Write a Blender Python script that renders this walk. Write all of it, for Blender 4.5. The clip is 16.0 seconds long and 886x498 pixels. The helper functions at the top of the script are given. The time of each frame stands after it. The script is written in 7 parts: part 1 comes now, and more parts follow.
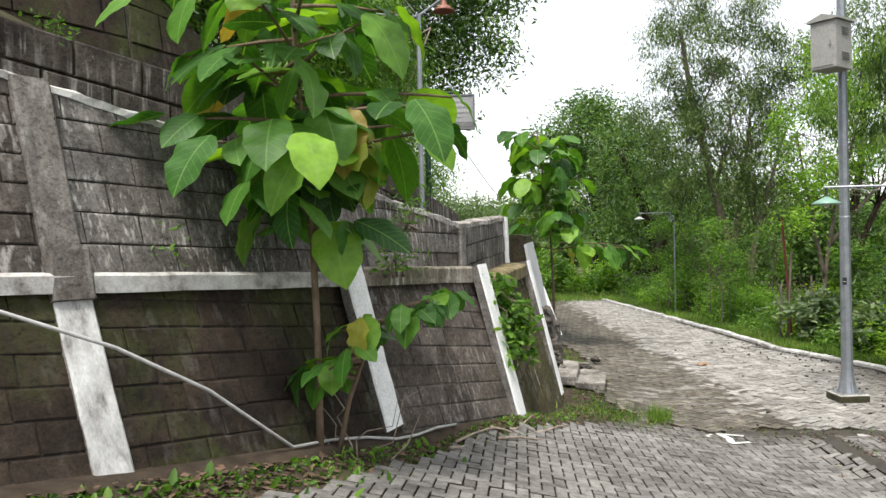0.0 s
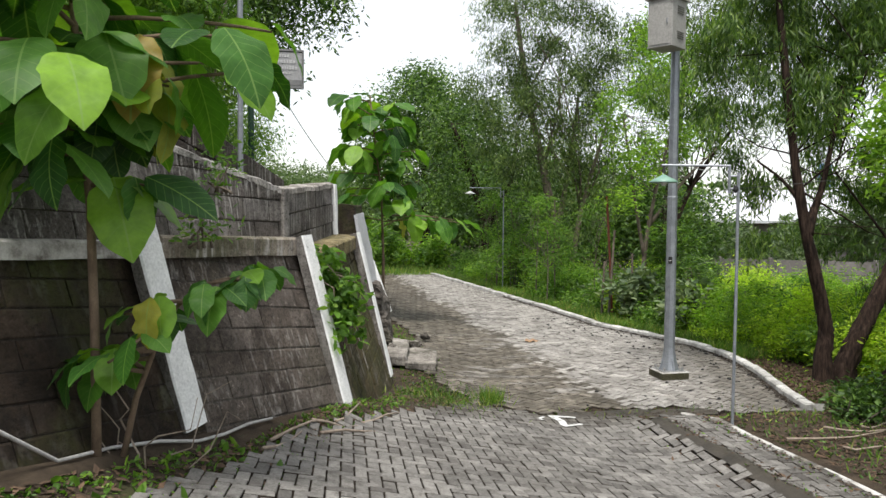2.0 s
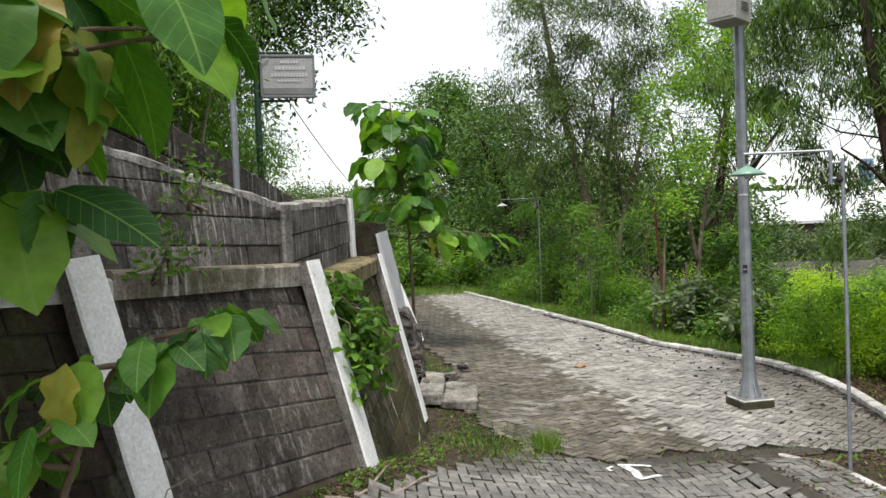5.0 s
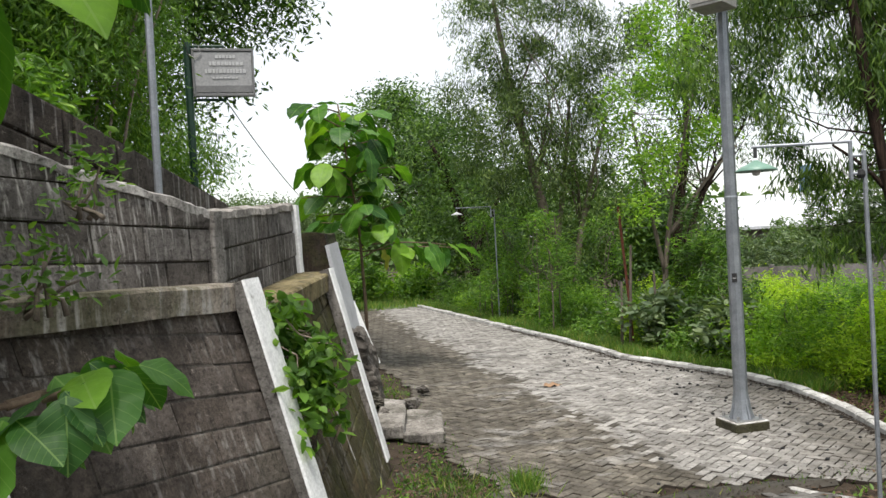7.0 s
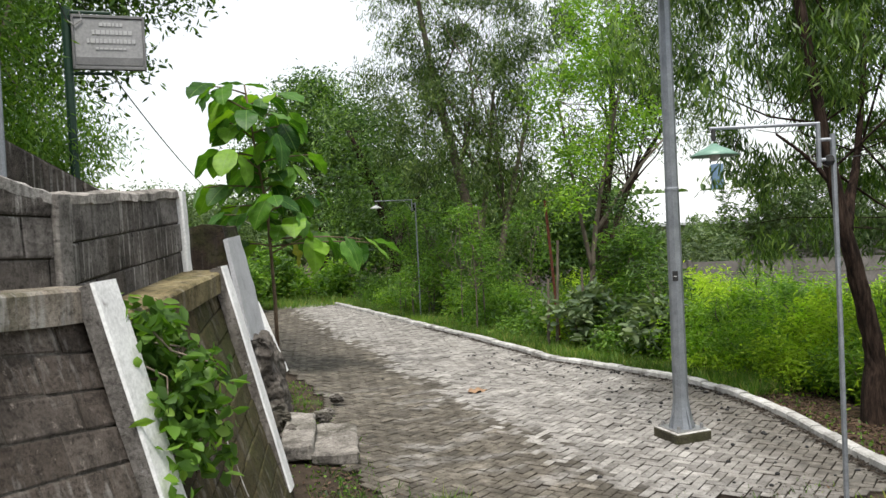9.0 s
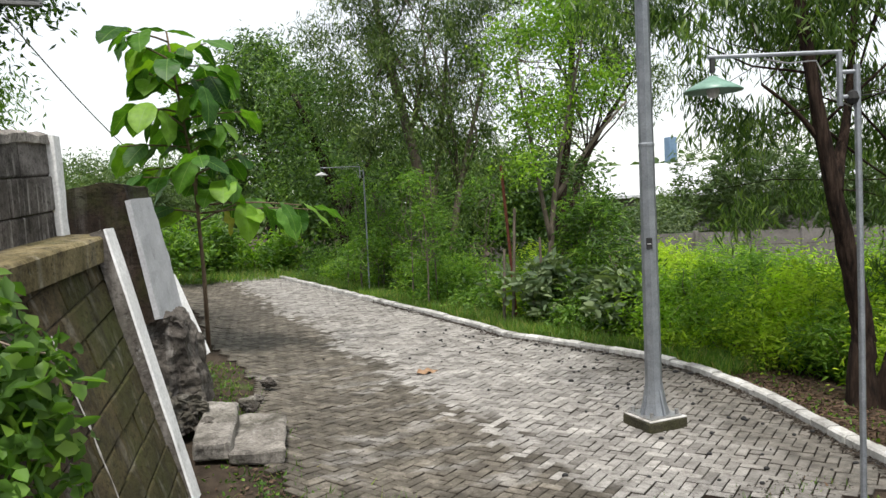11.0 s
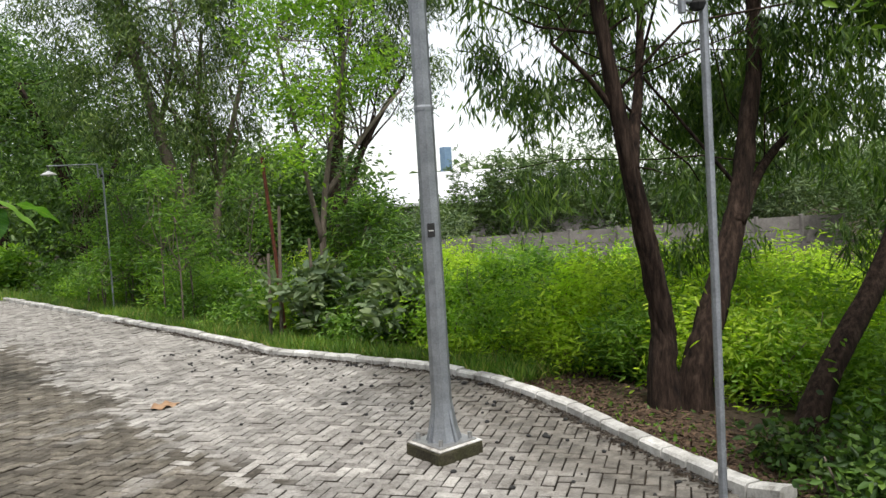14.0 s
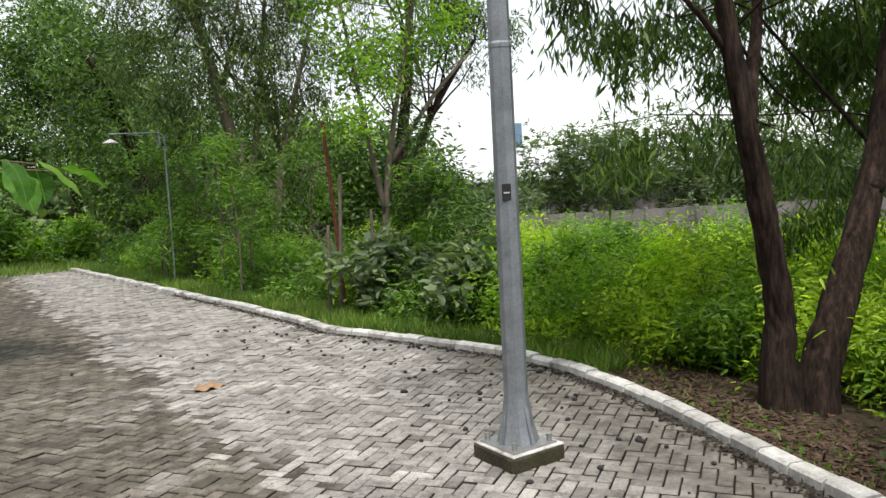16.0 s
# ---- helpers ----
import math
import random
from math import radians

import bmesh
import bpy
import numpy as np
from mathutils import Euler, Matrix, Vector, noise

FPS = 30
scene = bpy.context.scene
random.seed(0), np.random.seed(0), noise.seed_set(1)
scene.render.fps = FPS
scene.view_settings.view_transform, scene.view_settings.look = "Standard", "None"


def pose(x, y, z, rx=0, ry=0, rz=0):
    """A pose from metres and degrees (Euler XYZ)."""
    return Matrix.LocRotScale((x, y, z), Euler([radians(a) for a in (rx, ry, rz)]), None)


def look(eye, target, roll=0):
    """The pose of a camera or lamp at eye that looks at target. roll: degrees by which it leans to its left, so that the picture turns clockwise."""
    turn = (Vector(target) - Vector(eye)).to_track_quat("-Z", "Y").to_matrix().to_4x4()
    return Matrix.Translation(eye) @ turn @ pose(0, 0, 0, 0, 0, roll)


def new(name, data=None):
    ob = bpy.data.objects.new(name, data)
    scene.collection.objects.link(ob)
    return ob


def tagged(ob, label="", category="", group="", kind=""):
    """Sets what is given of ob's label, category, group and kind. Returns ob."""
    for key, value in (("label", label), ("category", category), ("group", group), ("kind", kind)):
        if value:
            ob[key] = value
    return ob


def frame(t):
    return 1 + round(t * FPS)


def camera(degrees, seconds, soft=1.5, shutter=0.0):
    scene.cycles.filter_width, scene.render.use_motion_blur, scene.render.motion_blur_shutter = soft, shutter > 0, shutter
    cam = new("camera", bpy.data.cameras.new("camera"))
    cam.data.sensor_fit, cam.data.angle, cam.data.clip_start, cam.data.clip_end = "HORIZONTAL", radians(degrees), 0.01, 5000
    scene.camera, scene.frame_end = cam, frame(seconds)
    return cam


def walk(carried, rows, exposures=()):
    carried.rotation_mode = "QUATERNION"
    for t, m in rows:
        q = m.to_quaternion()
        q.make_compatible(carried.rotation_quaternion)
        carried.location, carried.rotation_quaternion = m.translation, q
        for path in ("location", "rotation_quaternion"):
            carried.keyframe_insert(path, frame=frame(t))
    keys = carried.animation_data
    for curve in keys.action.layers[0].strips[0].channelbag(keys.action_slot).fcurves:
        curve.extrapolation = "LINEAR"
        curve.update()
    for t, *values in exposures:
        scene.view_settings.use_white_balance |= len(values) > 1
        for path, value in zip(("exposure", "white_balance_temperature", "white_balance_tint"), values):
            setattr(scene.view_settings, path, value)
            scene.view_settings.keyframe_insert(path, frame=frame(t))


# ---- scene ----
cam = camera(58.9, 16.0)
PATH = [
    (0, (-0.22, -2.027, 1.974), (-0.237, -0.028, 1.959), -1.2),
    (0.5, (-0.248, -1.915, 1.973), (-0.017, 0.071, 1.951), -2.2),
    (1, (-0.168, -1.726, 1.945), (0.138, 0.25, 1.909), -1.1),
    (1.5, (-0.156, -1.546, 1.93), (0.148, 0.429, 1.843), 1.1),
    (2, (-0.169, -1.329, 1.955), (0.246, 0.626, 1.866), 0.5),
    (2.5, (-0.081, -1.114, 1.937), (0.406, 0.823, 1.846), -0.9),
    (3, (-0.052, -0.964, 1.936), (0.342, 0.995, 1.856), -0.3),
    (3.5, (-0.077, -0.737, 1.952), (0.318, 1.222, 1.88), -1.6),
    (4, (-0.03, -0.522, 1.934), (0.362, 1.438, 1.857), -2.7),
    (4.2, (-0.008, -0.444, 1.932), (0.33, 1.526, 1.861), -2.2),
    (6.3, (0.049, 0.459, 1.933), (0.406, 2.427, 1.92), -1.9),
    (6.5, (0.007, 0.56, 1.948), (0.385, 2.523, 1.936), -2.2),
    (7, (0.085, 0.774, 1.926), (0.556, 2.717, 1.903), -3.1),
    (7.5, (0.17, 0.95, 1.929), (0.699, 2.879, 1.908), -2.2),
    (8, (0.177, 1.158, 1.92), (0.847, 3.042, 1.905), -2.8),
    (8.2, (0.188, 1.216, 1.922), (0.889, 3.089, 1.902), -3.4),
    (10.3, (0.587, 2.119, 1.838), (1.173, 4.028, 1.726), -1.7),
    (10.5, (0.612, 2.188, 1.822), (1.252, 4.079, 1.7), -1.7),
    (11, (0.692, 2.337, 1.812), (1.459, 4.18, 1.694), -2.7),
    (11.5, (0.868, 2.511, 1.752), (1.767, 4.291, 1.608), -2.4),
    (12, (0.959, 2.638, 1.729), (1.962, 4.361, 1.569), -1.2),
    (12.5, (1.036, 2.817, 1.712), (2.219, 4.428, 1.642), -3.0),
    (13, (1.238, 3.005, 1.643), (2.414, 4.621, 1.561), -2.4),
    (13.5, (1.377, 3.191, 1.611), (2.535, 4.818, 1.505), -1.5),
    (14, (1.473, 3.4, 1.593), (2.714, 4.964, 1.476), -3.5),
    (14.5, (1.591, 3.507, 1.548), (2.779, 5.11, 1.409), -3.3),
    (15, (1.697, 3.668, 1.538), (2.754, 5.361, 1.398), -1.8),
    (15.5, (1.773, 3.86, 1.519), (2.847, 5.541, 1.374), -2.4),
    (16, (1.912, 4.034, 1.485), (3.009, 5.699, 1.323), -3.1),
]
walk(cam, [(t, look(eye, target, roll)) for t, eye, target, roll in PATH], [(0.0, 0.82), (0.4, 0.64), (0.8, 0.56), (1.5, 0.54), (16.0, 0.52)])

# ---- world, sun, exposure ----
SUN_ELEV, SUN_ROT = 67.0, 206.0
world = bpy.data.worlds.new("overcast_sky")
scene.world = world
world.use_nodes = True
wn, wl = world.node_tree.nodes, world.node_tree.links
wn.clear()
w_out = wn.new("ShaderNodeOutputWorld")
w_bg = wn.new("ShaderNodeBackground")
w_add = wn.new("ShaderNodeAddShader")
w_cloud = wn.new("ShaderNodeBackground")
w_sky = wn.new("ShaderNodeTexSky")
w_sky.sky_type = "NISHITA"
w_sky.sun_disc = False
w_sky.sun_elevation, w_sky.sun_rotation = radians(SUN_ELEV), radians(SUN_ROT)
w_bg.inputs["Strength"].default_value = 0.05
w_cloud.inputs["Color"].default_value = (1.0, 0.985, 0.945, 1)
w_cloud.inputs["Strength"].default_value = 0.66
wl.new(w_sky.outputs[0], w_bg.inputs["Color"])
wl.new(w_bg.outputs[0], w_add.inputs[0])
wl.new(w_cloud.outputs[0], w_add.inputs[1])
wl.new(w_add.outputs[0], w_out.inputs["Surface"])
sun_data = bpy.data.lights.new("sun", "SUN")
sun_data.energy, sun_data.angle, sun_data.color = 3.3, radians(14), (1.0, 0.96, 0.9)
sun_ob = new("sun", sun_data)
_se, _sr = radians(SUN_ELEV), radians(SUN_ROT)
sun_ob.rotation_mode = "QUATERNION"
sun_ob.rotation_quaternion = Vector((math.sin(_sr) * math.cos(_se), math.cos(_sr) * math.cos(_se), math.sin(_se))).to_track_quat("Z", "Y")

# ---- materials ----
def mat_new(name, rough=0.8, metal=0.0, spec=0.5):
    m = bpy.data.materials.new(name)
    m.use_nodes = True
    b = m.node_tree.nodes["Principled BSDF"]
    b.inputs["Roughness"].default_value = rough
    b.inputs["Metallic"].default_value = metal
    b.inputs["Specular IOR Level"].default_value = spec
    return m, m.node_tree.nodes, m.node_tree.links, b


def n_noise(n, l, scale, detail=4.0, vec=None, rough=0.6):
    t = n.new("ShaderNodeTexNoise")
    t.inputs["Scale"].default_value = scale
    t.inputs["Detail"].default_value = detail
    t.inputs["Roughness"].default_value = rough
    if vec is not None:
        l.new(vec, t.inputs["Vector"])
    return t.outputs["Fac"]


def n_ramp(n, l, fac, stops):
    r = n.new("ShaderNodeValToRGB")
    e = r.color_ramp.elements
    while len(e) < len(stops):
        e.new(0.5)
    for i, (p, c) in enumerate(stops):
        e[i].position = p
        e[i].color = (*c, 1) if len(c) == 3 else c
    l.new(fac, r.inputs[0])
    return r.outputs[0]


def n_mix(n, l, fac, a, b, mode="MIX"):
    m = n.new("ShaderNodeMix")
    m.data_type, m.blend_type = "RGBA", mode
    for sock, v in ((m.inputs[0], fac), (m.inputs[6], a), (m.inputs[7], b)):
        if isinstance(v, (int, float)):
            sock.default_value = v
        elif isinstance(v, tuple):
            sock.default_value = (*v, 1)
        else:
            l.new(v, sock)
    return m.outputs[2]


def n_coord(n, l, scale=(1, 1, 1), kind="Object"):
    """Position in metres of the world, stretched by scale."""
    g = n.new("ShaderNodeNewGeometry")
    m = n.new("ShaderNodeMapping")
    m.inputs["Scale"].default_value = scale
    l.new(g.outputs["Position"], m.inputs["Vector"])
    return m.outputs[0]


def n_bump(n, l, b, height, strength=0.3, dist=0.01):
    u = n.new("ShaderNodeBump")
    u.inputs["Strength"].default_value = strength
    u.inputs["Distance"].default_value = dist
    l.new(height, u.inputs["Height"])
    l.new(u.outputs[0], b.inputs["Normal"])


def n_random(n, l, island=False):
    if island:
        return n.new("ShaderNodeNewGeometry").outputs["Random Per Island"]
    return n.new("ShaderNodeObjectInfo").outputs["Random"]


def n_mul(n, l, a, b, op="MULTIPLY", keep=True):
    m = n.new("ShaderNodeMath")
    m.operation = op
    m.use_clamp = op == "MULTIPLY" and keep
    for i, v in enumerate((a, b)):
        if isinstance(v, (int, float)):
            m.inputs[i].default_value = v
        else:
            l.new(v, m.inputs[i])
    return m.outputs[0]


def mat_block(name, dark, light, moss, streak, island=False, run=(16, 16, 0.9), moss_at=(0.5, 0.68), soot=0.55, flake=0.6):
    """Weathered concrete block: blotches, damp moss, pale lime runs, pits."""
    m, n, l, b = mat_new(name, 0.93, 0, 0.25)
    v = n_coord(n, l)
    base = n_ramp(n, l, n_noise(n, l, 3.1, 6, v, 0.7), [(0.3, dark), (0.72, light)])
    rnd = n_ramp(n, l, n_random(n, l, island), [(0, (0.68, 0.65, 0.62)), (0.35, (0.88, 0.85, 0.82)), (0.6, (1.0, 1.0, 1.0)), (1, (1.26, 1.25, 1.24))])
    c = n_mix(n, l, 1.0, base, rnd, "MULTIPLY")
    grain = n_ramp(n, l, n_noise(n, l, 70, 5, v), [(0.3, (0.6, 0.6, 0.6)), (0.75, (1.25, 1.25, 1.25))])
    c = n_mix(n, l, 1.0, c, grain, "MULTIPLY")
    mm = n_ramp(n, l, n_noise(n, l, 1.35, 5, v, 0.65), [(moss_at[0], (0, 0, 0)), (moss_at[1], (1, 1, 1))])
    c = n_mix(n, l, n_mul(n, l, mm, moss), c, (0.045, 0.055, 0.012))
    sv = n_coord(n, l, run)
    st = n_ramp(n, l, n_noise(n, l, 1.0, 4, sv, 0.55), [(0.53, (0, 0, 0)), (0.66, (1, 1, 1))])
    patch = n_ramp(n, l, n_noise(n, l, 1.7, 3, n_coord(n, l, (1, 1, 1.6))), [(0.4, (0, 0, 0)), (0.6, (1, 1, 1))])
    c = n_mix(n, l, n_mul(n, l, n_mul(n, l, st, patch), streak), c, (0.5, 0.48, 0.45))
    fl = n_ramp(n, l, n_noise(n, l, 19, 9, v, 0.8), [(0.575, (0, 0, 0)), (0.66, (1, 1, 1))])
    fm = n_ramp(n, l, n_noise(n, l, 2.3, 3, v), [(0.42, (0, 0, 0)), (0.62, (1, 1, 1))])
    c = n_mix(n, l, n_mul(n, l, n_mul(n, l, fl, fm), flake), c, tuple(min(0.55, 2.6 * q + 0.05) for q in light))
    pit = n_ramp(n, l, n_noise(n, l, 27, 8, n_coord(n, l, (1, 1, 1.3)), 0.8), [(0.36, (0.35, 0.34, 0.33)), (0.5, (1, 1, 1))])
    c = n_mix(n, l, 1.0, c, pit, "MULTIPLY")
    dk = n_ramp(n, l, n_noise(n, l, 1.0, 4, n_coord(n, l, (11, 11, 0.7)), 0.6), [(0.52, (0, 0, 0)), (0.72, (1, 1, 1))])
    c = n_mix(n, l, n_mul(n, l, dk, soot), c, (0.02, 0.018, 0.016))
    l.new(c, b.inputs["Base Color"])
    n_bump(n, l, b, n_noise(n, l, 34, 8, v, 0.78), 0.85, 0.016)
    return m


def mat_plain(name, stops, scale=5.0, rough=0.8, metal=0.0, bump=0.25, bscale=60, spec=0.4, rnd=0.0, island=False, stretch=(1, 1, 1)):
    m, n, l, b = mat_new(name, rough, metal, spec)
    v = n_coord(n, l, stretch)
    c = n_ramp(n, l, n_noise(n, l, scale, 7, v, 0.68), stops)
    fine = n_ramp(n, l, n_noise(n, l, scale * 12, 4, v), [(0.3, (0.8, 0.8, 0.8)), (0.7, (1.12, 1.12, 1.12))])
    c = n_mix(n, l, 1.0, c, fine, "MULTIPLY")
    if rnd:
        r = n_ramp(n, l, n_random(n, l, island), [(0, (1 - rnd,) * 3), (1, (1 + rnd,) * 3)])
        c = n_mix(n, l, 1.0, c, r, "MULTIPLY")
    l.new(c, b.inputs["Base Color"])
    if bump:
        n_bump(n, l, b, n_noise(n, l, bscale, 6, v, 0.7), bump, 0.008)
    return m


def mat_leaf(name, stops, rough=0.45, trans=0.35, warm=None, island=True, patch=1.1):
    """Leaf: colour by leaf and by patch of crown, some light let through."""
    m, n, l, b = mat_new(name, rough, 0, 0.4)
    r = n_random(n, l, island)
    c = n_ramp(n, l, r, stops)
    v = n_coord(n, l)
    p = n_ramp(n, l, n_noise(n, l, patch, 3, v), [(0.32, (0.5, 0.56, 0.5)), (0.7, (1.4, 1.35, 1.25))])
    c = n_mix(n, l, 1.0, c, p, "MULTIPLY")
    l.new(c, b.inputs["Base Color"])
    tr = n.new("ShaderNodeBsdfTranslucent")
    tc = n_mix(n, l, 1.0, c, (1.5, 1.7, 0.6), "MULTIPLY")
    l.new(tc, tr.inputs["Color"])
    mx = n.new("ShaderNodeMixShader")
    mx.inputs[0].default_value = trans
    l.new(b.outputs[0], mx.inputs[1])
    l.new(tr.outputs[0], mx.inputs[2])
    l.new(mx.outputs[0], n["Material Output"].inputs["Surface"])
    return m


M_BLOCK_LOW = mat_block("block_damp", (0.014, 0.01, 0.007), (0.06, 0.042, 0.029), 0.85, 0.08, moss_at=(0.46, 0.64), flake=0.3)
M_BLOCK_PALE = mat_block("block_brown", (0.03, 0.024, 0.02), (0.19, 0.16, 0.137), 0.12, 0.35, run=(26, 26, 2.2), soot=0.45, flake=0.75)
M_BLOCK_MOSS = mat_block("block_mossy", (0.03, 0.023, 0.012), (0.125, 0.095, 0.05), 0.75, 0.25, moss_at=(0.42, 0.66), flake=0.4)
M_MORTAR_PALE = mat_block("mortar_pale", (0.035, 0.03, 0.025), (0.2, 0.185, 0.165), 0.1, 0.2)
M_BLOCK_UP = mat_block("block_weathered", (0.045, 0.04, 0.036), (0.27, 0.25, 0.235), 0.05, 0.85, run=(38, 38, 2.2), soot=0.5)
M_BLOCK_GRIMY = mat_block("block_grimy", (0.018, 0.015, 0.012), (0.15, 0.13, 0.112), 0.2, 0.6, run=(22, 22, 1.8), soot=0.65, flake=0.7)
M_MORTAR = mat_block("mortar_dirty", (0.028, 0.022, 0.018), (0.06, 0.05, 0.04), 0.4, 0.1)
M_CAP = mat_block("ledge_cap", (0.07, 0.052, 0.036), (0.42, 0.37, 0.31), 0.6, 0.7, run=(18, 18, 2.5), moss_at=(0.46, 0.6))
M_CAPMOSS = mat_block("ledge_mossy", (0.1, 0.08, 0.035), (0.34, 0.28, 0.15), 0.6, 0.3, moss_at=(0.5, 0.7))
M_CAPWHITE = mat_plain("limewash_worn", [(0.32, (0.13, 0.115, 0.1)), (0.46, (0.42, 0.4, 0.375)), (0.68, (0.64, 0.63, 0.61))], 6, 0.9, 0, 0.4)
M_WHITE = mat_plain("limewash_white", [(0.24, (0.26, 0.25, 0.23)), (0.36, (0.66, 0.66, 0.65)), (0.7, (0.84, 0.84, 0.83))], 5, 0.88, 0, 0.35)
M_WHITEOLD = mat_plain("limewash_grimy", [(0.32, (0.12, 0.11, 0.1)), (0.46, (0.38, 0.375, 0.36)), (0.7, (0.6, 0.6, 0.59))], 5, 0.9, 0, 0.4, stretch=(1.6, 1.6, 0.5))
M_COPING = mat_block("coping_lime", (0.1, 0.09, 0.08), (0.7, 0.67, 0.63), 0.08, 0.6)
M_CONC = mat_block("concrete_grey", (0.12, 0.11, 0.1), (0.34, 0.32, 0.3), 0.15, 0.3)
M_GALV = mat_plain("galvanised_steel", [(0.3, (0.2, 0.215, 0.235)), (0.7, (0.33, 0.35, 0.38))], 9, 0.5, 0.55, 0.08, 120)
M_BOLT = mat_plain("steel_bolt", [(0.3, (0.3, 0.3, 0.3)), (0.7, (0.45, 0.45, 0.45))], 40, 0.4, 0.8, 0)
M_BOX = mat_plain("cabinet_paint", [(0.3, (0.27, 0.262, 0.245)), (0.7, (0.36, 0.35, 0.33))], 4, 0.55, 0, 0.05, 200)
# cabinet grey darkened, shade among the louvres put into the paint colour
M_LOUVRE = mat_plain("louvre_shade", [(0.3, (0.17, 0.165, 0.155)), (0.7, (0.23, 0.22, 0.21))], 9, 0.6, 0, 0)
M_DARK = mat_plain("dark_gap", [(0.3, (0.012, 0.012, 0.012)), (0.7, (0.03, 0.03, 0.03))], 20, 0.8, 0, 0)
M_GREENPAINT = mat_plain("green_post_paint", [(0.3, (0.008, 0.03, 0.018)), (0.7, (0.018, 0.055, 0.032))], 12, 0.5, 0, 0.1)
M_SIGN = mat_plain("sign_face", [(0.3, (0.28, 0.28, 0.285)), (0.7, (0.36, 0.36, 0.365))], 3, 0.6, 0, 0.05)
M_SIGNTXT = mat_plain("sign_letters", [(0.3, (0.45, 0.45, 0.46)), (0.7, (0.52, 0.52, 0.52))], 5, 0.6, 0, 0)
M_SIGNBAND = mat_plain("sign_band", [(0.3, (0.15, 0.15, 0.155)), (0.7, (0.2, 0.2, 0.2))], 5, 0.6, 0, 0)
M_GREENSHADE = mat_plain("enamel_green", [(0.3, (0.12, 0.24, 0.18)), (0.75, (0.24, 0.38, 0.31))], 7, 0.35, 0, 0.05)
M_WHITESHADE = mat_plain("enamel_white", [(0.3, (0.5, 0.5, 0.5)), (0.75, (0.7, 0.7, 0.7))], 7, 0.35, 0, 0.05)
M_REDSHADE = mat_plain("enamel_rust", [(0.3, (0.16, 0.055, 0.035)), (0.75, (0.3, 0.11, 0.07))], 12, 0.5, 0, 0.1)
M_RUST = mat_plain("rusted_steel", [(0.3, (0.06, 0.018, 0.01)), (0.7, (0.17, 0.05, 0.025))], 20, 0.85, 0, 0.3)
M_CABLE = mat_plain("grey_conduit", [(0.3, (0.3, 0.29, 0.28)), (0.7, (0.52, 0.51, 0.5))], 25, 0.6, 0, 0.1)
M_WIRE = mat_plain("black_wire", [(0.3, (0.02, 0.02, 0.02)), (0.7, (0.05, 0.05, 0.05))], 25, 0.6, 0, 0)
M_KERB = mat_plain("kerb_whitewash", [(0.3, (0.12, 0.108, 0.09)), (0.44, (0.38, 0.37, 0.35)), (0.7, (0.62, 0.61, 0.59))], 6, 0.9, 0, 0.4, rnd=0.2)
M_BARK = mat_plain("bark_brown", [(0.34, (0.005, 0.0035, 0.003)), (0.5, (0.026, 0.016, 0.0115)), (0.7, (0.068, 0.046, 0.035))], 9, 0.97, 0, 1.0, 14, 0.2, stretch=(3.4, 3.4, 0.45))
M_BARKGREY = mat_plain("bark_grey", [(0.3, (0.07, 0.055, 0.042)), (0.7, (0.2, 0.165, 0.13))], 9, 0.95, 0, 0.6, 30, stretch=(2, 2, 0.6))
M_TEAKSTEM = mat_plain("teak_stem", [(0.3, (0.09, 0.06, 0.04)), (0.7, (0.21, 0.15, 0.1))], 14, 0.9, 0, 0.4, 40, stretch=(1, 1, 0.5))
M_TWIG = mat_plain("dry_twig", [(0.3, (0.16, 0.12, 0.09)), (0.7, (0.36, 0.3, 0.24))], 14, 0.9, 0, 0.3)
M_TEAK = mat_leaf("leaf_teak", [(0, (0.045, 0.13, 0.022)), (0.5, (0.08, 0.2, 0.03)), (0.82, (0.13, 0.27, 0.035)), (0.95, (0.3, 0.34, 0.04)), (1, (0.36, 0.25, 0.05))], 0.42, 0.42, patch=2.0)
M_ACACIA = mat_leaf("leaf_acacia", [(0, (0.024, 0.05, 0.014)), (0.6, (0.08, 0.135, 0.034)), (1, (0.2, 0.27, 0.08))], 0.45, 0.28, patch=0.8)
M_ACACIANEAR = mat_leaf("leaf_acacia_near", [(0, (0.028, 0.065, 0.017)), (0.6, (0.09, 0.16, 0.037)), (1, (0.2, 0.29, 0.07))], 0.42, 0.42, patch=1.0)
M_DARKTREE = mat_leaf("leaf_dark", [(0, (0.022, 0.056, 0.012)), (0.6, (0.068, 0.138, 0.026)), (1, (0.16, 0.26, 0.05))], 0.5, 0.28, patch=0.8)
# paler, greyer leaf for distance: the haze is mixed into the colour
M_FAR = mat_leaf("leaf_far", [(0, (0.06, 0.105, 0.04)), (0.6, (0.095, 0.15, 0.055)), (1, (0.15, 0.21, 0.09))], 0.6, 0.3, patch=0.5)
M_BRIGHT = mat_leaf("leaf_bright", [(0, (0.1, 0.2, 0.024)), (0.6, (0.18, 0.32, 0.034)), (1, (0.28, 0.42, 0.05))], 0.5, 0.48, patch=1.2)
# lifted well past leaf albedo, so the clearing's sunlight sits in the colour
M_YELLOWGREEN = mat_leaf("leaf_yellowgreen", [(0, (0.21, 0.32, 0.032)), (0.6, (0.37, 0.5, 0.05)), (1, (0.5, 0.6, 0.1))], 0.55, 0.58, patch=0.9)
M_SHRUB = mat_leaf("leaf_shrub", [(0, (0.06, 0.13, 0.022)), (0.6, (0.11, 0.22, 0.034)), (1, (0.2, 0.32, 0.05))], 0.5, 0.42, patch=1.0)
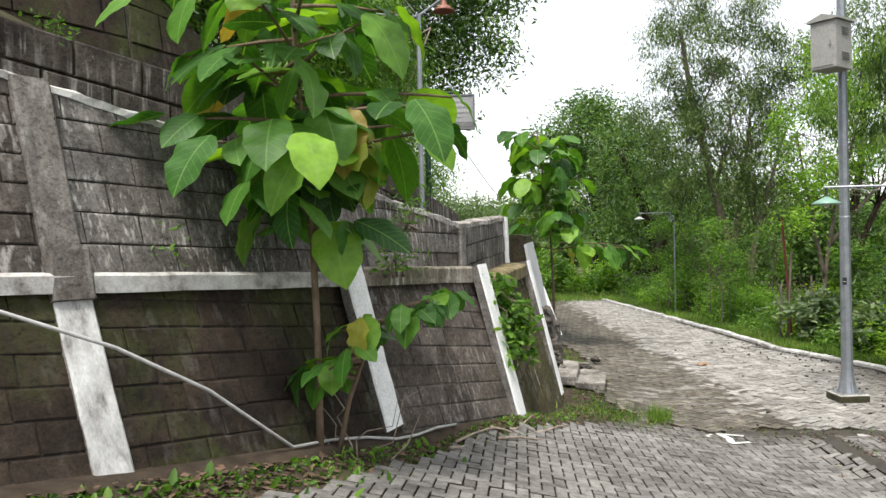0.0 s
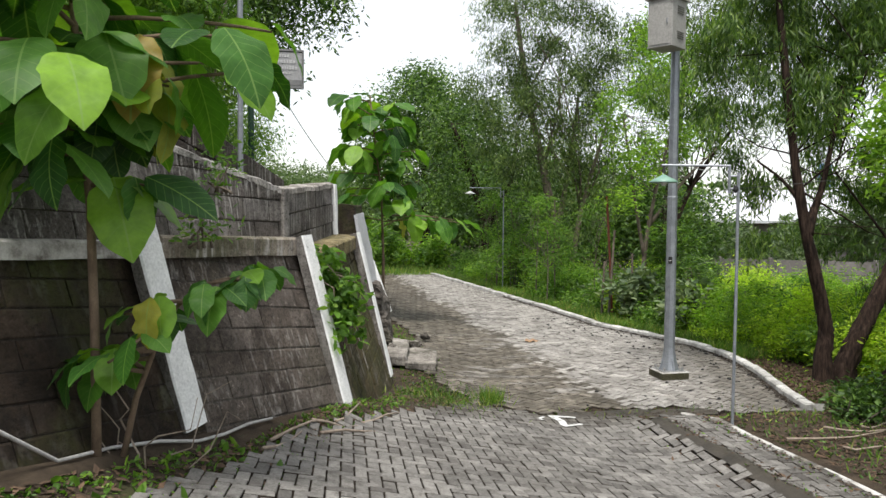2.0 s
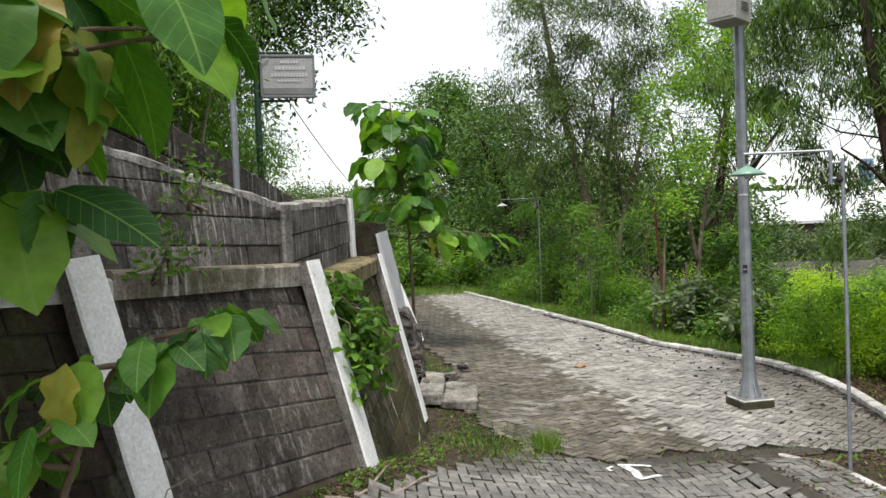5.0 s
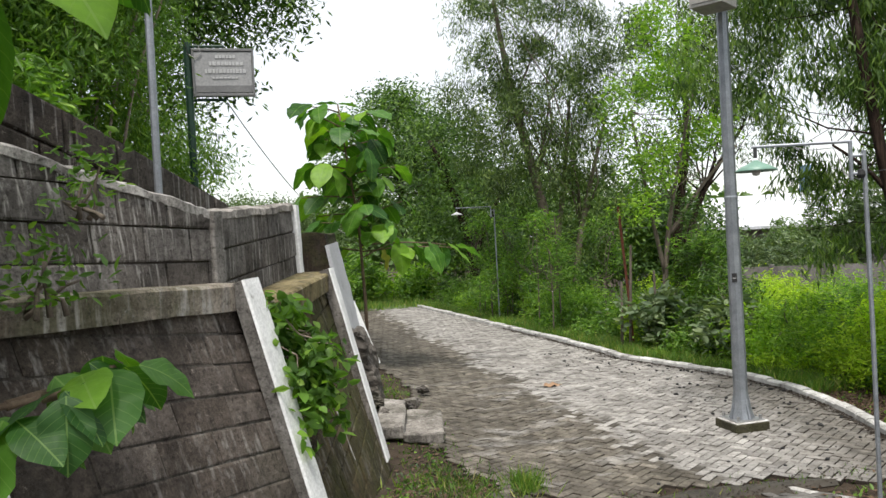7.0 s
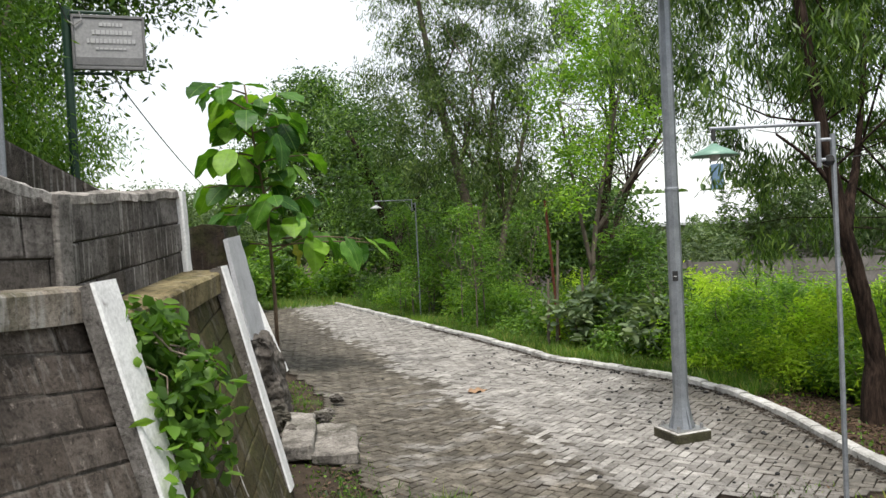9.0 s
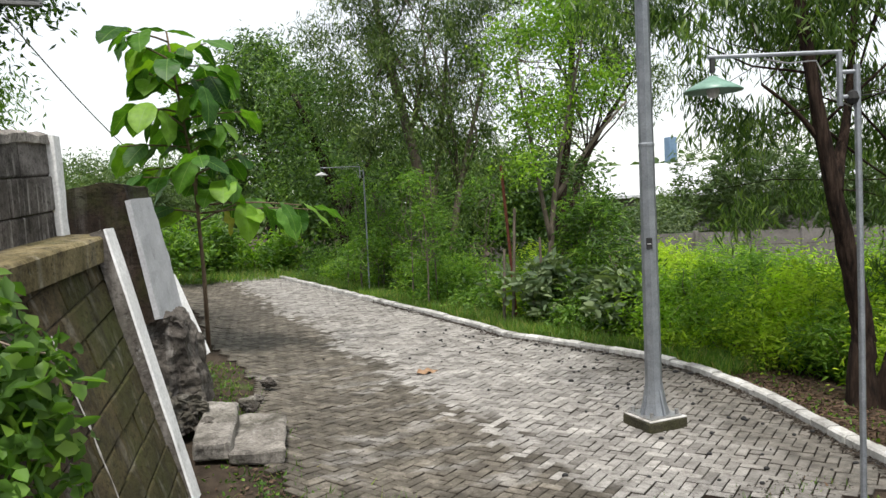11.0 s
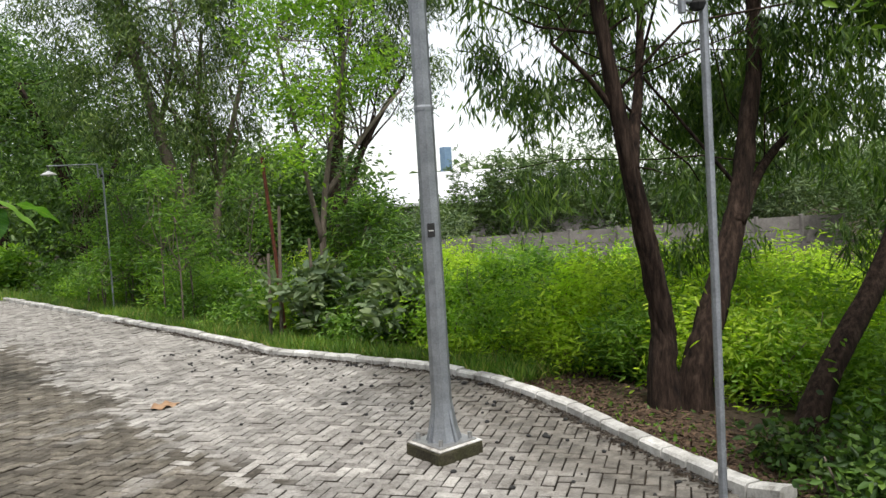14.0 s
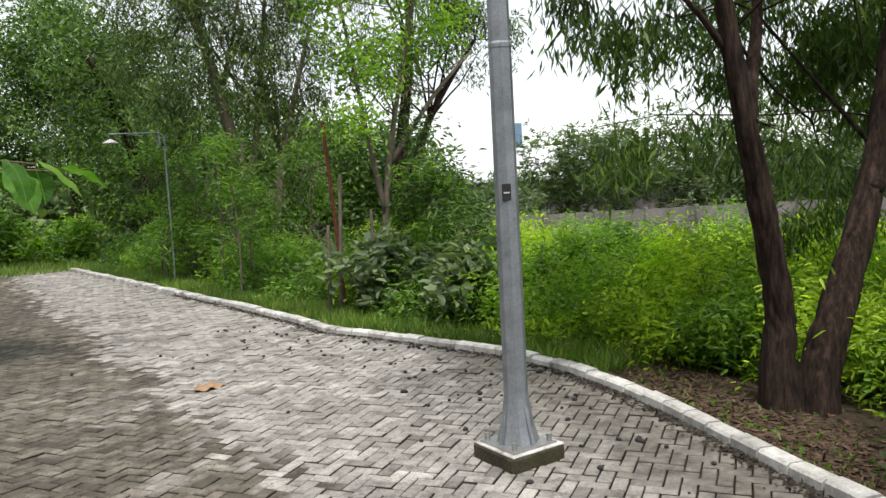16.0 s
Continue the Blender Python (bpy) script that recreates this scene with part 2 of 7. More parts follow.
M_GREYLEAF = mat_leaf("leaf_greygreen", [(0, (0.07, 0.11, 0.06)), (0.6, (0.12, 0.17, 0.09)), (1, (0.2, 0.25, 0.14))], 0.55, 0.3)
M_GRASS = mat_leaf("grass_blades", [(0, (0.06, 0.13, 0.02)), (0.6, (0.11, 0.21, 0.03)), (0.88, (0.2, 0.27, 0.05)), (1, (0.32, 0.27, 0.12))], 0.55, 0.35)
# browns taken down so the litter carries the trees' shade in its colour
M_DRYLEAF = mat_plain("dead_leaves", [(0.3, (0.036, 0.022, 0.014)), (0.7, (0.135, 0.085, 0.052))], 22, 0.9, 0, 0.2, rnd=0.45, island=True)
M_DARKSOIL = mat_plain("dark_humus", [(0.3, (0.015, 0.011, 0.008)), (0.7, (0.05, 0.037, 0.026))], 20, 0.95, 0, 0.3)
M_MUD = mat_plain("wet_mud", [(0.3, (0.022, 0.018, 0.013)), (0.7, (0.06, 0.05, 0.037))], 4, 0.55, 0, 0.35, 30, 0.5)
M_ORANGELEAF = mat_plain("dead_leaf_orange", [(0.3, (0.2, 0.11, 0.06)), (0.7, (0.38, 0.25, 0.15))], 14, 0.8, 0, 0.2)
M_GREYPAINT = mat_plain("grey_wall_paint", [(0.26, (0.25, 0.245, 0.24)), (0.38, (0.43, 0.435, 0.45)), (0.75, (0.53, 0.535, 0.555))], 5, 0.85, 0, 0.3)
M_SLAB = mat_block("slab_dirty", (0.08, 0.07, 0.058), (0.46, 0.43, 0.39), 0.3, 0.5, moss_at=(0.48, 0.68))
M_FOOT = mat_block("footing_mossy", (0.025, 0.023, 0.014), (0.1, 0.09, 0.055), 0.6, 0.2)
M_STONE = mat_block("rubble_stone", (0.035, 0.031, 0.027), (0.2, 0.18, 0.16), 0.25, 0.4)
M_PAINTMARK = mat_plain("road_paint", [(0.36, (0.19, 0.18, 0.17)), (0.46, (0.55, 0.55, 0.54)), (0.7, (0.74, 0.74, 0.73))], 17, 0.85, 0, 0.2)
M_FENCE = mat_plain("fence_concrete", [(0.3, (0.09, 0.083, 0.075)), (0.7, (0.22, 0.205, 0.19))], 1.2, 0.9, 0, 0.2)
M_ROOFWHITE = mat_plain("roof_sheet_white", [(0.3, (0.5, 0.51, 0.53)), (0.7, (0.6, 0.61, 0.63))], 0.5, 0.5, 0, 0)
M_ROOFRED = mat_plain("roof_tile_red", [(0.3, (0.16, 0.06, 0.04)), (0.7, (0.28, 0.12, 0.08))], 2, 0.85, 0, 0.2)
M_BLUE = mat_plain("blue_tank_paint", [(0.3, (0.12, 0.2, 0.3)), (0.7, (0.17, 0.26, 0.36))], 2, 0.5, 0, 0)


def mat_ground():
    m, n, l, b = mat_new("soil_grass", 0.95, 0, 0.2)
    v = n_coord(n, l)
    soil = n_ramp(n, l, n_noise(n, l, 6, 8, v, 0.7), [(0.3, (0.022, 0.016, 0.011)), (0.7, (0.08, 0.06, 0.042))])
    grass = n_ramp(n, l, n_noise(n, l, 9, 6, v, 0.7), [(0.3, (0.05, 0.09, 0.02)), (0.7, (0.12, 0.18, 0.035))])
    f = n_ramp(n, l, n_noise(n, l, 0.55, 4, v, 0.6), [(0.6, (0, 0, 0)), (0.75, (1, 1, 1))])
    l.new(n_mix(n, l, f, soil, grass), b.inputs["Base Color"])
    n_bump(n, l, b, n_noise(n, l, 22, 8, v, 0.75), 0.8, 0.03)
    return m


def mat_paver(name, island, tone=1.0):
    """Concrete paver: pale where the sun and feet keep it clean, dark with algae along the damp side of the lane."""
    m, n, l, b = mat_new(name, 0.86, 0, 0.35)
    v = n_coord(n, l)
    base = n_ramp(n, l, n_noise(n, l, 2.6, 6, v, 0.65), [(0.3, (0.21, 0.2, 0.187)), (0.7, (0.4, 0.383, 0.362))])
    r = n_ramp(n, l, n_random(n, l, island), [(0, (0.52, 0.5, 0.49)), (0.12, (0.8, 0.79, 0.78)), (0.6, (1.0, 0.99, 0.98)), (1, (1.25, 1.24, 1.22))])
    c = n_mix(n, l, 1.0, base, r, "MULTIPLY")
    st = n_ramp(n, l, n_noise(n, l, 13, 8, v, 0.78), [(0.36, (0.5, 0.48, 0.46)), (0.52, (1, 1, 1)), (0.7, (1.18, 1.18, 1.17))])
    c = n_mix(n, l, 1.0, c, st, "MULTIPLY")
    g = n_ramp(n, l, n_noise(n, l, 85, 5, v), [(0.3, (0.68, 0.68, 0.68)), (0.72, (1.2, 1.2, 1.2))])
    c = n_mix(n, l, 1.0, c, g, "MULTIPLY")
    # algae band: x against a wandering line, beyond the drain
    sep = n.new("ShaderNodeSeparateXYZ")
    geo = n.new("ShaderNodeNewGeometry")
    l.new(geo.outputs["Position"], sep.inputs[0])
    wob = n.new("ShaderNodeMath")
    wob.operation = "MULTIPLY_ADD"
    l.new(n_noise(n, l, 1.1, 5, v, 0.65), wob.inputs[0])
    wob.inputs[1].default_value = 1.1
    l.new(n_mul(n, l, n_mul(n, l, n_random(n, l, island), 0.42), sep.outputs[0], "ADD"), wob.inputs[2])
    mr = n.new("ShaderNodeMapRange")
    mr.inputs["From Min"].default_value, mr.inputs["From Max"].default_value = 3.98, 4.12
    mr.inputs["To Min"].default_value, mr.inputs["To Max"].default_value = 1, 0
    l.new(wob.outputs[0], mr.inputs["Value"])
    my = n.new("ShaderNodeMapRange")
    my.inputs["From Min"].default_value, my.inputs["From Max"].default_value = 5.2, 5.8
    l.new(sep.outputs[1], my.inputs["Value"])
    pale = n_ramp(n, l, n_noise(n, l, 1.7, 5, n_coord(n, l, (0.7, 1.5, 1)), 0.6), [(0.54, (1, 1, 1)), (0.63, (0.3, 0.3, 0.3))])
    fade = n.new("ShaderNodeMapRange")
    fade.inputs["From Min"].default_value, fade.inputs["From Max"].default_value = 9.0, 11.5
    l.new(sep.outputs[1], fade.inputs["Value"])
    pale = n_mul(n, l, pale, fade.outputs[0], "MAXIMUM")
    fac = n_mul(n, l, n_mul(n, l, mr.outputs[0], my.outputs[0]), pale)
    wet = n_mix(n, l, 1.0, c, n_ramp(n, l, n_noise(n, l, 5.0, 7, v, 0.75), [(0.3, (0.17, 0.155, 0.115)), (0.5, (0.35, 0.32, 0.265)), (0.7, (0.78, 0.73, 0.65))]), "MULTIPLY")
    c = n_mix(n, l, n_mul(n, l, fac, 0.95), c, wet)
    # silt stains lying along the low kerb side, deepened to paint in tree shade
    k1 = n_mul(n, l, n_mul(n, l, sep.outputs[1], -0.3, keep=False), sep.outputs[0], "ADD")
    k2 = n_mul(n, l, n_mul(n, l, n_noise(n, l, 2.4, 6, v, 0.7), 1.5, keep=False), k1, "ADD")
    km = n.new("ShaderNodeMapRange")
    km.inputs["From Min"].default_value, km.inputs["From Max"].default_value = 2.95, 3.75
    l.new(k2, km.inputs["Value"])
    c = n_mix(n, l, n_mul(n, l, km.outputs[0], 0.8), c, n_ramp(n, l, n_noise(n, l, 9, 5, v, 0.7), [(0.36, (0.025, 0.021, 0.016)), (0.5, (0.09, 0.08, 0.066)), (0.68, (0.2, 0.18, 0.155))]))
    # general dirt
    d = n_ramp(n, l, n_noise(n, l, 0.9, 6, v, 0.7), [(0.5, (0, 0, 0)), (0.75, (1, 1, 1))])
    c = n_mix(n, l, n_mul(n, l, d, 0.5), c, (0.11, 0.095, 0.08))
    c = n_mix(n, l, 1.0, c, (tone * 0.98, tone * 0.985, tone * 0.985), "MULTIPLY")
    l.new(c, b.inputs["Base Color"])
    n_bump(n, l, b, n_noise(n, l, 120, 5, v, 0.7), 0.35, 0.004)
    return m


M_GROUND = mat_ground()
M_PAVER = mat_paver("paver_concrete", False)
M_PAVER_REST = mat_paver("paver_concrete_far", True)
M_PAVER_RAMP = mat_paver("paver_concrete_old", True, 0.6)


# ---- building helpers ----
def mesh_data(name, verts, faces, material, smooth=False):
    me = bpy.data.meshes.new(name)
    me.from_pydata([tuple(v) for v in verts], [], [tuple(f) for f in faces])
    if material is not None:
        me.materials.append(material)
    if smooth:
        me.polygons.foreach_set("use_smooth", [True] * len(me.polygons))
    me.update()
    return me


def part(name, bm, material, parent, label=""):
    me = bpy.data.meshes.new(name)
    bm.to_mesh(me)
    bm.free()
    me.materials.append(material)
    ob = new(name, me)
    ob.parent = parent
    if label:
        ob["label"] = label
    return ob


def piece(name, verts, faces, material, parent, smooth=False, label=""):
    ob = new(name, mesh_data(name, verts, faces, material, smooth))
    ob.parent = parent
    if label:
        ob["label"] = label
    return ob


def thing(name, at, label, category, group="", kind=""):
    ob = new(name)
    ob.empty_display_size = 0.1
    ob.location = at
    return tagged(ob, label, category, group, kind)


def bm_box(sx, sy, sz, at=(0, 0, 0), bevel=0.0, rot=None, jitter=0.0, bm=None, seg=1):
    """A bevelled box resting on at (its base centre)."""
    b = bmesh.new()
    bmesh.ops.create_cube(b, size=1)
    for v in b.verts:
        v.co = Vector((v.co.x * sx, v.co.y * sy, (v.co.z + 0.5) * sz))
    if bevel:
        bmesh.ops.bevel(b, geom=b.edges[:], offset=bevel, segments=seg, affect="EDGES")
    if jitter:
        for v in b.verts:
            v.co += noise.noise_vector(v.co * 3.1 + Vector(at) * 2) * jitter
    m = Matrix.Translation(at) @ (rot or Matrix())
    b.transform(m)
    if bm is None:
        return b
    me = bpy.data.meshes.new("tmp")
    b.to_mesh(me)
    bm.from_mesh(me)
    b.free()
    bpy.data.meshes.remove(me)
    return bm


def tube(points, radii, sides=8, caps=True, wob=0.0, ridge=0.0):
    """Vertices and faces of a tapering tube along points."""
    pts = [Vector(p) for p in points]
    if isinstance(radii, (int, float)):
        radii = [radii] * len(pts)
    verts, faces = [], []
    up = Vector((0.13, 0.21, 0.97)).normalized()
    for i, p in enumerate(pts):
        d = (pts[min(i + 1, len(pts) - 1)] - pts[max(i - 1, 0)]).normalized()
        s = d.cross(up)
        if s.length < 0.05:
            s = d.cross(Vector((1, 0, 0)))
        s.normalize()
        t = d.cross(s)
        for k in range(sides):
            a = 2 * math.pi * k / sides
            r = radii[i] * (1 + wob * noise.noise(Vector((math.cos(a) * 1.7, math.sin(a) * 1.7, i * 0.9)) + p))
            if ridge:
                r *= 1 + ridge * noise.noise(Vector((math.cos(a) * 4.5, math.sin(a) * 4.5, p.z * 1.6)))
            verts.append(p + s * math.cos(a) * r + t * math.sin(a) * r)
    for i in range(len(pts) - 1):
        for k in range(sides):
            a, b = i * sides + k, i * sides + (k + 1) % sides
            faces.append((a, b, b + sides, a + sides))
    if caps:
        faces.append(tuple(range(sides))[::-1])
        faces.append(tuple((len(pts) - 1) * sides + k for k in range(sides)))
    return verts, faces


def lathe(profile, sides=24):
    """A surface of revolution about z from (radius, height) pairs."""
    verts, faces = [], []
    for r, z in profile:
        for k in range(sides):
            a = 2 * math.pi * k / sides
            verts.append((r * math.cos(a), r * math.sin(a), z))
    for i in range(len(profile) - 1):
        for k in range(sides):
            a, b = i * sides + k, i * sides + (k + 1) % sides
            faces.append((a, b, b + sides, a + sides))
    return verts, faces


def merged(*sets):
    verts, faces = [], []
    for v, f in sets:
        o = len(verts)
        verts += list(v)
        faces += [tuple(i + o for i in q) for q in f]
    return verts, faces


def leaf_cloud(name, centres, axes, normals, length, width, material, shape="blade", parent=None):
    """Many small leaves as one mesh: arrays of centres, pointing directions, normals, lengths and widths."""
    c, a, nn = np.asarray(centres, float), np.asarray(axes, float), np.asarray(normals, float)
    a = a / np.linalg.norm(a, axis=1, keepdims=True)
    s = np.cross(a, nn)
    s = s / np.maximum(np.linalg.norm(s, axis=1, keepdims=True), 1e-6)
    u = np.cross(s, a)
    L, W = np.asarray(length, float)[:, None], np.asarray(width, float)[:, None]
    if shape == "blade":
        rows = [c, c + a * L * 0.45 + s * W * 0.5 - u * L * 0.03, c + a * L - u * L * 0.16, c + a * L * 0.45 - s * W * 0.5 - u * L * 0.03]
        quads = [(0, 1, 2, 3)]
    else:
        rows = [c, c + a * L * 0.35 + s * W * 0.5 + u * W * 0.12, c + a * L * 0.75 + s * W * 0.33 + u * W * 0.02, c + a * L - u * L * 0.12,
                c + a * L * 0.75 - s * W * 0.33 + u * W * 0.02, c + a * L * 0.35 - s * W * 0.5 + u * W * 0.12]
        quads = [(0, 1, 2, 3), (0, 3, 4, 5)]
    k = len(rows)
    co = np.stack(rows, 1).reshape(-1, 3)
    n = len(c)
    me = bpy.data.meshes.new(name)
    me.vertices.add(n * k)
    me.vertices.foreach_set("co", co.astype(np.float32).ravel())
    q = (np.arange(n)[:, None, None] * k + np.array(quads)[None]).reshape(-1)
    nf = n * len(quads)
    me.loops.add(nf * 4)
    me.loops.foreach_set("vertex_index", q.astype(np.int32))
    me.polygons.add(nf)
    me.polygons.foreach_set("loop_start", (np.arange(nf) * 4).astype(np.int32))
    me.materials.append(material)
    me.update(calc_edges=True)
    ob = new(name, me)
    if parent is not None:
        ob.parent = parent
    return ob


# ---- the lie of the land ----
def smooth(a, b, x):
    t = min(1.0, max(0.0, (x - a) / (b - a)))
    return t * t * (3 - 2 * t)


def near_ramp(x, y):
    d = x + 1.76 - 0.648 * (y - 1.58)  # out from the foot of the retaining wall
    bank = 0.1 * smooth(0.42, 0.0, d) * smooth(-2.5, -0.5, d) * smooth(0.3, 1.4, y) * smooth(6.0, 4.8, y)
    return 0.62 - 0.16 * x - 0.047 * max(y, -1.0) + bank


def far_lane(x, y):
    z = 0.17 * smooth(2.6, 0.9, x) * smooth(5.5, 7.5, y)
    z += 0.012 * max(0.0, y - 13.0) + 0.09 * smooth(2.95, 3.3, x) * smooth(5.6, 5.1, y)
    return z


def ground_z(x, y):
    n, f = near_ramp(min(max(x, -4.0), 4.4), y), far_lane(min(max(x, -1.0), 6.0), min(y, 40))
    k = 0.05
    h = max(k - abs(n - f), 0.0) / k
    z = max(n, f) + h * h * k * 0.25
    if y > 6.6:
        z = f + (z - f) * smooth(7.6, 6.6, y) if n > f else z
    out = smooth(0.15, 3.5, x - kerb_x(y))
    return z * (1 - out) - 0.28 * out - 1.1 * smooth(3.0, 16.0, x - kerb_x(min(y, 22)))


KERB = [(4.93, 5.30), (5.1, 5.86), (5.21, 6.2), (5.37, 6.64), (5.57, 7.2), (5.75, 7.82), (5.86, 8.45), (5.86, 9.2), (5.68, 10.05),
        (5.45, 10.95), (5.27, 11.45), (5.3, 12.3), (5.2, 13.95), (4.96, 16.0), (4.72, 18.5), (4.35, 21.9)]


def kerb_x(y):
    if y <= KERB[0][1]:
        return KERB[0][0] - 0.25 * (KERB[0][1] - y)
    for (xa, ya), (xb, yb) in zip(KERB, KERB[1:]):
        if y <= yb:
            return xa + (xb - xa) * (y - ya) / (yb - ya)
    return KERB[-1][0] - 0.14 * (y - KERB[-1][1])


def grid_lines(lo, hi, step, far):
    core = list(np.arange(lo, hi + 1e-6, step))
    out, d = [], step
    v = hi
    while v < far:
        d *= 1.4
        v += d
        out.append(v)
    neg, d, v = [], step, lo
    while v > -far:
        d *= 1.4
        v -= d
        neg.append(v)
    return neg[::-1] + core + out


gx, gy = grid_lines(-5, 11, 0.2, 900), grid_lines(-5, 24, 0.2, 900)
gv = [(x, y, ground_z(x, y) + (0.014 * noise.noise((x * 1.3, y * 1.3, 0)) + 0.004 if -6 < x < 12 else 0)) for y in gy for x in gx]
gw = len(gx)
gf = [(j * gw + i, j * gw + i + 1, (j + 1) * gw + i + 1, (j + 1) * gw + i) for j in range(len(gy) - 1) for i in range(gw - 1)]
ground = new("ground", mesh_data("ground", gv, gf, M_GROUND, True))
tagged(ground, "dark soil and patchy grass beyond the paving", "ground", kind="structure")

# ---- retaining wall ----
# toe of the wall at each buttress, with heights: toe, ledge top, upper wall top; set-backs of the upper wall at its foot and head
STATIONS = [(-4.4, -1.75, 1.25, 2.05, 3.5, 0.03, 0.42), (-3.06, -0.08, 1.1, 1.98, 3.2, 0.03, 0.42), (-1.76, 1.58, 0.86, 1.9, 2.9, 0.03, 0.36),
            (-0.53, 3.43, 0.64, 1.81, 2.50, 0.12, 0.26), (0.45, 4.99, 0.40, 1.75, 2.17, 0.20, 0.20), (1.02, 6.78, 0.30, 1.73, 2.28, 0.20, 0.22)]
BATTER = 0.43
DROP = [Vector((0, 0, 0.14 if i == 4 else 0.0)) for i in range(5)]  # how far each panel's ledge starts below the rib head


def station_normal(i):
    a = Vector(STATIONS[max(i - 1, 0)][:2])
    b = Vector(STATIONS[min(i + 1, len(STATIONS) - 1)][:2])
    if i == len(STATIONS) - 1:
        a = Vector(STATIONS[i - 1][:2])
    d = (b - a).normalized()
    return Vector((d.y, -d.x, 0))


NORM = [station_normal(i) for i in range(len(STATIONS))]
TOE = [Vector((x, y, z - 0.12)) for x, y, z, *_ in STATIONS]
HEAD = [Vector((s[0], s[1], s[3] - 0.13)) - NORM[i] * BATTER for i, s in enumerate(STATIONS)]
LEDGE = [Vector((s[0], s[1], s[3])) - NORM[i] * BATTER for i, s in enumerate(STATIONS)]
UPFOOT = [LEDGE[i] - NORM[i] * s[5] - Vector((0, 0, 0.05)) for i, s in enumerate(STATIONS)]
UPTOP = [Vector((s[0], s[1], s[4] - 0.05)) - NORM[i] * (BATTER + s[6]) for i, s in enumerate(STATIONS)]


def lerp(a, b, t):
    return a + (b - a) * t


def slab(a, b, c, d, thick, back):
    """A wall slab: front face a b c d (foot a b, head d c), thick behind it along back."""
    o = [p + back * thick for p in (a, b, c, d)]
    return [a, b, c, d, *o], [(0, 1, 2, 3), (7, 6, 5, 4), (0, 4, 5, 1), (1, 5, 6, 2), (2, 6, 7, 3), (3, 7, 4, 0)]


def slab_grid(a, b, c, d, thick, back, n=12):
    """As slab, with a front that follows the twist of the face."""
    vs, fs = [], []
    for j in range(n + 1):
        for i in range(n + 1):
            vs.append(lerp(lerp(a, b, i / n), lerp(d, c, i / n), j / n))
    w = n + 1
    fs = [(j * w + i, j * w + i + 1, (j + 1) * w + i + 1, (j + 1) * w + i) for j in range(n) for i in range(n)]
    o = len(vs)
    vs += [p + back * thick for p in (a, b, c, d)]
    rim = [0, n, w * w - 1, w * w - 1 - n]
    for k in range(4):
        k2 = (k + 1) % 4
        edge = {0: [i for i in range(w)], 1: [i * w + n for i in range(w)], 2: [w * w - 1 - i for i in range(w)], 3: [(n - i) * w for i in range(w)]}[k]
        fs.append(tuple(edge) + (o + k2, o + k))
    fs.append((o + 3, o + 2, o + 1, o))
    return vs, fs


def lay_blocks(a, b, c, d, n, parent, material, course=0.2, length=0.42, joint=0.012, proud=0.014, rng=None, name="block"):
    """Courses of blocks on the face a b c d; the last course of each column is cut along a sloping head."""
    h = ((d - a).length + (c - b).length) / 2
    top = max((d - a).length, (c - b).length)
    w = (b - a).length
    rows = max(1, round(top / course))
    for r in range(rows):
        v0, v1 = r * top / rows, (r + 1) * top / rows
        off = (0.5 if r % 2 else 0.0) * length + rng.uniform(-0.03, 0.03)
        x = -off
        while x < w - 0.02:
            l1 = length * rng.uniform(0.93, 1.07)
            u0, u1 = max(x, 0.0), min(x + l1, w)
            x += l1
            if u1 - u0 < 0.05:
                continue
            q = []
            ok = True
            for uu, vv in ((u0 + joint / 2, v0 + joint / 2), (u1 - joint / 2, v0 + joint / 2), (u1 - joint / 2, v1 - joint / 2), (u0 + joint / 2, v1 - joint / 2)):
                s = uu / w
                lim = lerp((d - a).length, (c - b).length, s)
                vv = min(vv, lim)
                q.append((uu, vv, s, lim))
            if q[3][1] - q[0][1] < 0.03 and q[2][1] - q[1][1] < 0.03:
                continue
            p = proud * rng.uniform(0.5, 1.5)
            e = 0.009
            vs = []
            mid_u, mid_v = sum(t[0] for t in q) / 4, sum(t[1] for t in q) / 4
            for lift, shrink in ((-0.01, 0.0), (p - 0.004, 0.0), (p, e)):
                for uu, vv, s, lim in q:
                    uu2 = uu + (shrink if uu < mid_u else -shrink)
                    vv2 = vv + (shrink if vv < mid_v else -shrink)
                    s2 = uu2 / w
                    foot, head = lerp(a, b, s2), lerp(d, c, s2)
                    pt = lerp(foot, head, vv2 / max(lerp((d - a).length, (c - b).length, s2), 1e-3))
                    vs.append(pt + n * (lift + rng.uniform(-0.003, 0.003)))
            fs = [(8, 9, 10, 11)]
            for k in (0, 4):
                for i in range(4):
                    j = (i + 1) % 4
                    fs.append((k + i, k + j, k + 4 + j, k + 4 + i))
            piece(name, vs, fs, material, parent)


rng = random.Random(11)
wall_lower = tagged(new("wall_lower", None), "battered retaining wall of damp dark concrete blocks", "wall", kind="structure")
wall_upper = tagged(new("wall_upper", None), "weathered grey block parapet with white lime runs", "wall", kind="structure")
LAST = len(STATIONS) - 1
for i in range(LAST):
    nn = (NORM[i] + NORM[i + 1]).normalized()
    v, f = slab_grid(TOE[i], TOE[i + 1], HEAD[i + 1], HEAD[i] - DROP[i], 0.5, -nn)
    piece("backing", v, f, M_MORTAR_PALE if i == 3 else M_MORTAR, wall_lower)
    v, f = slab_grid(UPFOOT[i] - DROP[i], UPFOOT[i + 1], UPTOP[i + 1], UPTOP[i], 0.16, -nn)
    piece("backing", v, f, M_MORTAR, wall_upper)

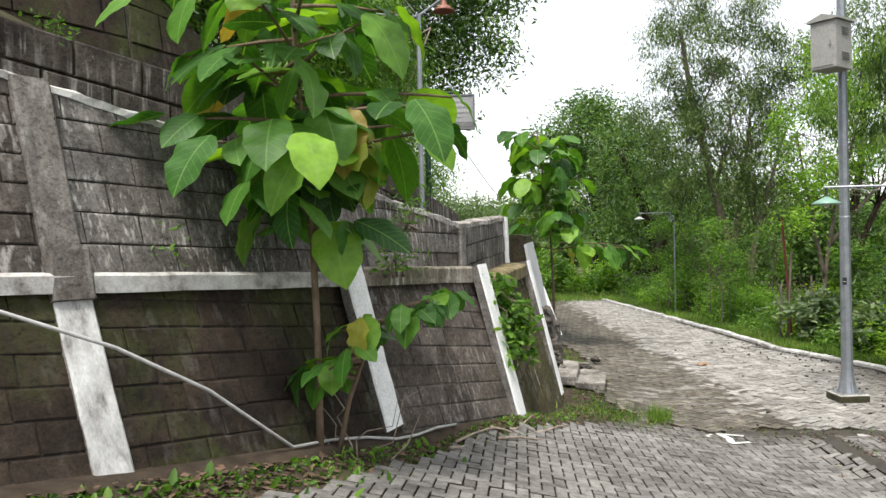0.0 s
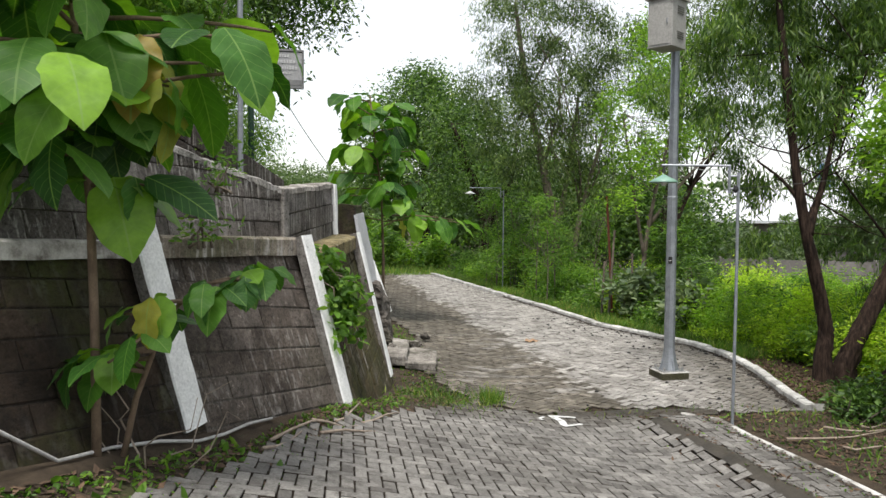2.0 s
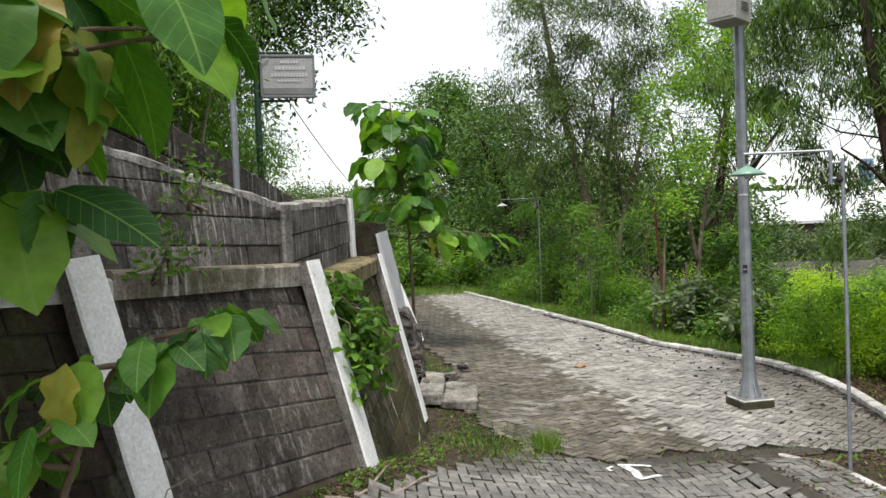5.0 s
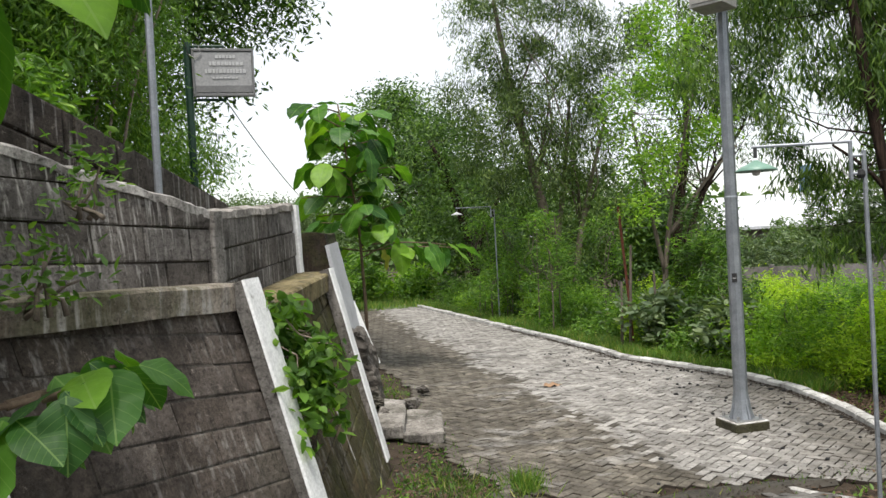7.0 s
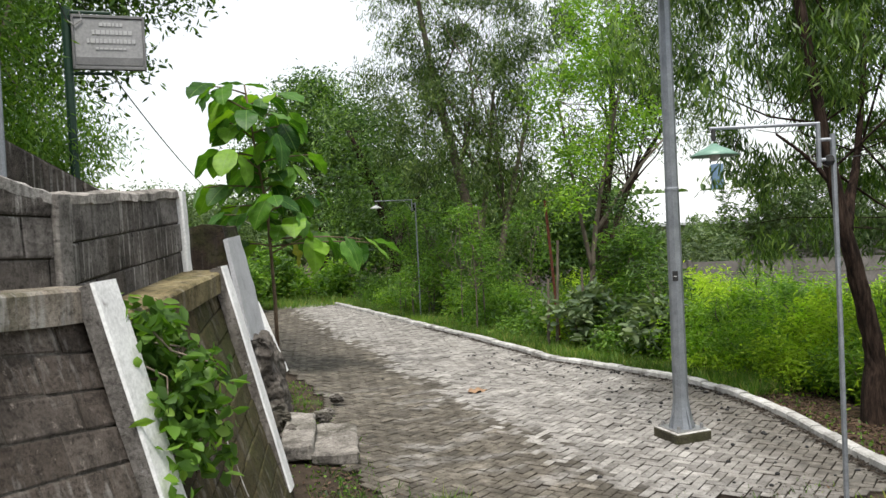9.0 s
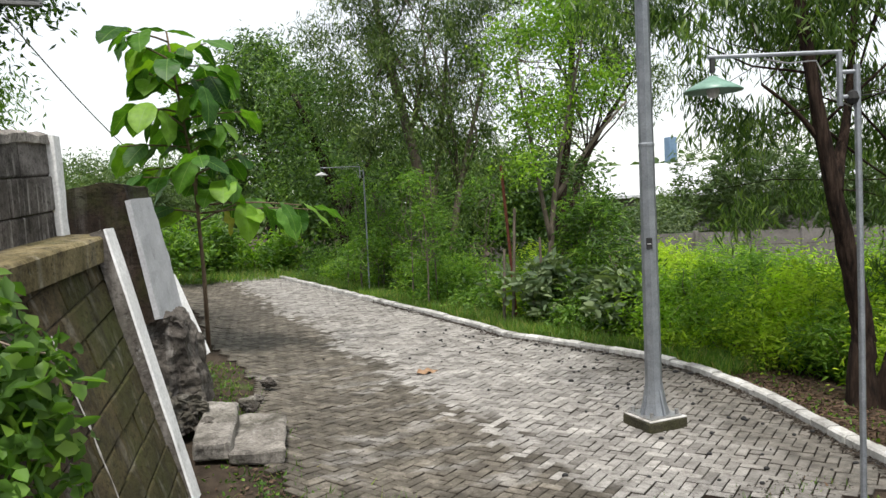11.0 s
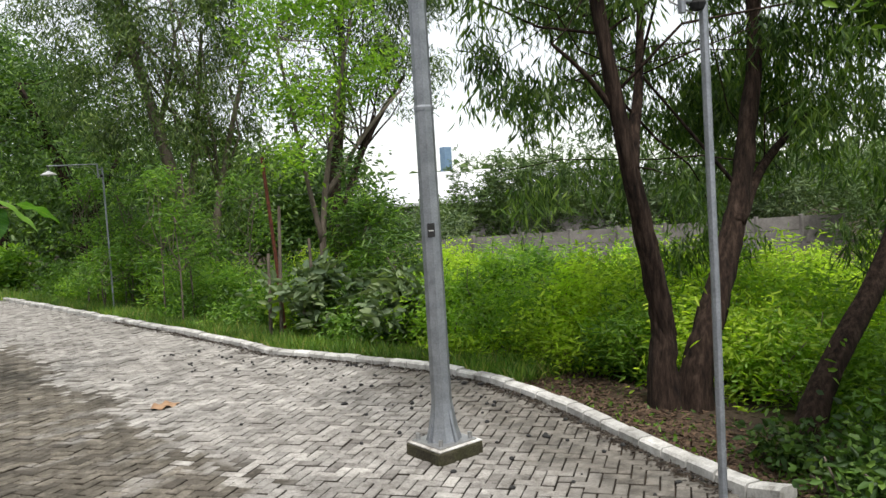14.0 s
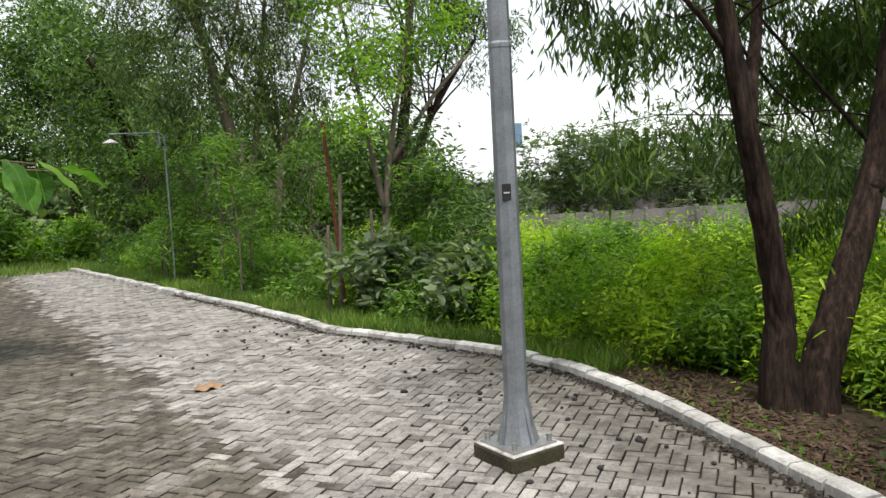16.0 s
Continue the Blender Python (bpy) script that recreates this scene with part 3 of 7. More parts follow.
# ledge caps: white limewash on the far panels, weathered near the vines
cap_thing = tagged(new("ledge", None), "projecting concrete ledge band, limewashed and mossy", "ledge", kind="structure")
for i in range(LAST):
    nn = (NORM[i] + NORM[i + 1]).normalized()
    a, b = LEDGE[i] + NORM[i] * 0.06 - DROP[i], LEDGE[i + 1] + NORM[i + 1] * 0.06
    seg = 10
    vs, fs = [], []
    for k in range(seg + 1):
        p = lerp(a, b, k / seg)
        low = 0.035 if i < 3 else 0.0
        for du, dz in ((0.0, -0.135), (0.0, -0.015 - low), (-0.015, -low), (-0.42, 0.012 - low), (-0.42, -0.135)):
            q = p + nn * du + Vector((0, 0, dz))
            vs.append(q + noise.noise_vector(q * 5) * 0.006)
    for k in range(seg):
        for j in range(5):
            m2 = (j + 1) % 5
            fs.append((k * 5 + j, (k + 1) * 5 + j, (k + 1) * 5 + m2, k * 5 + m2))
    fs += [(0, 1, 2, 3, 4), tuple(seg * 5 + j for j in (4, 3, 2, 1, 0))]
    piece("cap", vs, fs, (M_CAPWHITE, M_CAPWHITE, M_CAPWHITE, M_CAP, M_CAPMOSS)[i], cap_thing)

# coping along the head of the upper wall
coping = tagged(new("coping", None), "rough mortar coping splashed with old limewash", "coping", kind="structure")
for i in range(LAST):
    nn = (NORM[i] + NORM[i + 1]).normalized()
    seg = 34
    vs, fs = [], []
    for k in range(seg + 1):
        p = lerp(UPTOP[i], UPTOP[i + 1], k / seg)
        for du, dz in ((0.022, -0.015), (0.02, 0.025), (-0.015, 0.042), (-0.15, 0.04), (-0.175, 0.02), (-0.175, -0.02)):
            q = p + nn * du + Vector((0, 0, dz))
            vs.append(q + noise.noise_vector(q * 7) * 0.014 + noise.noise_vector(q * 23) * 0.008)
    for k in range(seg):
        for j in range(6):
            m2 = (j + 1) % 6
            fs.append((k * 6 + j, (k + 1) * 6 + j, (k + 1) * 6 + m2, k * 6 + m2))
    fs += [tuple(range(6)), tuple(seg * 6 + j for j in range(5, -1, -1))]
    piece("coping_stretch", vs, fs, M_CAPWHITE if i < 3 else M_COPING, coping)


def strip(a, b, n, width, depth, material, parent, name, label="", jitter=0.006, steps=8, side=None):
    """A flat rib from a to b on a face of normal n."""
    d = (b - a).normalized()
    s = d.cross(n).normalized()
    vs, fs = [], []
    for k in range(steps + 1):
        p = lerp(a, b, k / steps)
        for x, y in ((-0.5, -0.05), (-0.5, depth - 0.01), (-0.5 + 0.06, depth), (0.5 - 0.06, depth), (0.5, depth - 0.01), (0.5, -0.05)):
            q = p + s * width * x + n * y
            vs.append(q + noise.noise_vector(q * 9) * jitter)
    for k in range(steps):
        for j in range(6):
            m2 = (j + 1) % 6
            fs.append((k * 6 + j, (k + 1) * 6 + j, (k + 1) * 6 + m2, k * 6 + m2))
    fs += [tuple(range(6)), tuple(steps * 6 + j for j in range(5, -1, -1))]
    ob = piece(name, vs, fs, material, parent, label=label)
    if side is not None:
        ob.data.materials.append(side)
        for k in range(steps):
            ob.data.polygons[k * 6].material_index = ob.data.polygons[k * 6 + 4].material_index = 1
    return ob


for i in range(1, LAST + 1):
    wdt = 0.2 if i < 5 else 0.15
    face_n = (HEAD[i] - TOE[i]).cross(Vector((NORM[i].y, -NORM[i].x, 0)))
    face_n = face_n if face_n.dot(NORM[i]) > 0 else -face_n
    face_n.normalize()
    post = tagged(new("buttress", None), "white limewashed concrete rib on the sloping wall", "buttress", group="wall ribs", kind="structure")
    up = (HEAD[i] - TOE[i]).normalized()
    fwd = Vector((-NORM[i].y, NORM[i].x, 0))
    low, lean = ((0, 0), (0, 0), (0, 0), (-0.1, -0.22), (-0.09, -0.14), (-0.05, -0.05))[i]
    strip(TOE[i] + up * (0.06, 0.1, 0.15, 0.19, 0.1, 0.08)[i] + fwd * low, LEDGE[i] + NORM[i] * (0.095 if i == 3 else 0.045) + fwd * lean + Vector((0, 0, 0.06 if i == 3 else 0.02)) if i > 2 else HEAD[i] - up * 0.05, face_n, wdt, 0.034, M_WHITE if i > 2 else M_WHITEOLD, post, "rib", side=M_CONC)
    if i <= 2:
        strip(HEAD[i] - up * 0.06, LEDGE[i] + up * 0.06, face_n, wdt + 0.015, 0.06, M_CONC, post, "rib_head", "bare stained concrete head")
    # pilaster on the upper wall
    n2 = NORM[i]
    pil = M_CONC if i != LAST else M_WHITE
    strip(UPFOOT[i] - Vector((0, 0, 0.02)), UPTOP[i] + Vector((0, 0, 0.03)), n2, 0.2 if i < 3 else 0.1, 0.04, pil, post, "pilaster", "grey concrete pilaster" if i != LAST else "white painted end post")

# low footing and drain lip along the toe
foot = tagged(new("footing", None), "mossy concrete footing at the foot of the wall", "footing", kind="structure")
for i in (2, 3):
    strip(TOE[i] + Vector((0, 0, 0.03)), TOE[i + 1] + Vector((0, 0, 0.03)), (NORM[i] + NORM[i + 1]).normalized(), 0.12, 0.07, M_FOOT, foot, "footing_stretch", jitter=0.015, steps=12)

# return end of the wall past the last rib
nE = NORM[LAST]
endw = tagged(new("wall_end", None), "dark block end of the retaining wall", "wall", kind="structure")
along = Vector((-nE.y, nE.x, 0))
v, f = slab(TOE[LAST] + along * 0.06, TOE[LAST] - nE * 2.2 + along * 0.06, LEDGE[LAST] - nE * 1.9 + along * 0.06 - Vector((0, 0, 0.14)), HEAD[LAST] + along * 0.06, 0.1, -along)
piece("backing", v, f, M_MORTAR, endw)

# earth between the parapet and the terrace wall
TERR = [Vector(p) for p in ((-5.7, -0.7, 4.0), (-4.3, 1.1, 3.72), (-2.95, 2.75, 3.42), (-1.62, 4.4, 3.14), (-0.88, 5.65, 2.76), (-0.1, 7.55, 2.32))]
bank = tagged(new("bank", None), "strip of bare earth behind the parapet", "earth", kind="structure")
vs, fs = [], []
for i in range(LAST + 1):
    vs += [UPTOP[i] - NORM[i] * 0.1 - Vector((0, 0, 0.12)), Vector((TERR[i].x, TERR[i].y, TERR[i].z - 0.42)) - NORM[i] * 0.1]
fs = [(2 * i, 2 * i + 2, 2 * i + 3, 2 * i + 1) for i in range(LAST)]
piece("earth", vs, fs, M_GROUND, bank)
terrace = tagged(new("wall_terrace", None), "upper terrace wall of cracked weathered blocks", "wall", kind="structure")
TN = []
for i in range(len(TERR)):
    d = (TERR[min(i + 1, len(TERR) - 1)] - TERR[max(i - 1, 0)])
    TN.append(Vector((d.y, -d.x, 0)).normalized())
for i in range(len(TERR) - 1):
    dn = Vector((0, 0, 0.75))
    n2 = (TN[i] + TN[i + 1]).normalized()
    v, f = slab(TERR[i] - dn, TERR[i + 1] - dn, TERR[i + 1], TERR[i], 0.2, -n2)
    piece("backing", v, f, M_MORTAR, terrace)
# higher wall and hillside behind
HIGH = [Vector(p) for p in ((-7.2, 0.4, 6.2), (-5.2, 2.8, 5.6), (-3.2, 5.2, 4.6), (-1.9, 6.9, 3.35), (-1.6, 8.2, 2.75))]
high = tagged(new("wall_high", None), "tall sloping grey block wall under the trees", "wall", kind="structure")
HN = []
for i in range(len(HIGH)):
    d = HIGH[min(i + 1, len(HIGH) - 1)] - HIGH[max(i - 1, 0)]
    HN.append(Vector((d.y, -d.x, 0)).normalized())
for i in range(len(HIGH) - 1):
    n2 = (HN[i] + HN[i + 1]).normalized()
    a, b = Vector((HIGH[i].x, HIGH[i].y, 2.0)) + HN[i] * 0.5, Vector((HIGH[i + 1].x, HIGH[i + 1].y, 1.9)) + HN[i + 1] * 0.4
    v, f = slab(a, b, HIGH[i + 1], HIGH[i], 0.25, -n2)
    piece("backing", v, f, M_MORTAR, high)
hill = tagged(new("hillside", None), "overgrown earth slope above the walls", "hill", kind="structure")
vs, fs = [], []
HB = [*HIGH, Vector((-1.9, 12.0, 2.2)), Vector((-2.6, 18.0, 1.4)), Vector((-5.0, 26.0, 0.2))]
for i, p in enumerate(HB):
    o = Vector((-0.9, 0.35, 0)).normalized()
    for k, (dd, dz) in enumerate(((0.0, -0.1), (1.5, 0.5), (4.0, 1.4), (9.0, 2.4), (30.0, 3.0))):
        q = p + o * dd + Vector((0, 0, dz))
        vs.append(q + Vector((0, 0, 0.2 * noise.noise(q * 0.6))))
for i in range(len(HB) - 1):
    for k in range(4):
        fs.append((i * 5 + k, (i + 1) * 5 + k, (i + 1) * 5 + k + 1, i * 5 + k + 1))
o = len(vs)
for p in HB:
    vs.append(Vector((p.x + 0.55, p.y - 0.1, 1.2 if p.y < 10 else -0.5)))
for i in range(len(HB) - 1):
    fs.append((o + i, o + i + 1, (i + 1) * 5, i * 5))
piece("slope", vs, fs, M_GROUND, hill, True)
# earth between the terrace and the high wall
vs = []
for i in range(5):
    vs += [TERR[i + 1] - TN[i + 1] * 0.1 - Vector((0, 0, 0.15)), HIGH[i] + HN[i] * 0.1 - Vector((0, 0, min(1.0, HIGH[i].z - TERR[i + 1].z + 0.1)))]
piece("terrace_earth", vs, [(2 * i, 2 * i + 2, 2 * i + 3, 2 * i + 1) for i in range(4)], M_GROUND, hill)

# broken end wall beyond: grey rendered buttress on rubble
P5 = tagged(new("broken_wall", None), "broken rendered wall end with white face on rubble stone", "wall", kind="structure")
def rough_prism(name, prof, y0, y1, shift, cuts, amp, material, label):
    """A broken block: a profile in x and z drawn back along the wall and roughened."""
    bm = bmesh.new()
    front = [bm.verts.new((x, y0, z)) for x, z in prof]
    backv = [bm.verts.new((x + shift, y1, z)) for x, z in prof]
    bm.faces.new(front)
    bm.faces.new(backv[::-1])
    for i in range(len(prof)):
        j = (i + 1) % len(prof)
        bm.faces.new((front[i], backv[i], backv[j], front[j]))
    bmesh.ops.recalc_face_normals(bm, faces=bm.faces[:])
    bmesh.ops.triangulate(bm, faces=bm.faces[:])
    for _ in range(cuts):
        bmesh.ops.subdivide_edges(bm, edges=bm.edges[:], cuts=1, use_grid_fill=True)
    for v in bm.verts:
        c = v.co.copy()
        v.co += noise.noise_vector(c * 5) * amp + noise.noise_vector(c * 13) * amp * 0.6 + noise.noise_vector(c * 30) * amp * 0.25
    return part(name, bm, material, P5, label)


rough_prism("core", [(0.94, 1.04), (0.785, 1.92), (0.77, 2.05), (0.6, 2.07), (0.15, 1.98), (0.15, 0.9)], 8.47, 9.35, 0.19, 4, 0.014, M_BLOCK_LOW, "bare brown masonry of the broken wall")
v, f = slab_grid(Vector((0.885, 8.45, 1.05)), Vector((1.13, 9.36, 0.96)), Vector((0.92, 9.36, 1.96)), Vector((0.735, 8.45, 1.93)), 0.04, Vector((-0.95, 0.2, -0.2)).normalized(), 10)
v = [Vector(p) + noise.noise_vector(Vector(p) * 7) * 0.008 + Vector((0.072, -0.008, 0.008)) for p in v]
piece("face", v, f, M_GREYPAINT, P5, label="sloping face painted pale grey")
rough_prism("footing", [(0.85, 1.07), (1.06, 1.06), (1.1, 1.0), (1.2, 0.62), (1.24, 0.3), (0.6, 0.2), (0.6, 1.0)], 8.52, 9.2, 0.14, 5, 0.045, M_STONE, "rough broken mortar and rubble below the face")
strip(Vector((1.34, 9.34, 0.6)), Vector((1.09, 9.36, 1.3)), Vector((0.6, -0.75, 0.25)).normalized(), 0.09, 0.03, M_WHITE, P5, "side_face", "white painted rib edge")


def rock(name, at, size, parent_mat, label, seed, squash=(1, 1, 0.7)):
    b = bmesh.new()
    bmesh.ops.create_icosphere(b, subdivisions=4, radius=1.0)
    for v in b.verts:
        c = v.co
        k = 1 + 0.4 * noise.noise(c * 1.4 + Vector((seed * 3.1, 0, 0))) + 0.22 * noise.cell(c * 2.2 + Vector((0, seed, 0))) + 0.14 * noise.noise(c * 4 + Vector((0, seed, 0))) + 0.08 * noise.noise(c * 10 + Vector((0, seed, 0)))
        v.co = Vector((v.co.x * squash[0], v.co.y * squash[1], v.co.z * squash[2])) * k * size
    me = bpy.data.meshes.new(name)
    b.to_mesh(me)
    b.free()
    me.materials.append(parent_mat)
    ob = new(name, me)
    ob.location = at
    ob.rotation_euler = (0.2 * math.sin(seed), 0.2 * math.cos(seed * 2), seed)
    return tagged(ob, label, "stone", group="rubble")


def gz(x, y):
    return ground_z(x, y)


rubble_spots = [(1.3, 8.5, 0.26, 0.08), (1.12, 8.4, 0.4, 0.11), (0.9, 8.3, 0.42, 0.17), (1.02, 8.3, 0.3, 0.13),
                (1.62, 8.9, 0.2, 0.07), (1.75, 9.3, 0.16, 0.05), (1.95, 9.9, 0.16, 0.06), (1.25, 8.05, 0.26, 0.12)]
for k, (x, y, z, s) in enumerate(rubble_spots):
    rock("rubble_stone", (x, y, z), s, M_STONE, "broken grey mortared rubble stone", k + 1)


def slab_thing(at, size, rz, label, material, tilt=(0, 0)):
    ob = new("concrete_slab", None)
    me = bpy.data.meshes.new("concrete_slab")
    b = bm_box(size[0], size[1], size[2], (0, 0, 0), 0.015)
    bmesh.ops.subdivide_edges(b, edges=b.edges[:], cuts=6, use_grid_fill=True)
    for v in b.verts:
        v.co += noise.noise_vector(v.co * 6 + Vector(at)) * 0.03 + noise.noise_vector(v.co * 17 + Vector(at)) * 0.008
    b.to_mesh(me)
    b.free()
    me.materials.append(material)
    bpy.data.objects.remove(ob)
    ob = new("concrete_slab", me)
    ob.location, ob.rotation_euler = at, (tilt[0], tilt[1], rz)
    return tagged(ob, label, "slab", group="broken slabs")


slab_thing((1.55, 8.0, 0.14), (0.36, 1.0, 0.1), -0.2, "flat broken concrete drain slab with white stains", M_SLAB)
slab_thing((1.27, 8.08, 0.2), (0.25, 0.95, 0.14), -0.2, "upper broken concrete slab beside the wall", M_SLAB, (0.03, 0.0))
slab_thing((1.62, 8.98, 0.2), (0.14, 0.1, 0.06), 0.5, "small loose concrete lump", M_SLAB)

# ---- kerb ----
kerb = tagged(new("kerb", None), "whitewashed concrete kerb along the lane", "kerb", kind="structure")
KP = [Vector((x, y, 0)) for x, y in KERB]


def along_kerb(step):
    out, left = [], 0.0
    for a, b in zip(KP, KP[1:]):
        L = (b - a).length
        s = left
        while s < L:
            out.append((lerp(a, b, s / L), (b - a).normalized()))
            s += step
        left = s - L
    return out


ks = along_kerb(0.23)
for (p, d), (q, _) in zip(ks, ks[1:]):
    d = (q - p).normalized()
    sd = Vector((d.y, -d.x, 0))
    z0, z1 = ground_z(p.x - 0.15, p.y), ground_z(q.x - 0.15, q.y)
    vs, e = [], 0.012
    dz = rng.uniform(-0.008, 0.008)
    for pt, zz, s in ((p, z0, 0.007), (q, z1, -0.007)):
        for x, z in ((-0.006, -0.08), (0.0, 0.075), (0.016, 0.09), (0.095, 0.09), (0.108, 0.078), (0.108, -0.08)):
            vs.append(pt + d * s + sd * x + Vector((0, 0, zz + z + dz)))
    fs = [(j, 6 + j, 6 + (j + 1) % 6, (j + 1) % 6) for j in range(6)] + [(5, 4, 3, 2, 1, 0), (6, 7, 8, 9, 10, 11)]
    piece("kerb_stone", vs, fs, M_KERB, kerb)

# ---- lamp pole with cabinet ----
PX, PY = 4.42, 7.22
pz = ground_z(PX, PY) + 0.03
pole = thing("street_pole", (PX, PY, pz), "octagonal galvanised steel pole on a concrete footing", "pole")
bm = bm_box(0.35, 0.35, 0.15, (0, 0, -0.07), 0.012, jitter=0.006)
part("footing", bm, M_FOOT, pole, "mossy square concrete footing")
part("footing_top", bm_box(0.34, 0.34, 0.01, (0, 0, 0.076), 0.003, jitter=0.003), M_CAPWHITE, pole, "pale cement top of the footing")
bm = bm_box(0.29, 0.29, 0.014, (0, 0, 0.083), 0.003)
part("base_plate", bm, M_BOLT, pole)
v, f = tube([(0, 0, 0.09), (0, 0, 0.18), (0, 0, 0.33), (0, 0, 0.36), (0, 0, 2.13)], [0.115, 0.09, 0.066, 0.064, 0.058], 8)
piece("shaft", v, f, M_GALV, pole)
v, f = tube([(0, 0, 2.13), (0, 0, 2.15), (0, 0, 2.16), (0, 0, 6.2)], [0.061, 0.061, 0.056, 0.044], 8)
piece("upper_shaft", v, f, M_GALV, pole)
for sx in (-1, 1):
    for sy in (-1, 1):
        v, f = tube([(sx * 0.115, sy * 0.115, 0.092), (sx * 0.115, sy * 0.115, 0.135)], 0.014, 6)
        piece("bolt", v, f, M_BOLT, pole)
for k in range(4):
    a = k * math.pi / 2
    m = Matrix.Rotation(a, 4, "Z")
    vs = [m @ Vector(p) for p in ((0.05, -0.005, 0.094), (0.128, -0.005, 0.094), (0.066, -0.005, 0.3), (0.05, 0.005, 0.094), (0.128, 0.005, 0.094), (0.066, 0.005, 0.3))]
    piece("gusset", vs, [(0, 1, 2), (5, 4, 3), (0, 3, 4, 1), (1, 4, 5, 2), (2, 5, 3, 0)], M_GALV, pole)
bm = bm_box(0.045, 0.006, 0.085, (-0.036, -0.047, 1.36), 0.002, Matrix.Rotation(radians(-38), 4, "Z"))
stk = part("sticker", bm, M_DARK, pole, "small dark sticker with a pale bar")
bm = bm_box(0.03, 0.004, 0.008, (-0.0385, -0.0505, 1.395), 0.001, Matrix.Rotation(radians(-38), 4, "Z"))
part("sticker_bar", bm, M_CABLE, stk)

cab = thing("electrical_cabinet", (4.2, 7.02, 3.86), "pale grey steel cabinet with louvres on the pole", "cabinet")
cab.rotation_euler = (0, 0, radians(35))
part("body", bm_box(0.34, 0.3, 0.54, (0, 0, 0), 0.006), M_BOX, cab)
bm = bmesh.new()
for p in ((-0.2, -0.18, 0.54), (0.2, -0.18, 0.54), (0.2, 0.18, 0.54), (-0.2, 0.18, 0.54), (-0.2, -0.18, 0.56), (0.2, -0.18, 0.56), (0.2, 0.18, 0.56), (-0.2, 0.18, 0.56), (-0.2, 0.0, 0.62), (0.2, 0.0, 0.62)):
    bm.verts.new(p)
bm.verts.ensure_lookup_table()
for q in ((3, 2, 1, 0), (0, 1, 5, 4), (1, 2, 6, 5), (2, 3, 7, 6), (3, 0, 4, 7), (4, 5, 9, 8), (6, 7, 8, 9), (5, 6, 9), (7, 4, 8)):
    bm.faces.new([bm.verts[i] for i in q])
part("lid", bm, M_BOX, cab, "sloping cabinet lid")
cdoor = part("door", bm_box(0.008, 0.25, 0.48, (-0.174, 0, 0.03), 0.003), M_BOX, cab)
part("latch", bm_box(0.012, 0.02, 0.06, (-0.184, -0.09, 0.25), 0.003), M_BOLT, cdoor)
for zz in (0.1, 0.38):
    for k in range(4):
        part("louvre", bm_box(0.15, 0.012, 0.009, (0.02, -0.154, zz + k * 0.024), 0.002, Matrix.Rotation(radians(25), 4, "X")), M_LOUVRE, cab)
part("bracket", bm_box(0.08, 0.16, 0.04, (0.2, 0.05, 0.2), 0.004), M_GALV, cab)


# ---- garden lamps ----
def garden_lamp(name, x, y, z0, z_arm, reach, shade_mat, label, flip=False, shade_label=""):
    t = thing(name, (x, y, z0), label, "lamp", group="garden lamps")
    h = z_arm - z0
    v, f = tube([(0, 0, -0.1), (0.004, 0, h * 0.5), (0, 0, h - 0.06)], 0.0145, 8)
    piece("post", v, f, M_GALV, t)
    for zz in (h - 0.09, h - 0.2):
        v, f = tube([(0.01, 0, zz), (-0.075, 0, zz)], 0.01, 8)
        piece("bracket", v, f, M_GALV, t)
    v, f = tube([(-0.075, 0, h - 0.24), (-0.075, 0, h)], 0.013, 8)
    piece("riser", v, f, M_GALV, t)
    v, f = tube([(-0.065, 0, h), (-reach, 0, h + 0.01)], 0.0105, 8)
    piece("arm", v, f, M_GALV, t)
    prof = [(0.016, -0.035), (0.03, -0.045), (0.05, -0.056), (0.085, -0.072), (0.132, -0.1), (0.13, -0.106), (0.08, -0.08), (0.02, -0.07)]
    v, f = lathe(prof)
    v = [(a - reach + 0.02, b, c + h - 0.04) for a, b, c in v]
    s = piece("shade", v, f, shade_mat, t, True, shade_label)
    v, f = tube([(-reach + 0.02, 0, h + 0.005), (-reach + 0.02, 0, h - 0.06)], 0.013, 8)
    piece("stem", v, f, M_WIRE, t)
    v, f = lathe([(0.0, -0.155), (0.02, -0.15), (0.03, -0.125), (0.022, -0.095), (0.012, -0.08)], 12)
    piece("bulb", [(a - reach + 0.02, b, c + h - 0.02) for a, b, c in v], f, M_WHITESHADE, s, True)
    v, f = lathe([(0.0, 0.03), (0.02, 0.02), (0.028, -0.01), (0.02, -0.03), (0.0, -0.035)], 10)
    piece("coupling", [(a - 0.02, b, c + h - 0.2) for a, b, c in v], f, M_DARK, t)
    piece("cable", *tube([(-0.62 * reach, 0.0, h - 0.012), (-0.45 * reach, 0.012, h - 0.035), (-0.26 * reach, 0.015, h - 0.03), (-0.14, 0.012, h - 0.1), (-0.11, 0.01, h - 0.2), (-0.02, 0.02, h - 0.24)], 0.0035, 5), M_CABLE, t, True)
    t.rotation_euler = (0, 0, radians(-27))
    return t


garden_lamp("garden_lamp", 3.79, 4.88, ground_z(3.79, 4.88), 2.40, 0.65, M_GREENSHADE, "thin galvanised garden lamp with green enamel shade beside the drain", shade_label="green enamel shade")
garden_lamp("garden_lamp", 5.4, 17.65, ground_z(5.4, 17.65), 2.62, 0.88, M_WHITESHADE, "thin galvanised garden lamp with pale shade in undergrowth", shade_label="pale enamel shade")

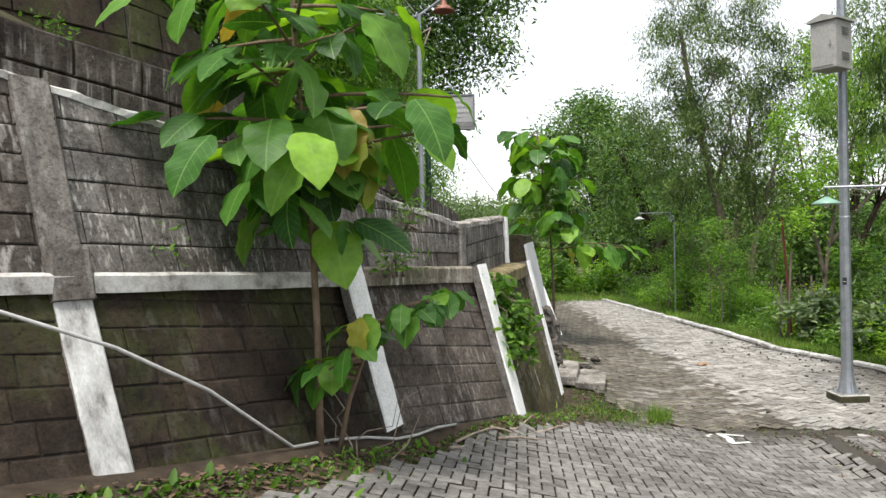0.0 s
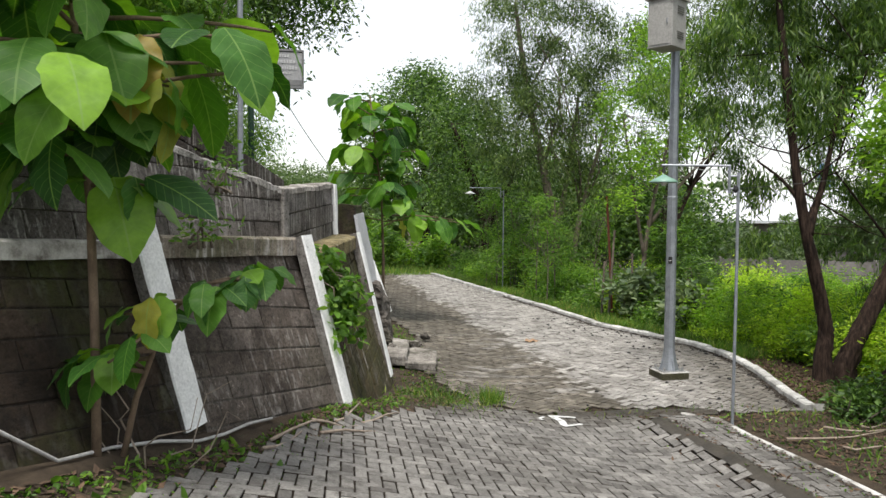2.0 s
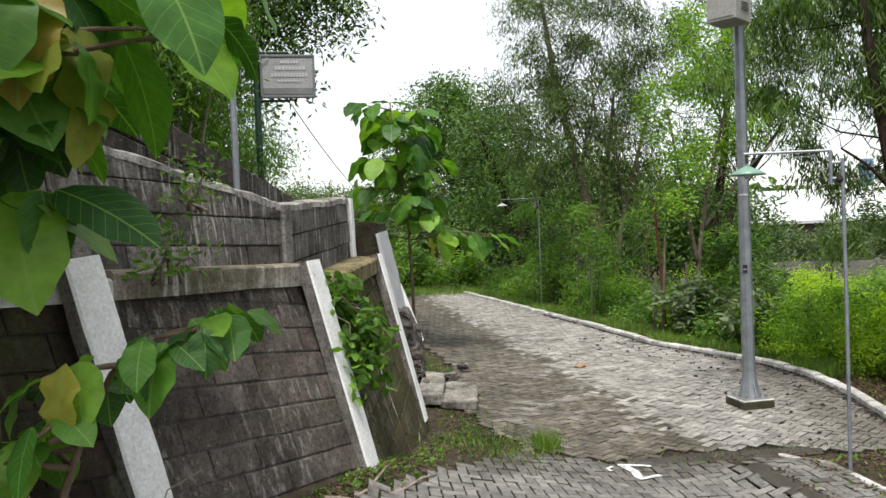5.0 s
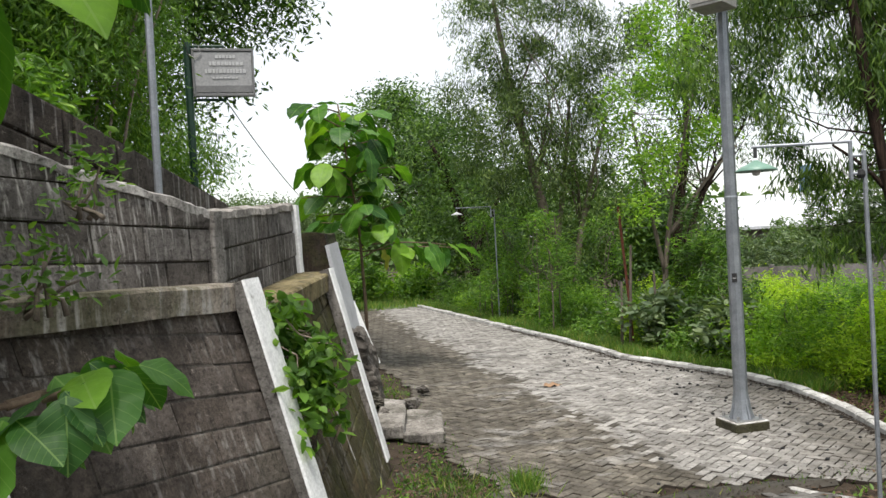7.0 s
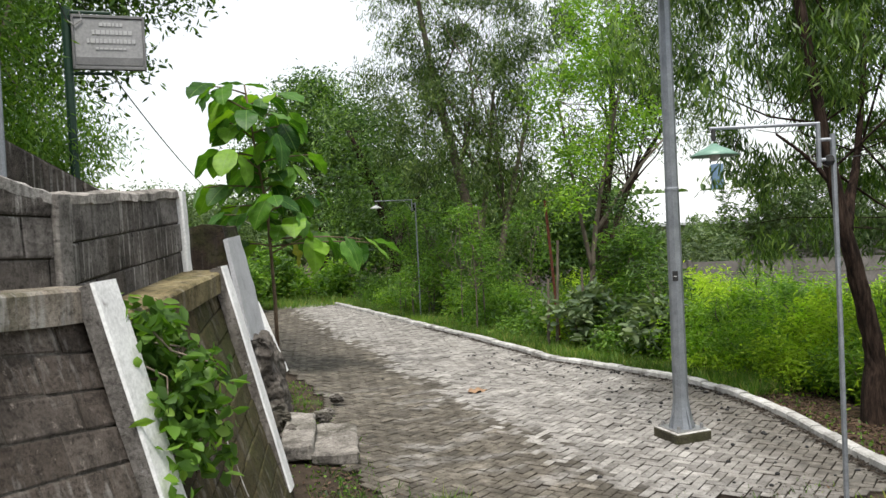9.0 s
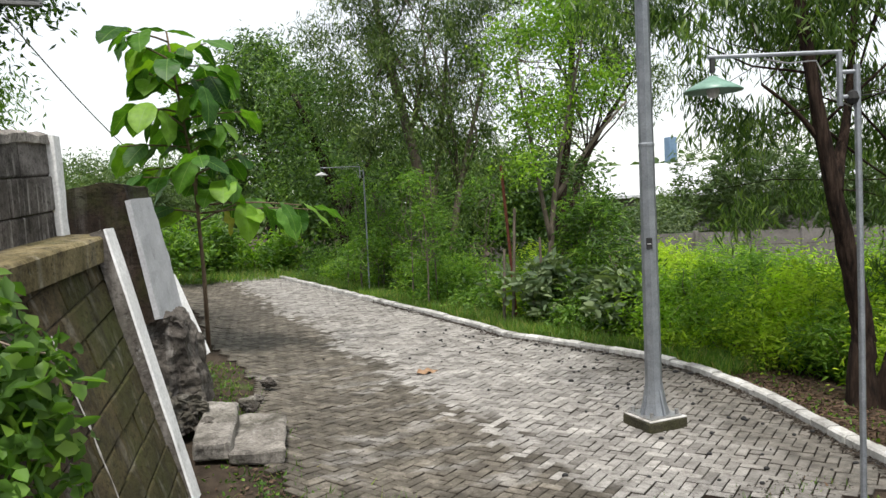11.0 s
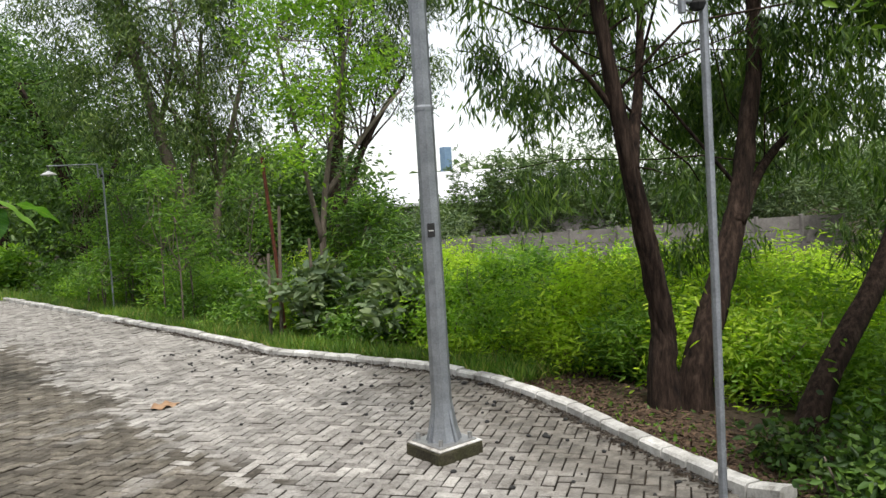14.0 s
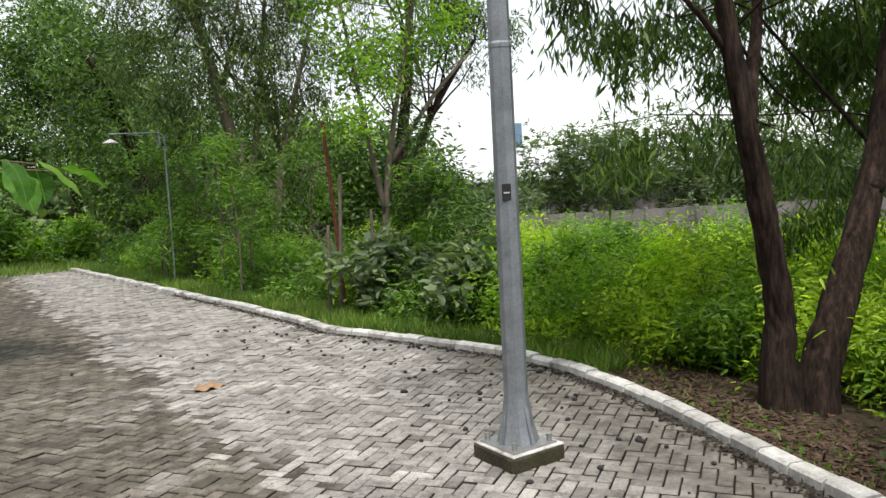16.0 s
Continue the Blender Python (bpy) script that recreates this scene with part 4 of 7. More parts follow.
# rusty pole with timber props by the kerb
red = thing("rusty_pole", (6.2, 12.8, ground_z(6.2, 12.8)), "leaning rusty steel pipe standing by the kerb", "pole")
v, f = tube([(0, 0, -0.1), (-0.07, 0, 1.1), (-0.16, 0, 2.36)], 0.024, 8)
piece("pipe", v, f, M_RUST, red)
for sx, sy, hh, lean in ((5.86, 12.55, 1.1, 0.05), (6.3, 12.15, 1.3, -0.02), (5.98, 12.5, 1.7, 0.1)):
    st = new("timber_stake", mesh_data("timber_stake", *tube([(sx, sy, ground_z(sx, sy) - 0.1), (sx + lean, sy, ground_z(sx, sy) + hh)], [0.028, 0.02], 7, wob=0.2), M_BARKGREY))
    tagged(st, "rough grey wooden stake in the grass", "stake", group="stakes")
st = new("timber_stake", mesh_data("timber_stake", *tube([(5.9, 15.2, -0.1), (5.86, 15.2, 2.3)], 0.014, 6), M_BARKGREY))
tagged(st, "thin dark cane standing by the kerb", "stake", group="stakes")

# ---- sign on the terrace ----
sign = thing("name_board", (-0.53, 10.4, 2.36), "grey framed name board on a dark green steel post", "sign")
piece("post", *tube([(0, 0, -1.5), (0, 0, 2.03)], 0.045, 10), M_GREENPAINT, sign)
brd = part("board", bm_box(0.66, 0.05, 0.5, (0.4, -0.02, 1.42), 0.008), M_SIGN, sign, "pale grey sign panel")
for nm, sx, sz, ax, az in (("frame_top", 0.7, 0.03, 0.4, 1.925), ("frame_bottom", 0.7, 0.03, 0.4, 1.395), ("frame_left", 0.025, 0.53, 0.06, 1.405), ("frame_right", 0.025, 0.53, 0.74, 1.405)):
    part(nm, bm_box(sx, 0.07, sz, (ax, -0.02, az), 0.004), M_SIGNBAND, brd)
part("band", bm_box(0.64, 0.012, 0.08, (0.4, -0.048, 1.44), 0.001), M_SIGNBAND, brd)
for row, (w1, zz, hh) in enumerate(((0.22, 1.84, 0.035), (0.36, 1.755, 0.045), (0.46, 1.665, 0.045), (0.3, 1.6, 0.02))):
    x0, k = 0.42 - w1 / 2, 0
    while x0 < 0.42 + w1 / 2:
        lw = rng.uniform(0.02, 0.04)
        part("letter_bar", bm_box(lw, 0.006, hh, (x0 + lw / 2, -0.049, zz), 0.001), M_SIGNTXT, brd)
        x0 += lw + 0.012
for zz in (1.99, 1.36):
    piece("arm", *tube([(0, 0, zz), (0.42, 0, zz)], 0.018, 8), M_GREENPAINT, sign)
piece("hanger", *tube([(0.42, 0, 1.36), (0.42, 0, 1.41)], 0.015, 8), M_GREENPAINT, sign)
piece("cable_loop", *tube([(0.0, -0.05, 1.9), (0.08, -0.06, 1.84), (0.15, -0.06, 1.9), (0.13, -0.05, 1.98)], 0.006, 6), M_CABLE, sign)

# lamp pole on the bank
wl_t = thing("bank_lamp", (-0.5, 6.3, 2.0), "slim grey pole lamp with a rust-red shade on the bank", "lamp")
piece("post", *tube([(0, 0, -0.4), (0, 0, 2.4)], 0.026, 8), M_GALV, wl_t)
piece("arm", *tube([(0, 0, 2.38), (-0.08, 0, 2.36), (0.02, 0, 2.4), (0.25, 0, 2.56)], 0.012, 6), M_GALV, wl_t)
piece("shade", [(a + 0.27, b, c + 2.5) for a, b, c in lathe([(0.02, 0.05), (0.03, 0.0), (0.06, -0.02), (0.12, -0.07), (0.118, -0.075), (0.05, -0.03)], 20)[0]], lathe([(0.02, 0.05), (0.03, 0.0), (0.06, -0.02), (0.12, -0.07), (0.118, -0.075), (0.05, -0.03)], 20)[1], M_REDSHADE, wl_t, True, "rust-red enamel shade")


def hanging_wire(a, b, sag, r, material, label, n=14):
    a, b = Vector(a), Vector(b)
    pts = [lerp(a, b, k / n) - Vector((0, 0, sag * 4 * (k / n) * (1 - k / n))) for k in range(n + 1)]
    ob = new("overhead_wire", mesh_data("overhead_wire", *tube(pts, r, 5), material, True))
    return tagged(ob, label, "wire", group="wires")


hanging_wire((-0.5, 6.3, 4.38), (-4.2, 2.0, 3.9), 0.12, 0.006, M_CABLE, "grey overhead wire to the bank lamp")
hanging_wire((-0.5, 6.3, 4.38), (-1.6, 3.2, 5.2), 0.05, 0.005, M_CABLE, "thin pale overhead wire")
hanging_wire((-0.5, 10.4, 4.2), (-0.9, 6.0, 5.6), 0.1, 0.006, M_WIRE, "dark wire running up to the sign")
hanging_wire((-0.1, 10.4, 3.68), (2.2, 19.0, 2.2), 0.25, 0.008, M_CABLE, "pale stay wire falling behind the sign")
hanging_wire((3.79, 4.88, 2.2), (8.5, 3.2, 3.2), 0.15, 0.0028, M_WIRE, "black wire from the garden lamp into the trees")
hanging_wire((5.4, 17.65, 2.45), (10.5, 19.0, 2.0), 0.2, 0.006, M_WIRE, "dark wire from the far garden lamp")
# conduit slung across the wall to the ground
cp = [(-3.4, -0.1, 2.05), (-2.7, 0.75, 1.88), (-2.16, 1.25, 1.74), (-1.78, 1.6, 1.52), (-1.46, 1.95, 1.25), (-1.15, 2.5, 0.86), (-0.98, 2.82, 0.68), (-0.78, 3.05, 0.62), (-0.6, 3.2, 0.6), (-0.47, 3.42, 0.57), (-0.34, 3.72, 0.53), (-0.2, 3.95, 0.49)]
cp = [(x, y, z if k < 5 else ground_z(x, y) + 0.025) for k, (x, y, z) in enumerate(cp)]
cond = new("conduit", mesh_data("conduit", *tube(cp, 0.0095, 8), M_CABLE, True))
tagged(cond, "grey plastic conduit slung along the wall to the ground", "pipe")

# ---- vegetation ----
nrng = np.random.RandomState(5)


def spray_leaves(points, per, length, width, droop, spread, rs):
    """Leaves in small sprays about the given points: centres, axes, normals, lengths, widths."""
    P = np.repeat(np.asarray(points, float), per, axis=0)
    n = len(P)
    P = P + np.clip(rs.normal(0, spread, (n, 3)), -1.5 * spread, 1.5 * spread)
    A = rs.normal(0, 1, (n, 3))
    A[:, 2] = A[:, 2] * 0.5 - droop
    N = rs.normal(0, 1, (n, 3))
    N[:, 2] += 0.8
    return P, A, N, length * rs.uniform(0.6, 1.3, n), width * rs.uniform(0.7, 1.3, n)


def blob_points(blobs, n, rs, hollow=0.55):
    """Points in a set of (x, y, z, rx, ry, rz) lumps, denser to their skins."""
    vol = np.array([b[3] * b[4] * b[5] for b in blobs]) ** 0.8
    pick = rs.choice(len(blobs), n, p=vol / vol.sum())
    B = np.array(blobs)[pick]
    d = rs.normal(0, 1, (n, 3))
    d /= np.linalg.norm(d, axis=1, keepdims=True)
    r = rs.uniform(hollow ** 3, 1, n) ** (1 / 3)
    wob = np.array([1 + 0.35 * noise.noise(Vector(v * 1.8) + Vector((b[0], b[1], b[2]))) for v, b in zip(d, B)])
    return B[:, :3] + d * (r * wob)[:, None] * B[:, 3:]


def limb(parent, pts, r0, r1, material, sides=8, name="limb"):
    n = len(pts)
    rad = [r0 + (r1 - r0) * i / (n - 1) for i in range(n)]
    return piece(name, *tube(pts, rad, sides, wob=0.18), material, parent, True)


def wander(a, b, n, amp, rs):
    a, b = Vector(a), Vector(b)
    L = (b - a).length
    return [lerp(a, b, k / n) + (Vector(rs.normal(0, amp * L, 3)) if 0 < k < n else Vector((0, 0, 0))) for k in range(n + 1)]


def tree(name, base, trunks, blobs, sprays, per, leaf, material, bark, label, category="tree", droop=0.9, spread=0.16, shape="blade", branches=14, seed=1, group="", flare=0.0, twig=1.0):
    """Trunks: (point list, r0, r1). Branches run from the trunks to the lumps of the crown; the crown is one mesh of leaves."""
    rs = np.random.RandomState(seed)
    t = thing(name, base, label, category, group)
    org = Vector(base)
    tips = []
    for k, (pts, r0, r1) in enumerate(trunks):
        q = [Vector(p) - org for p in pts]
        fine, rad = [], []
        for i in range(len(q) - 1):
            p0, p1, p2, p3 = q[max(i - 1, 0)], q[i], q[i + 1], q[min(i + 2, len(q) - 1)]
            for s in (0, 0.25, 0.5, 0.75):
                fine.append(0.5 * (2 * p1 + (p2 - p0) * s + (2 * p0 - 5 * p1 + 4 * p2 - p3) * s * s + (3 * p1 - p0 - 3 * p2 + p3) * s ** 3))
        fine.append(q[-1])
        run = 0.0
        for i, p in enumerate(fine):
            run += (p - fine[i - 1]).length if i else 0.0
            rad.append(lerp(r0, r1, i / (len(fine) - 1)) * (1 + flare * math.exp(-run / 0.32)))
        piece("trunk", *tube(fine, rad, 36 if flare else 10, wob=0.2 if flare else 0.18, ridge=0.2 if flare else 0.0), bark, t, True)
        tips += [(p, lerp(r0, r1, i / (len(q) - 1))) for i, p in enumerate(q) if i >= len(q) // 2]
    for k in range(branches):
        s, r = tips[rs.randint(len(tips))]
        b = blobs[k % len(blobs)]
        e = Vector((b[0], b[1], b[2])) - org + Vector(rs.uniform(-0.6, 0.6, 3) * np.array(b[3:]))
        w = wander(s, e, 4, 0.05, rs)
        limb(t, w, twig * max(0.009, min(r * 0.4, 0.009 * (e - s).length + 0.008)), 0.003, bark, 6, "branch")
    many = 6
    pts = np.repeat(blob_points(blobs, max(8, sprays // many), rs) - np.array(base), many, axis=0)
    pts = pts + np.clip(rs.normal(0, 1.2 * spread, pts.shape), -1.7 * spread, 1.7 * spread) * np.array([1, 1, 0.75])
    P, A, N, L, W = spray_leaves(pts, per, leaf[0], leaf[1], droop, spread, rs)
    leaf_cloud("crown", P, A, N, L, W, material, shape, t)
    return t


def bush(name, x, y, r, h, n, leaf, material, label, seed, droop=-0.2, shape="broad", lift=0.5, group="undergrowth"):
    rs = np.random.RandomState(seed)
    z0 = ground_z(x, y)
    t = thing(name, (x, y, z0), label, "bush", group)
    lumps = []
    for k in range(5):
        a = rs.uniform(0, 6.28)
        lumps.append((r * 0.5 * math.cos(a), r * 0.5 * math.sin(a), h * rs.uniform(0.3, 0.68), r * rs.uniform(0.45, 0.7), r * rs.uniform(0.45, 0.7), h * rs.uniform(0.28, 0.4)))
    pts = np.repeat(blob_points(lumps, n // 5, rs, 0.4), 5, axis=0)
    pts = pts + rs.normal(0, 0.1 * r + 0.03, pts.shape)
    pts[:, 2] = np.maximum(pts[:, 2], 0.02)
    P, A, N, L, W = spray_leaves(pts, 6, leaf[0], leaf[1], droop, 0.07, rs)
    P[:, 2] = np.maximum(P[:, 2], 0.0)
    leaf_cloud("foliage", P, A, N, L, W, material, shape, t)
    for k in range(5):
        e = pts[rs.randint(len(pts))]
        limb(t, wander((rs.uniform(-0.1, 0.1), rs.uniform(-0.1, 0.1), -0.05), e, 3, 0.06, rs), 0.012, 0.004, M_BARKGREY, 5, "stem")
    return t


# big twin-trunked tree beyond the kerb
tree("acacia_tree", (6.45, 7.0, 0.0),
     [([(6.28, 6.93, -0.2), (6.31, 6.95, 0.3), (6.34, 6.95, 0.6), (6.26, 6.95, 0.95), (6.16, 6.95, 1.3), (6.02, 6.95, 1.8), (5.93, 6.97, 2.28), (5.87, 7.0, 2.7), (5.8, 7.2, 4.2), (5.7, 7.4, 6.0)], 0.098, 0.035),
      ([(6.05, 6.96, 1.75), (6.16, 7.0, 2.02), (6.36, 7.08, 2.45), (6.75, 7.3, 3.6)], 0.045, 0.022),
      ([(6.42, 6.8, -0.3), (6.5, 6.78, 0.2), (6.6, 6.75, 0.5), (6.77, 6.75, 0.82), (7.0, 6.75, 1.26), (7.13, 6.75, 1.55), (7.25, 6.75, 2.0), (7.41, 6.75, 2.65), (7.5, 6.8, 4.0), (7.6, 6.8, 5.8)], 0.118, 0.04),
      ([(7.0, 6.72, 1.3), (7.5, 6.75, 1.75), (8.1, 6.7, 2.15)], 0.045, 0.02),
      ([(5.98, 6.97, 2.1), (5.75, 7.05, 2.4), (5.45, 7.1, 2.62)], 0.02, 0.01)],
     [(5.5, 7.6, 4.2, 0.6, 0.6, 0.5), (6.7, 7.6, 4.7, 1.15, 1.0, 0.8), (7.8, 7.2, 4.2, 1.2, 1.1, 1.0), (5.65, 8.2, 2.8, 0.34, 0.32, 0.3), (6.9, 7.8, 3.4, 0.5, 0.5, 0.4),
      (8.2, 7.0, 2.9, 0.9, 0.9, 0.9), (6.1, 7.6, 2.45, 0.4, 0.4, 0.35), (5.2, 8.6, 3.7, 0.42, 0.42, 0.36), (5.5, 7.9, 2.3, 0.34, 0.32, 0.3), (5.9, 8.0, 1.75, 0.35, 0.35, 0.3), (5.2, 7.5, 3.2, 0.42, 0.4, 0.36), (8.0, 6.0, 3.5, 0.45, 0.45, 0.4), (7.3, 6.1, 3.3, 0.3, 0.3, 0.3), (6.6, 7.3, 1.7, 0.4, 0.4, 0.4), (7.5, 6.5, 2.7, 0.4, 0.35, 0.35), (7.7, 6.6, 1.9, 0.5, 0.6, 0.5), (8.9, 6.4, 3.6, 1.0, 1.0, 1.0), (6.3, 6.9, 6.0, 0.9, 0.8, 0.5), (7.2, 8.6, 3.9, 0.8, 0.8, 0.8), (7.9, 7.6, 1.3, 0.4, 0.4, 0.45), (7.9, 6.4, 4.6, 1.0, 1.0, 0.8), (6.1, 7.2, 3.4, 0.5, 0.5, 0.5), (8.6, 7.6, 2.2, 0.7, 0.7, 0.6), (8.4, 8.4, 2.5, 0.7, 0.7, 0.6), (7.3, 8.4, 2.7, 0.6, 0.6, 0.45), (9.2, 7.4, 2.5, 0.8, 0.8, 0.7), (6.4, 7.8, 4.3, 0.9, 0.8, 0.6), (7.4, 7.9, 4.7, 1.0, 0.9, 0.8), (8.4, 8.0, 4.4, 1.0, 0.9, 0.8), (6.0, 7.4, 5.3, 0.8, 0.8, 0.6)],
     3700, 20, (0.125, 0.019), M_ACACIANEAR, M_BARK, "large acacia with two dark trunks and drooping narrow leaves", droop=1.8, spread=0.085, branches=22, seed=3, flare=0.5, twig=0.6)
# leaning trunk in the shade further along
tree("acacia_tree", (6.35, 5.95, -0.1),
     [([(5.68, 5.7, -0.35), (6.03, 5.7, 0.14), (6.3, 5.7, 0.42), (6.9, 5.65, 0.95), (7.4, 5.6, 1.6), (7.9, 5.5, 2.6), (8.3, 5.5, 4.5)], 0.085, 0.045)],
     [(7.9, 5.4, 2.6, 0.9, 0.8, 0.8), (8.5, 5.6, 3.8, 1.3, 1.1, 1.1), (7.6, 5.0, 1.6, 0.6, 0.6, 0.6), (8.0, 5.8, 1.2, 0.7, 0.6, 0.6), (7.4, 4.6, 3.9, 1.0, 1.0, 0.9)],
     1150, 20, (0.125, 0.019), M_ACACIANEAR, M_BARK, "leaning dark acacia trunk with hanging narrow leaves", droop=1.8, spread=0.085, branches=10, seed=4, flare=0.6, twig=0.6)
# tall feathery tree
tree("acacia_tree", (6.7, 17.2, -0.1),
     [([(6.7, 17.2, -0.2), (6.6, 17.2, 1.5), (6.3, 17.3, 3.2), (5.9, 17.4, 5.0), (5.6, 17.5, 7.2)], 0.16, 0.04), ([(6.6, 17.2, 1.2), (7.0, 17.4, 3.0), (7.3, 17.5, 5.0)], 0.09, 0.03), ([(6.9, 17.0, 0.0), (7.2, 17.0, 2.0), (7.9, 17.0, 4.4)], 0.1, 0.03)],
     [(5.9, 17.4, 6.6, 1.2, 1.1, 1.2), (5.3, 17.4, 5.0, 1.0, 1.0, 0.9), (6.7, 17.4, 5.0, 1.2, 1.1, 1.1), (7.5, 17.3, 6.0, 0.9, 0.9, 1.2), (6.2, 17.2, 3.4, 1.2, 1.0, 0.8), (7.6, 17.2, 3.8, 1.0, 0.9, 0.8), (5.3, 17.4, 3.4, 0.7, 0.7, 0.5), (5.7, 17.4, 8.0, 0.6, 0.6, 0.9), (7.3, 16.8, 2.2, 0.9, 0.8, 0.8), (7.4, 17.3, 7.4, 0.5, 0.5, 0.8), (8.4, 17.0, 5.2, 0.7, 0.7, 0.7)],
     2300, 22, (0.125, 0.022), M_ACACIA, M_BARKGREY, "tall feathery acacia with fine drooping foliage", droop=1.1, spread=0.13, branches=26, seed=5)
tree("acacia_tree", (8.6, 15.2, -0.4),
     [([(8.6, 15.2, -0.6), (8.5, 15.2, 1.6), (8.8, 15.2, 3.6), (9.0, 15.3, 6.0)], 0.14, 0.04), ([(8.5, 15.2, 1.0), (9.2, 15.3, 2.6), (10.3, 15.4, 4.0)], 0.09, 0.03)],
     [(8.4, 15.2, 5.6, 1.0, 1.0, 1.1), (9.6, 15.3, 5.0, 1.1, 1.0, 1.0), (10.4, 15.4, 4.0, 0.9, 0.8, 0.7), (8.2, 15.0, 3.6, 0.8, 0.8, 0.6), (9.4, 15.0, 6.8, 0.9, 0.9, 0.8), (10.6, 15.4, 6.0, 1.0, 0.9, 0.9)],
     1000, 22, (0.125, 0.024), M_ACACIA, M_BARK, "slender acacia with open fine crown", droop=1.1, spread=0.13, branches=18, seed=6)
# dark tree past the bend and the round one behind it
tree("broadleaf_tree", (6.3, 22.5, 0.0),
     [([(6.3, 22.5, -0.2), (6.2, 22.5, 1.5), (5.7, 22.6, 3.4), (5.2, 22.8, 4.8)], 0.17, 0.05), ([(6.2, 22.5, 1.3), (7.2, 22.7, 3.2)], 0.1, 0.04)],
     [(5.0, 22.6, 4.6, 1.3, 1.2, 1.0), (6.4, 22.6, 4.6, 1.4, 1.2, 1.0), (4.3, 22.5, 3.2, 1.0, 1.0, 0.8), (5.8, 22.4, 3.0, 1.4, 1.2, 0.9), (7.4, 22.5, 3.6, 1.2, 1.1, 1.0), (6.8, 22.4, 1.9, 1.2, 1.0, 0.8)],
     850, 15, (0.14, 0.04), M_DARKTREE, M_BARK, "dark shady tree with forked limbs past the bend", droop=0.6, spread=0.17, branches=20, seed=7)
tree("broadleaf_tree", (6.3, 33.0, 0.2),
     [([(6.3, 33.0, 0.0), (6.3, 33.0, 3.0), (6.1, 33.0, 6.0)], 0.25, 0.08)],
     [(6.0, 33.0, 6.6, 2.2, 2.0, 1.6), (4.6, 33.0, 5.6, 1.6, 1.6, 1.3), (7.6, 33.0, 5.8, 1.9, 1.7, 1.5), (6.0, 33.0, 4.2, 2.6, 2.0, 1.4), (4.4, 33.2, 3.6, 1.5, 1.4, 1.2), (8.0, 33.0, 3.6, 2.0, 1.7, 1.4), (5.8, 33.0, 8.0, 1.0, 1.0, 0.6)],
     2100, 15, (0.2, 0.075), M_DARKTREE, M_BARK, "round dense green tree at the end of the lane", droop=0.4, spread=0.32, branches=16, seed=8)
for k, (x, y, h, r, sd) in enumerate(((10.5, 26.0, 4.6, 2.0, 21), (8.2, 29.0, 4.8, 2.2, 22), (13.5, 25.0, 4.2, 1.9, 23), (-0.5, 42.0, 4.0, 2.6, 24), (2.2, 48.0, 4.5, 2.8, 25))):
    z0 = ground_z(x, y)
    tree("broadleaf_tree", (x, y, z0), [([(x, y, z0 - 0.2), (x + 0.1, y, z0 + h * 0.4), (x, y, z0 + h * 0.7)], 0.16, 0.05)],
         [(x, y, z0 + h * 0.75, r, r, h * 0.24), (x - r * 0.6, y, z0 + h * 0.5, r * 0.7, r * 0.7, h * 0.2), (x + r * 0.6, y, z0 + h * 0.52, r * 0.75, r * 0.7, h * 0.2), (x, y - 0.3, z0 + h * 0.32, r * 0.8, r * 0.7, h * 0.2)],
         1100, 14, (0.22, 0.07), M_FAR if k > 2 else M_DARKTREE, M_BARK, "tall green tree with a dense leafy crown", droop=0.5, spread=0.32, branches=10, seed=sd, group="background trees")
# bright thin pinnate tree behind the rusty pole
tree("legume_tree", (6.75, 12.7, -0.05),
     [([(6.75, 12.7, -0.2), (6.8, 12.7, 1.2), (7.0, 12.7, 2.4), (7.5, 12.75, 4.2)], 0.06, 0.02), ([(6.8, 12.7, 1.1), (6.55, 12.7, 2.4), (6.3, 12.7, 3.9)], 0.04, 0.015), ([(6.9, 12.7, 1.8), (7.7, 12.8, 2.7), (8.4, 12.9, 3.3)], 0.04, 0.015)],
     [(6.3, 12.6, 3.9, 0.55, 0.5, 0.4), (7.2, 12.7, 4.4, 0.7, 0.6, 0.5), (6.6, 12.6, 3.0, 0.5, 0.5, 0.3), (7.6, 12.8, 3.5, 0.6, 0.5, 0.35), (6.1, 12.4, 2.3, 0.4, 0.4, 0.2), (7.0, 12.6, 5.2, 0.6, 0.5, 0.4)],
     420, 15, (0.085, 0.035), M_BRIGHT, M_BARKGREY, "thin young tree with bright feathery leaves", droop=0.25, spread=0.13, shape="broad", branches=20, seed=9)
tree("legume_tree", (5.3, 4.1, 0.0),
     [([(5.6, 3.6, -0.2), (5.5, 3.5, 1.5), (5.6, 3.6, 3.2)], 0.05, 0.015)],
     [(5.3, 4.2, 3.0, 0.45, 0.4, 0.25), (5.5, 4.0, 2.2, 0.45, 0.4, 0.25), (5.8, 4.3, 3.6, 0.6, 0.5, 0.3), (5.9, 4.2, 1.4, 0.4, 0.4, 0.25), (5.25, 4.4, 2.6, 0.45, 0.4, 0.35)],
     560, 15, (0.085, 0.032), M_BRIGHT, M_BARKGREY, "young feathery tree at the edge of the drain", droop=0.3, spread=0.12, shape="broad", branches=16, seed=10)
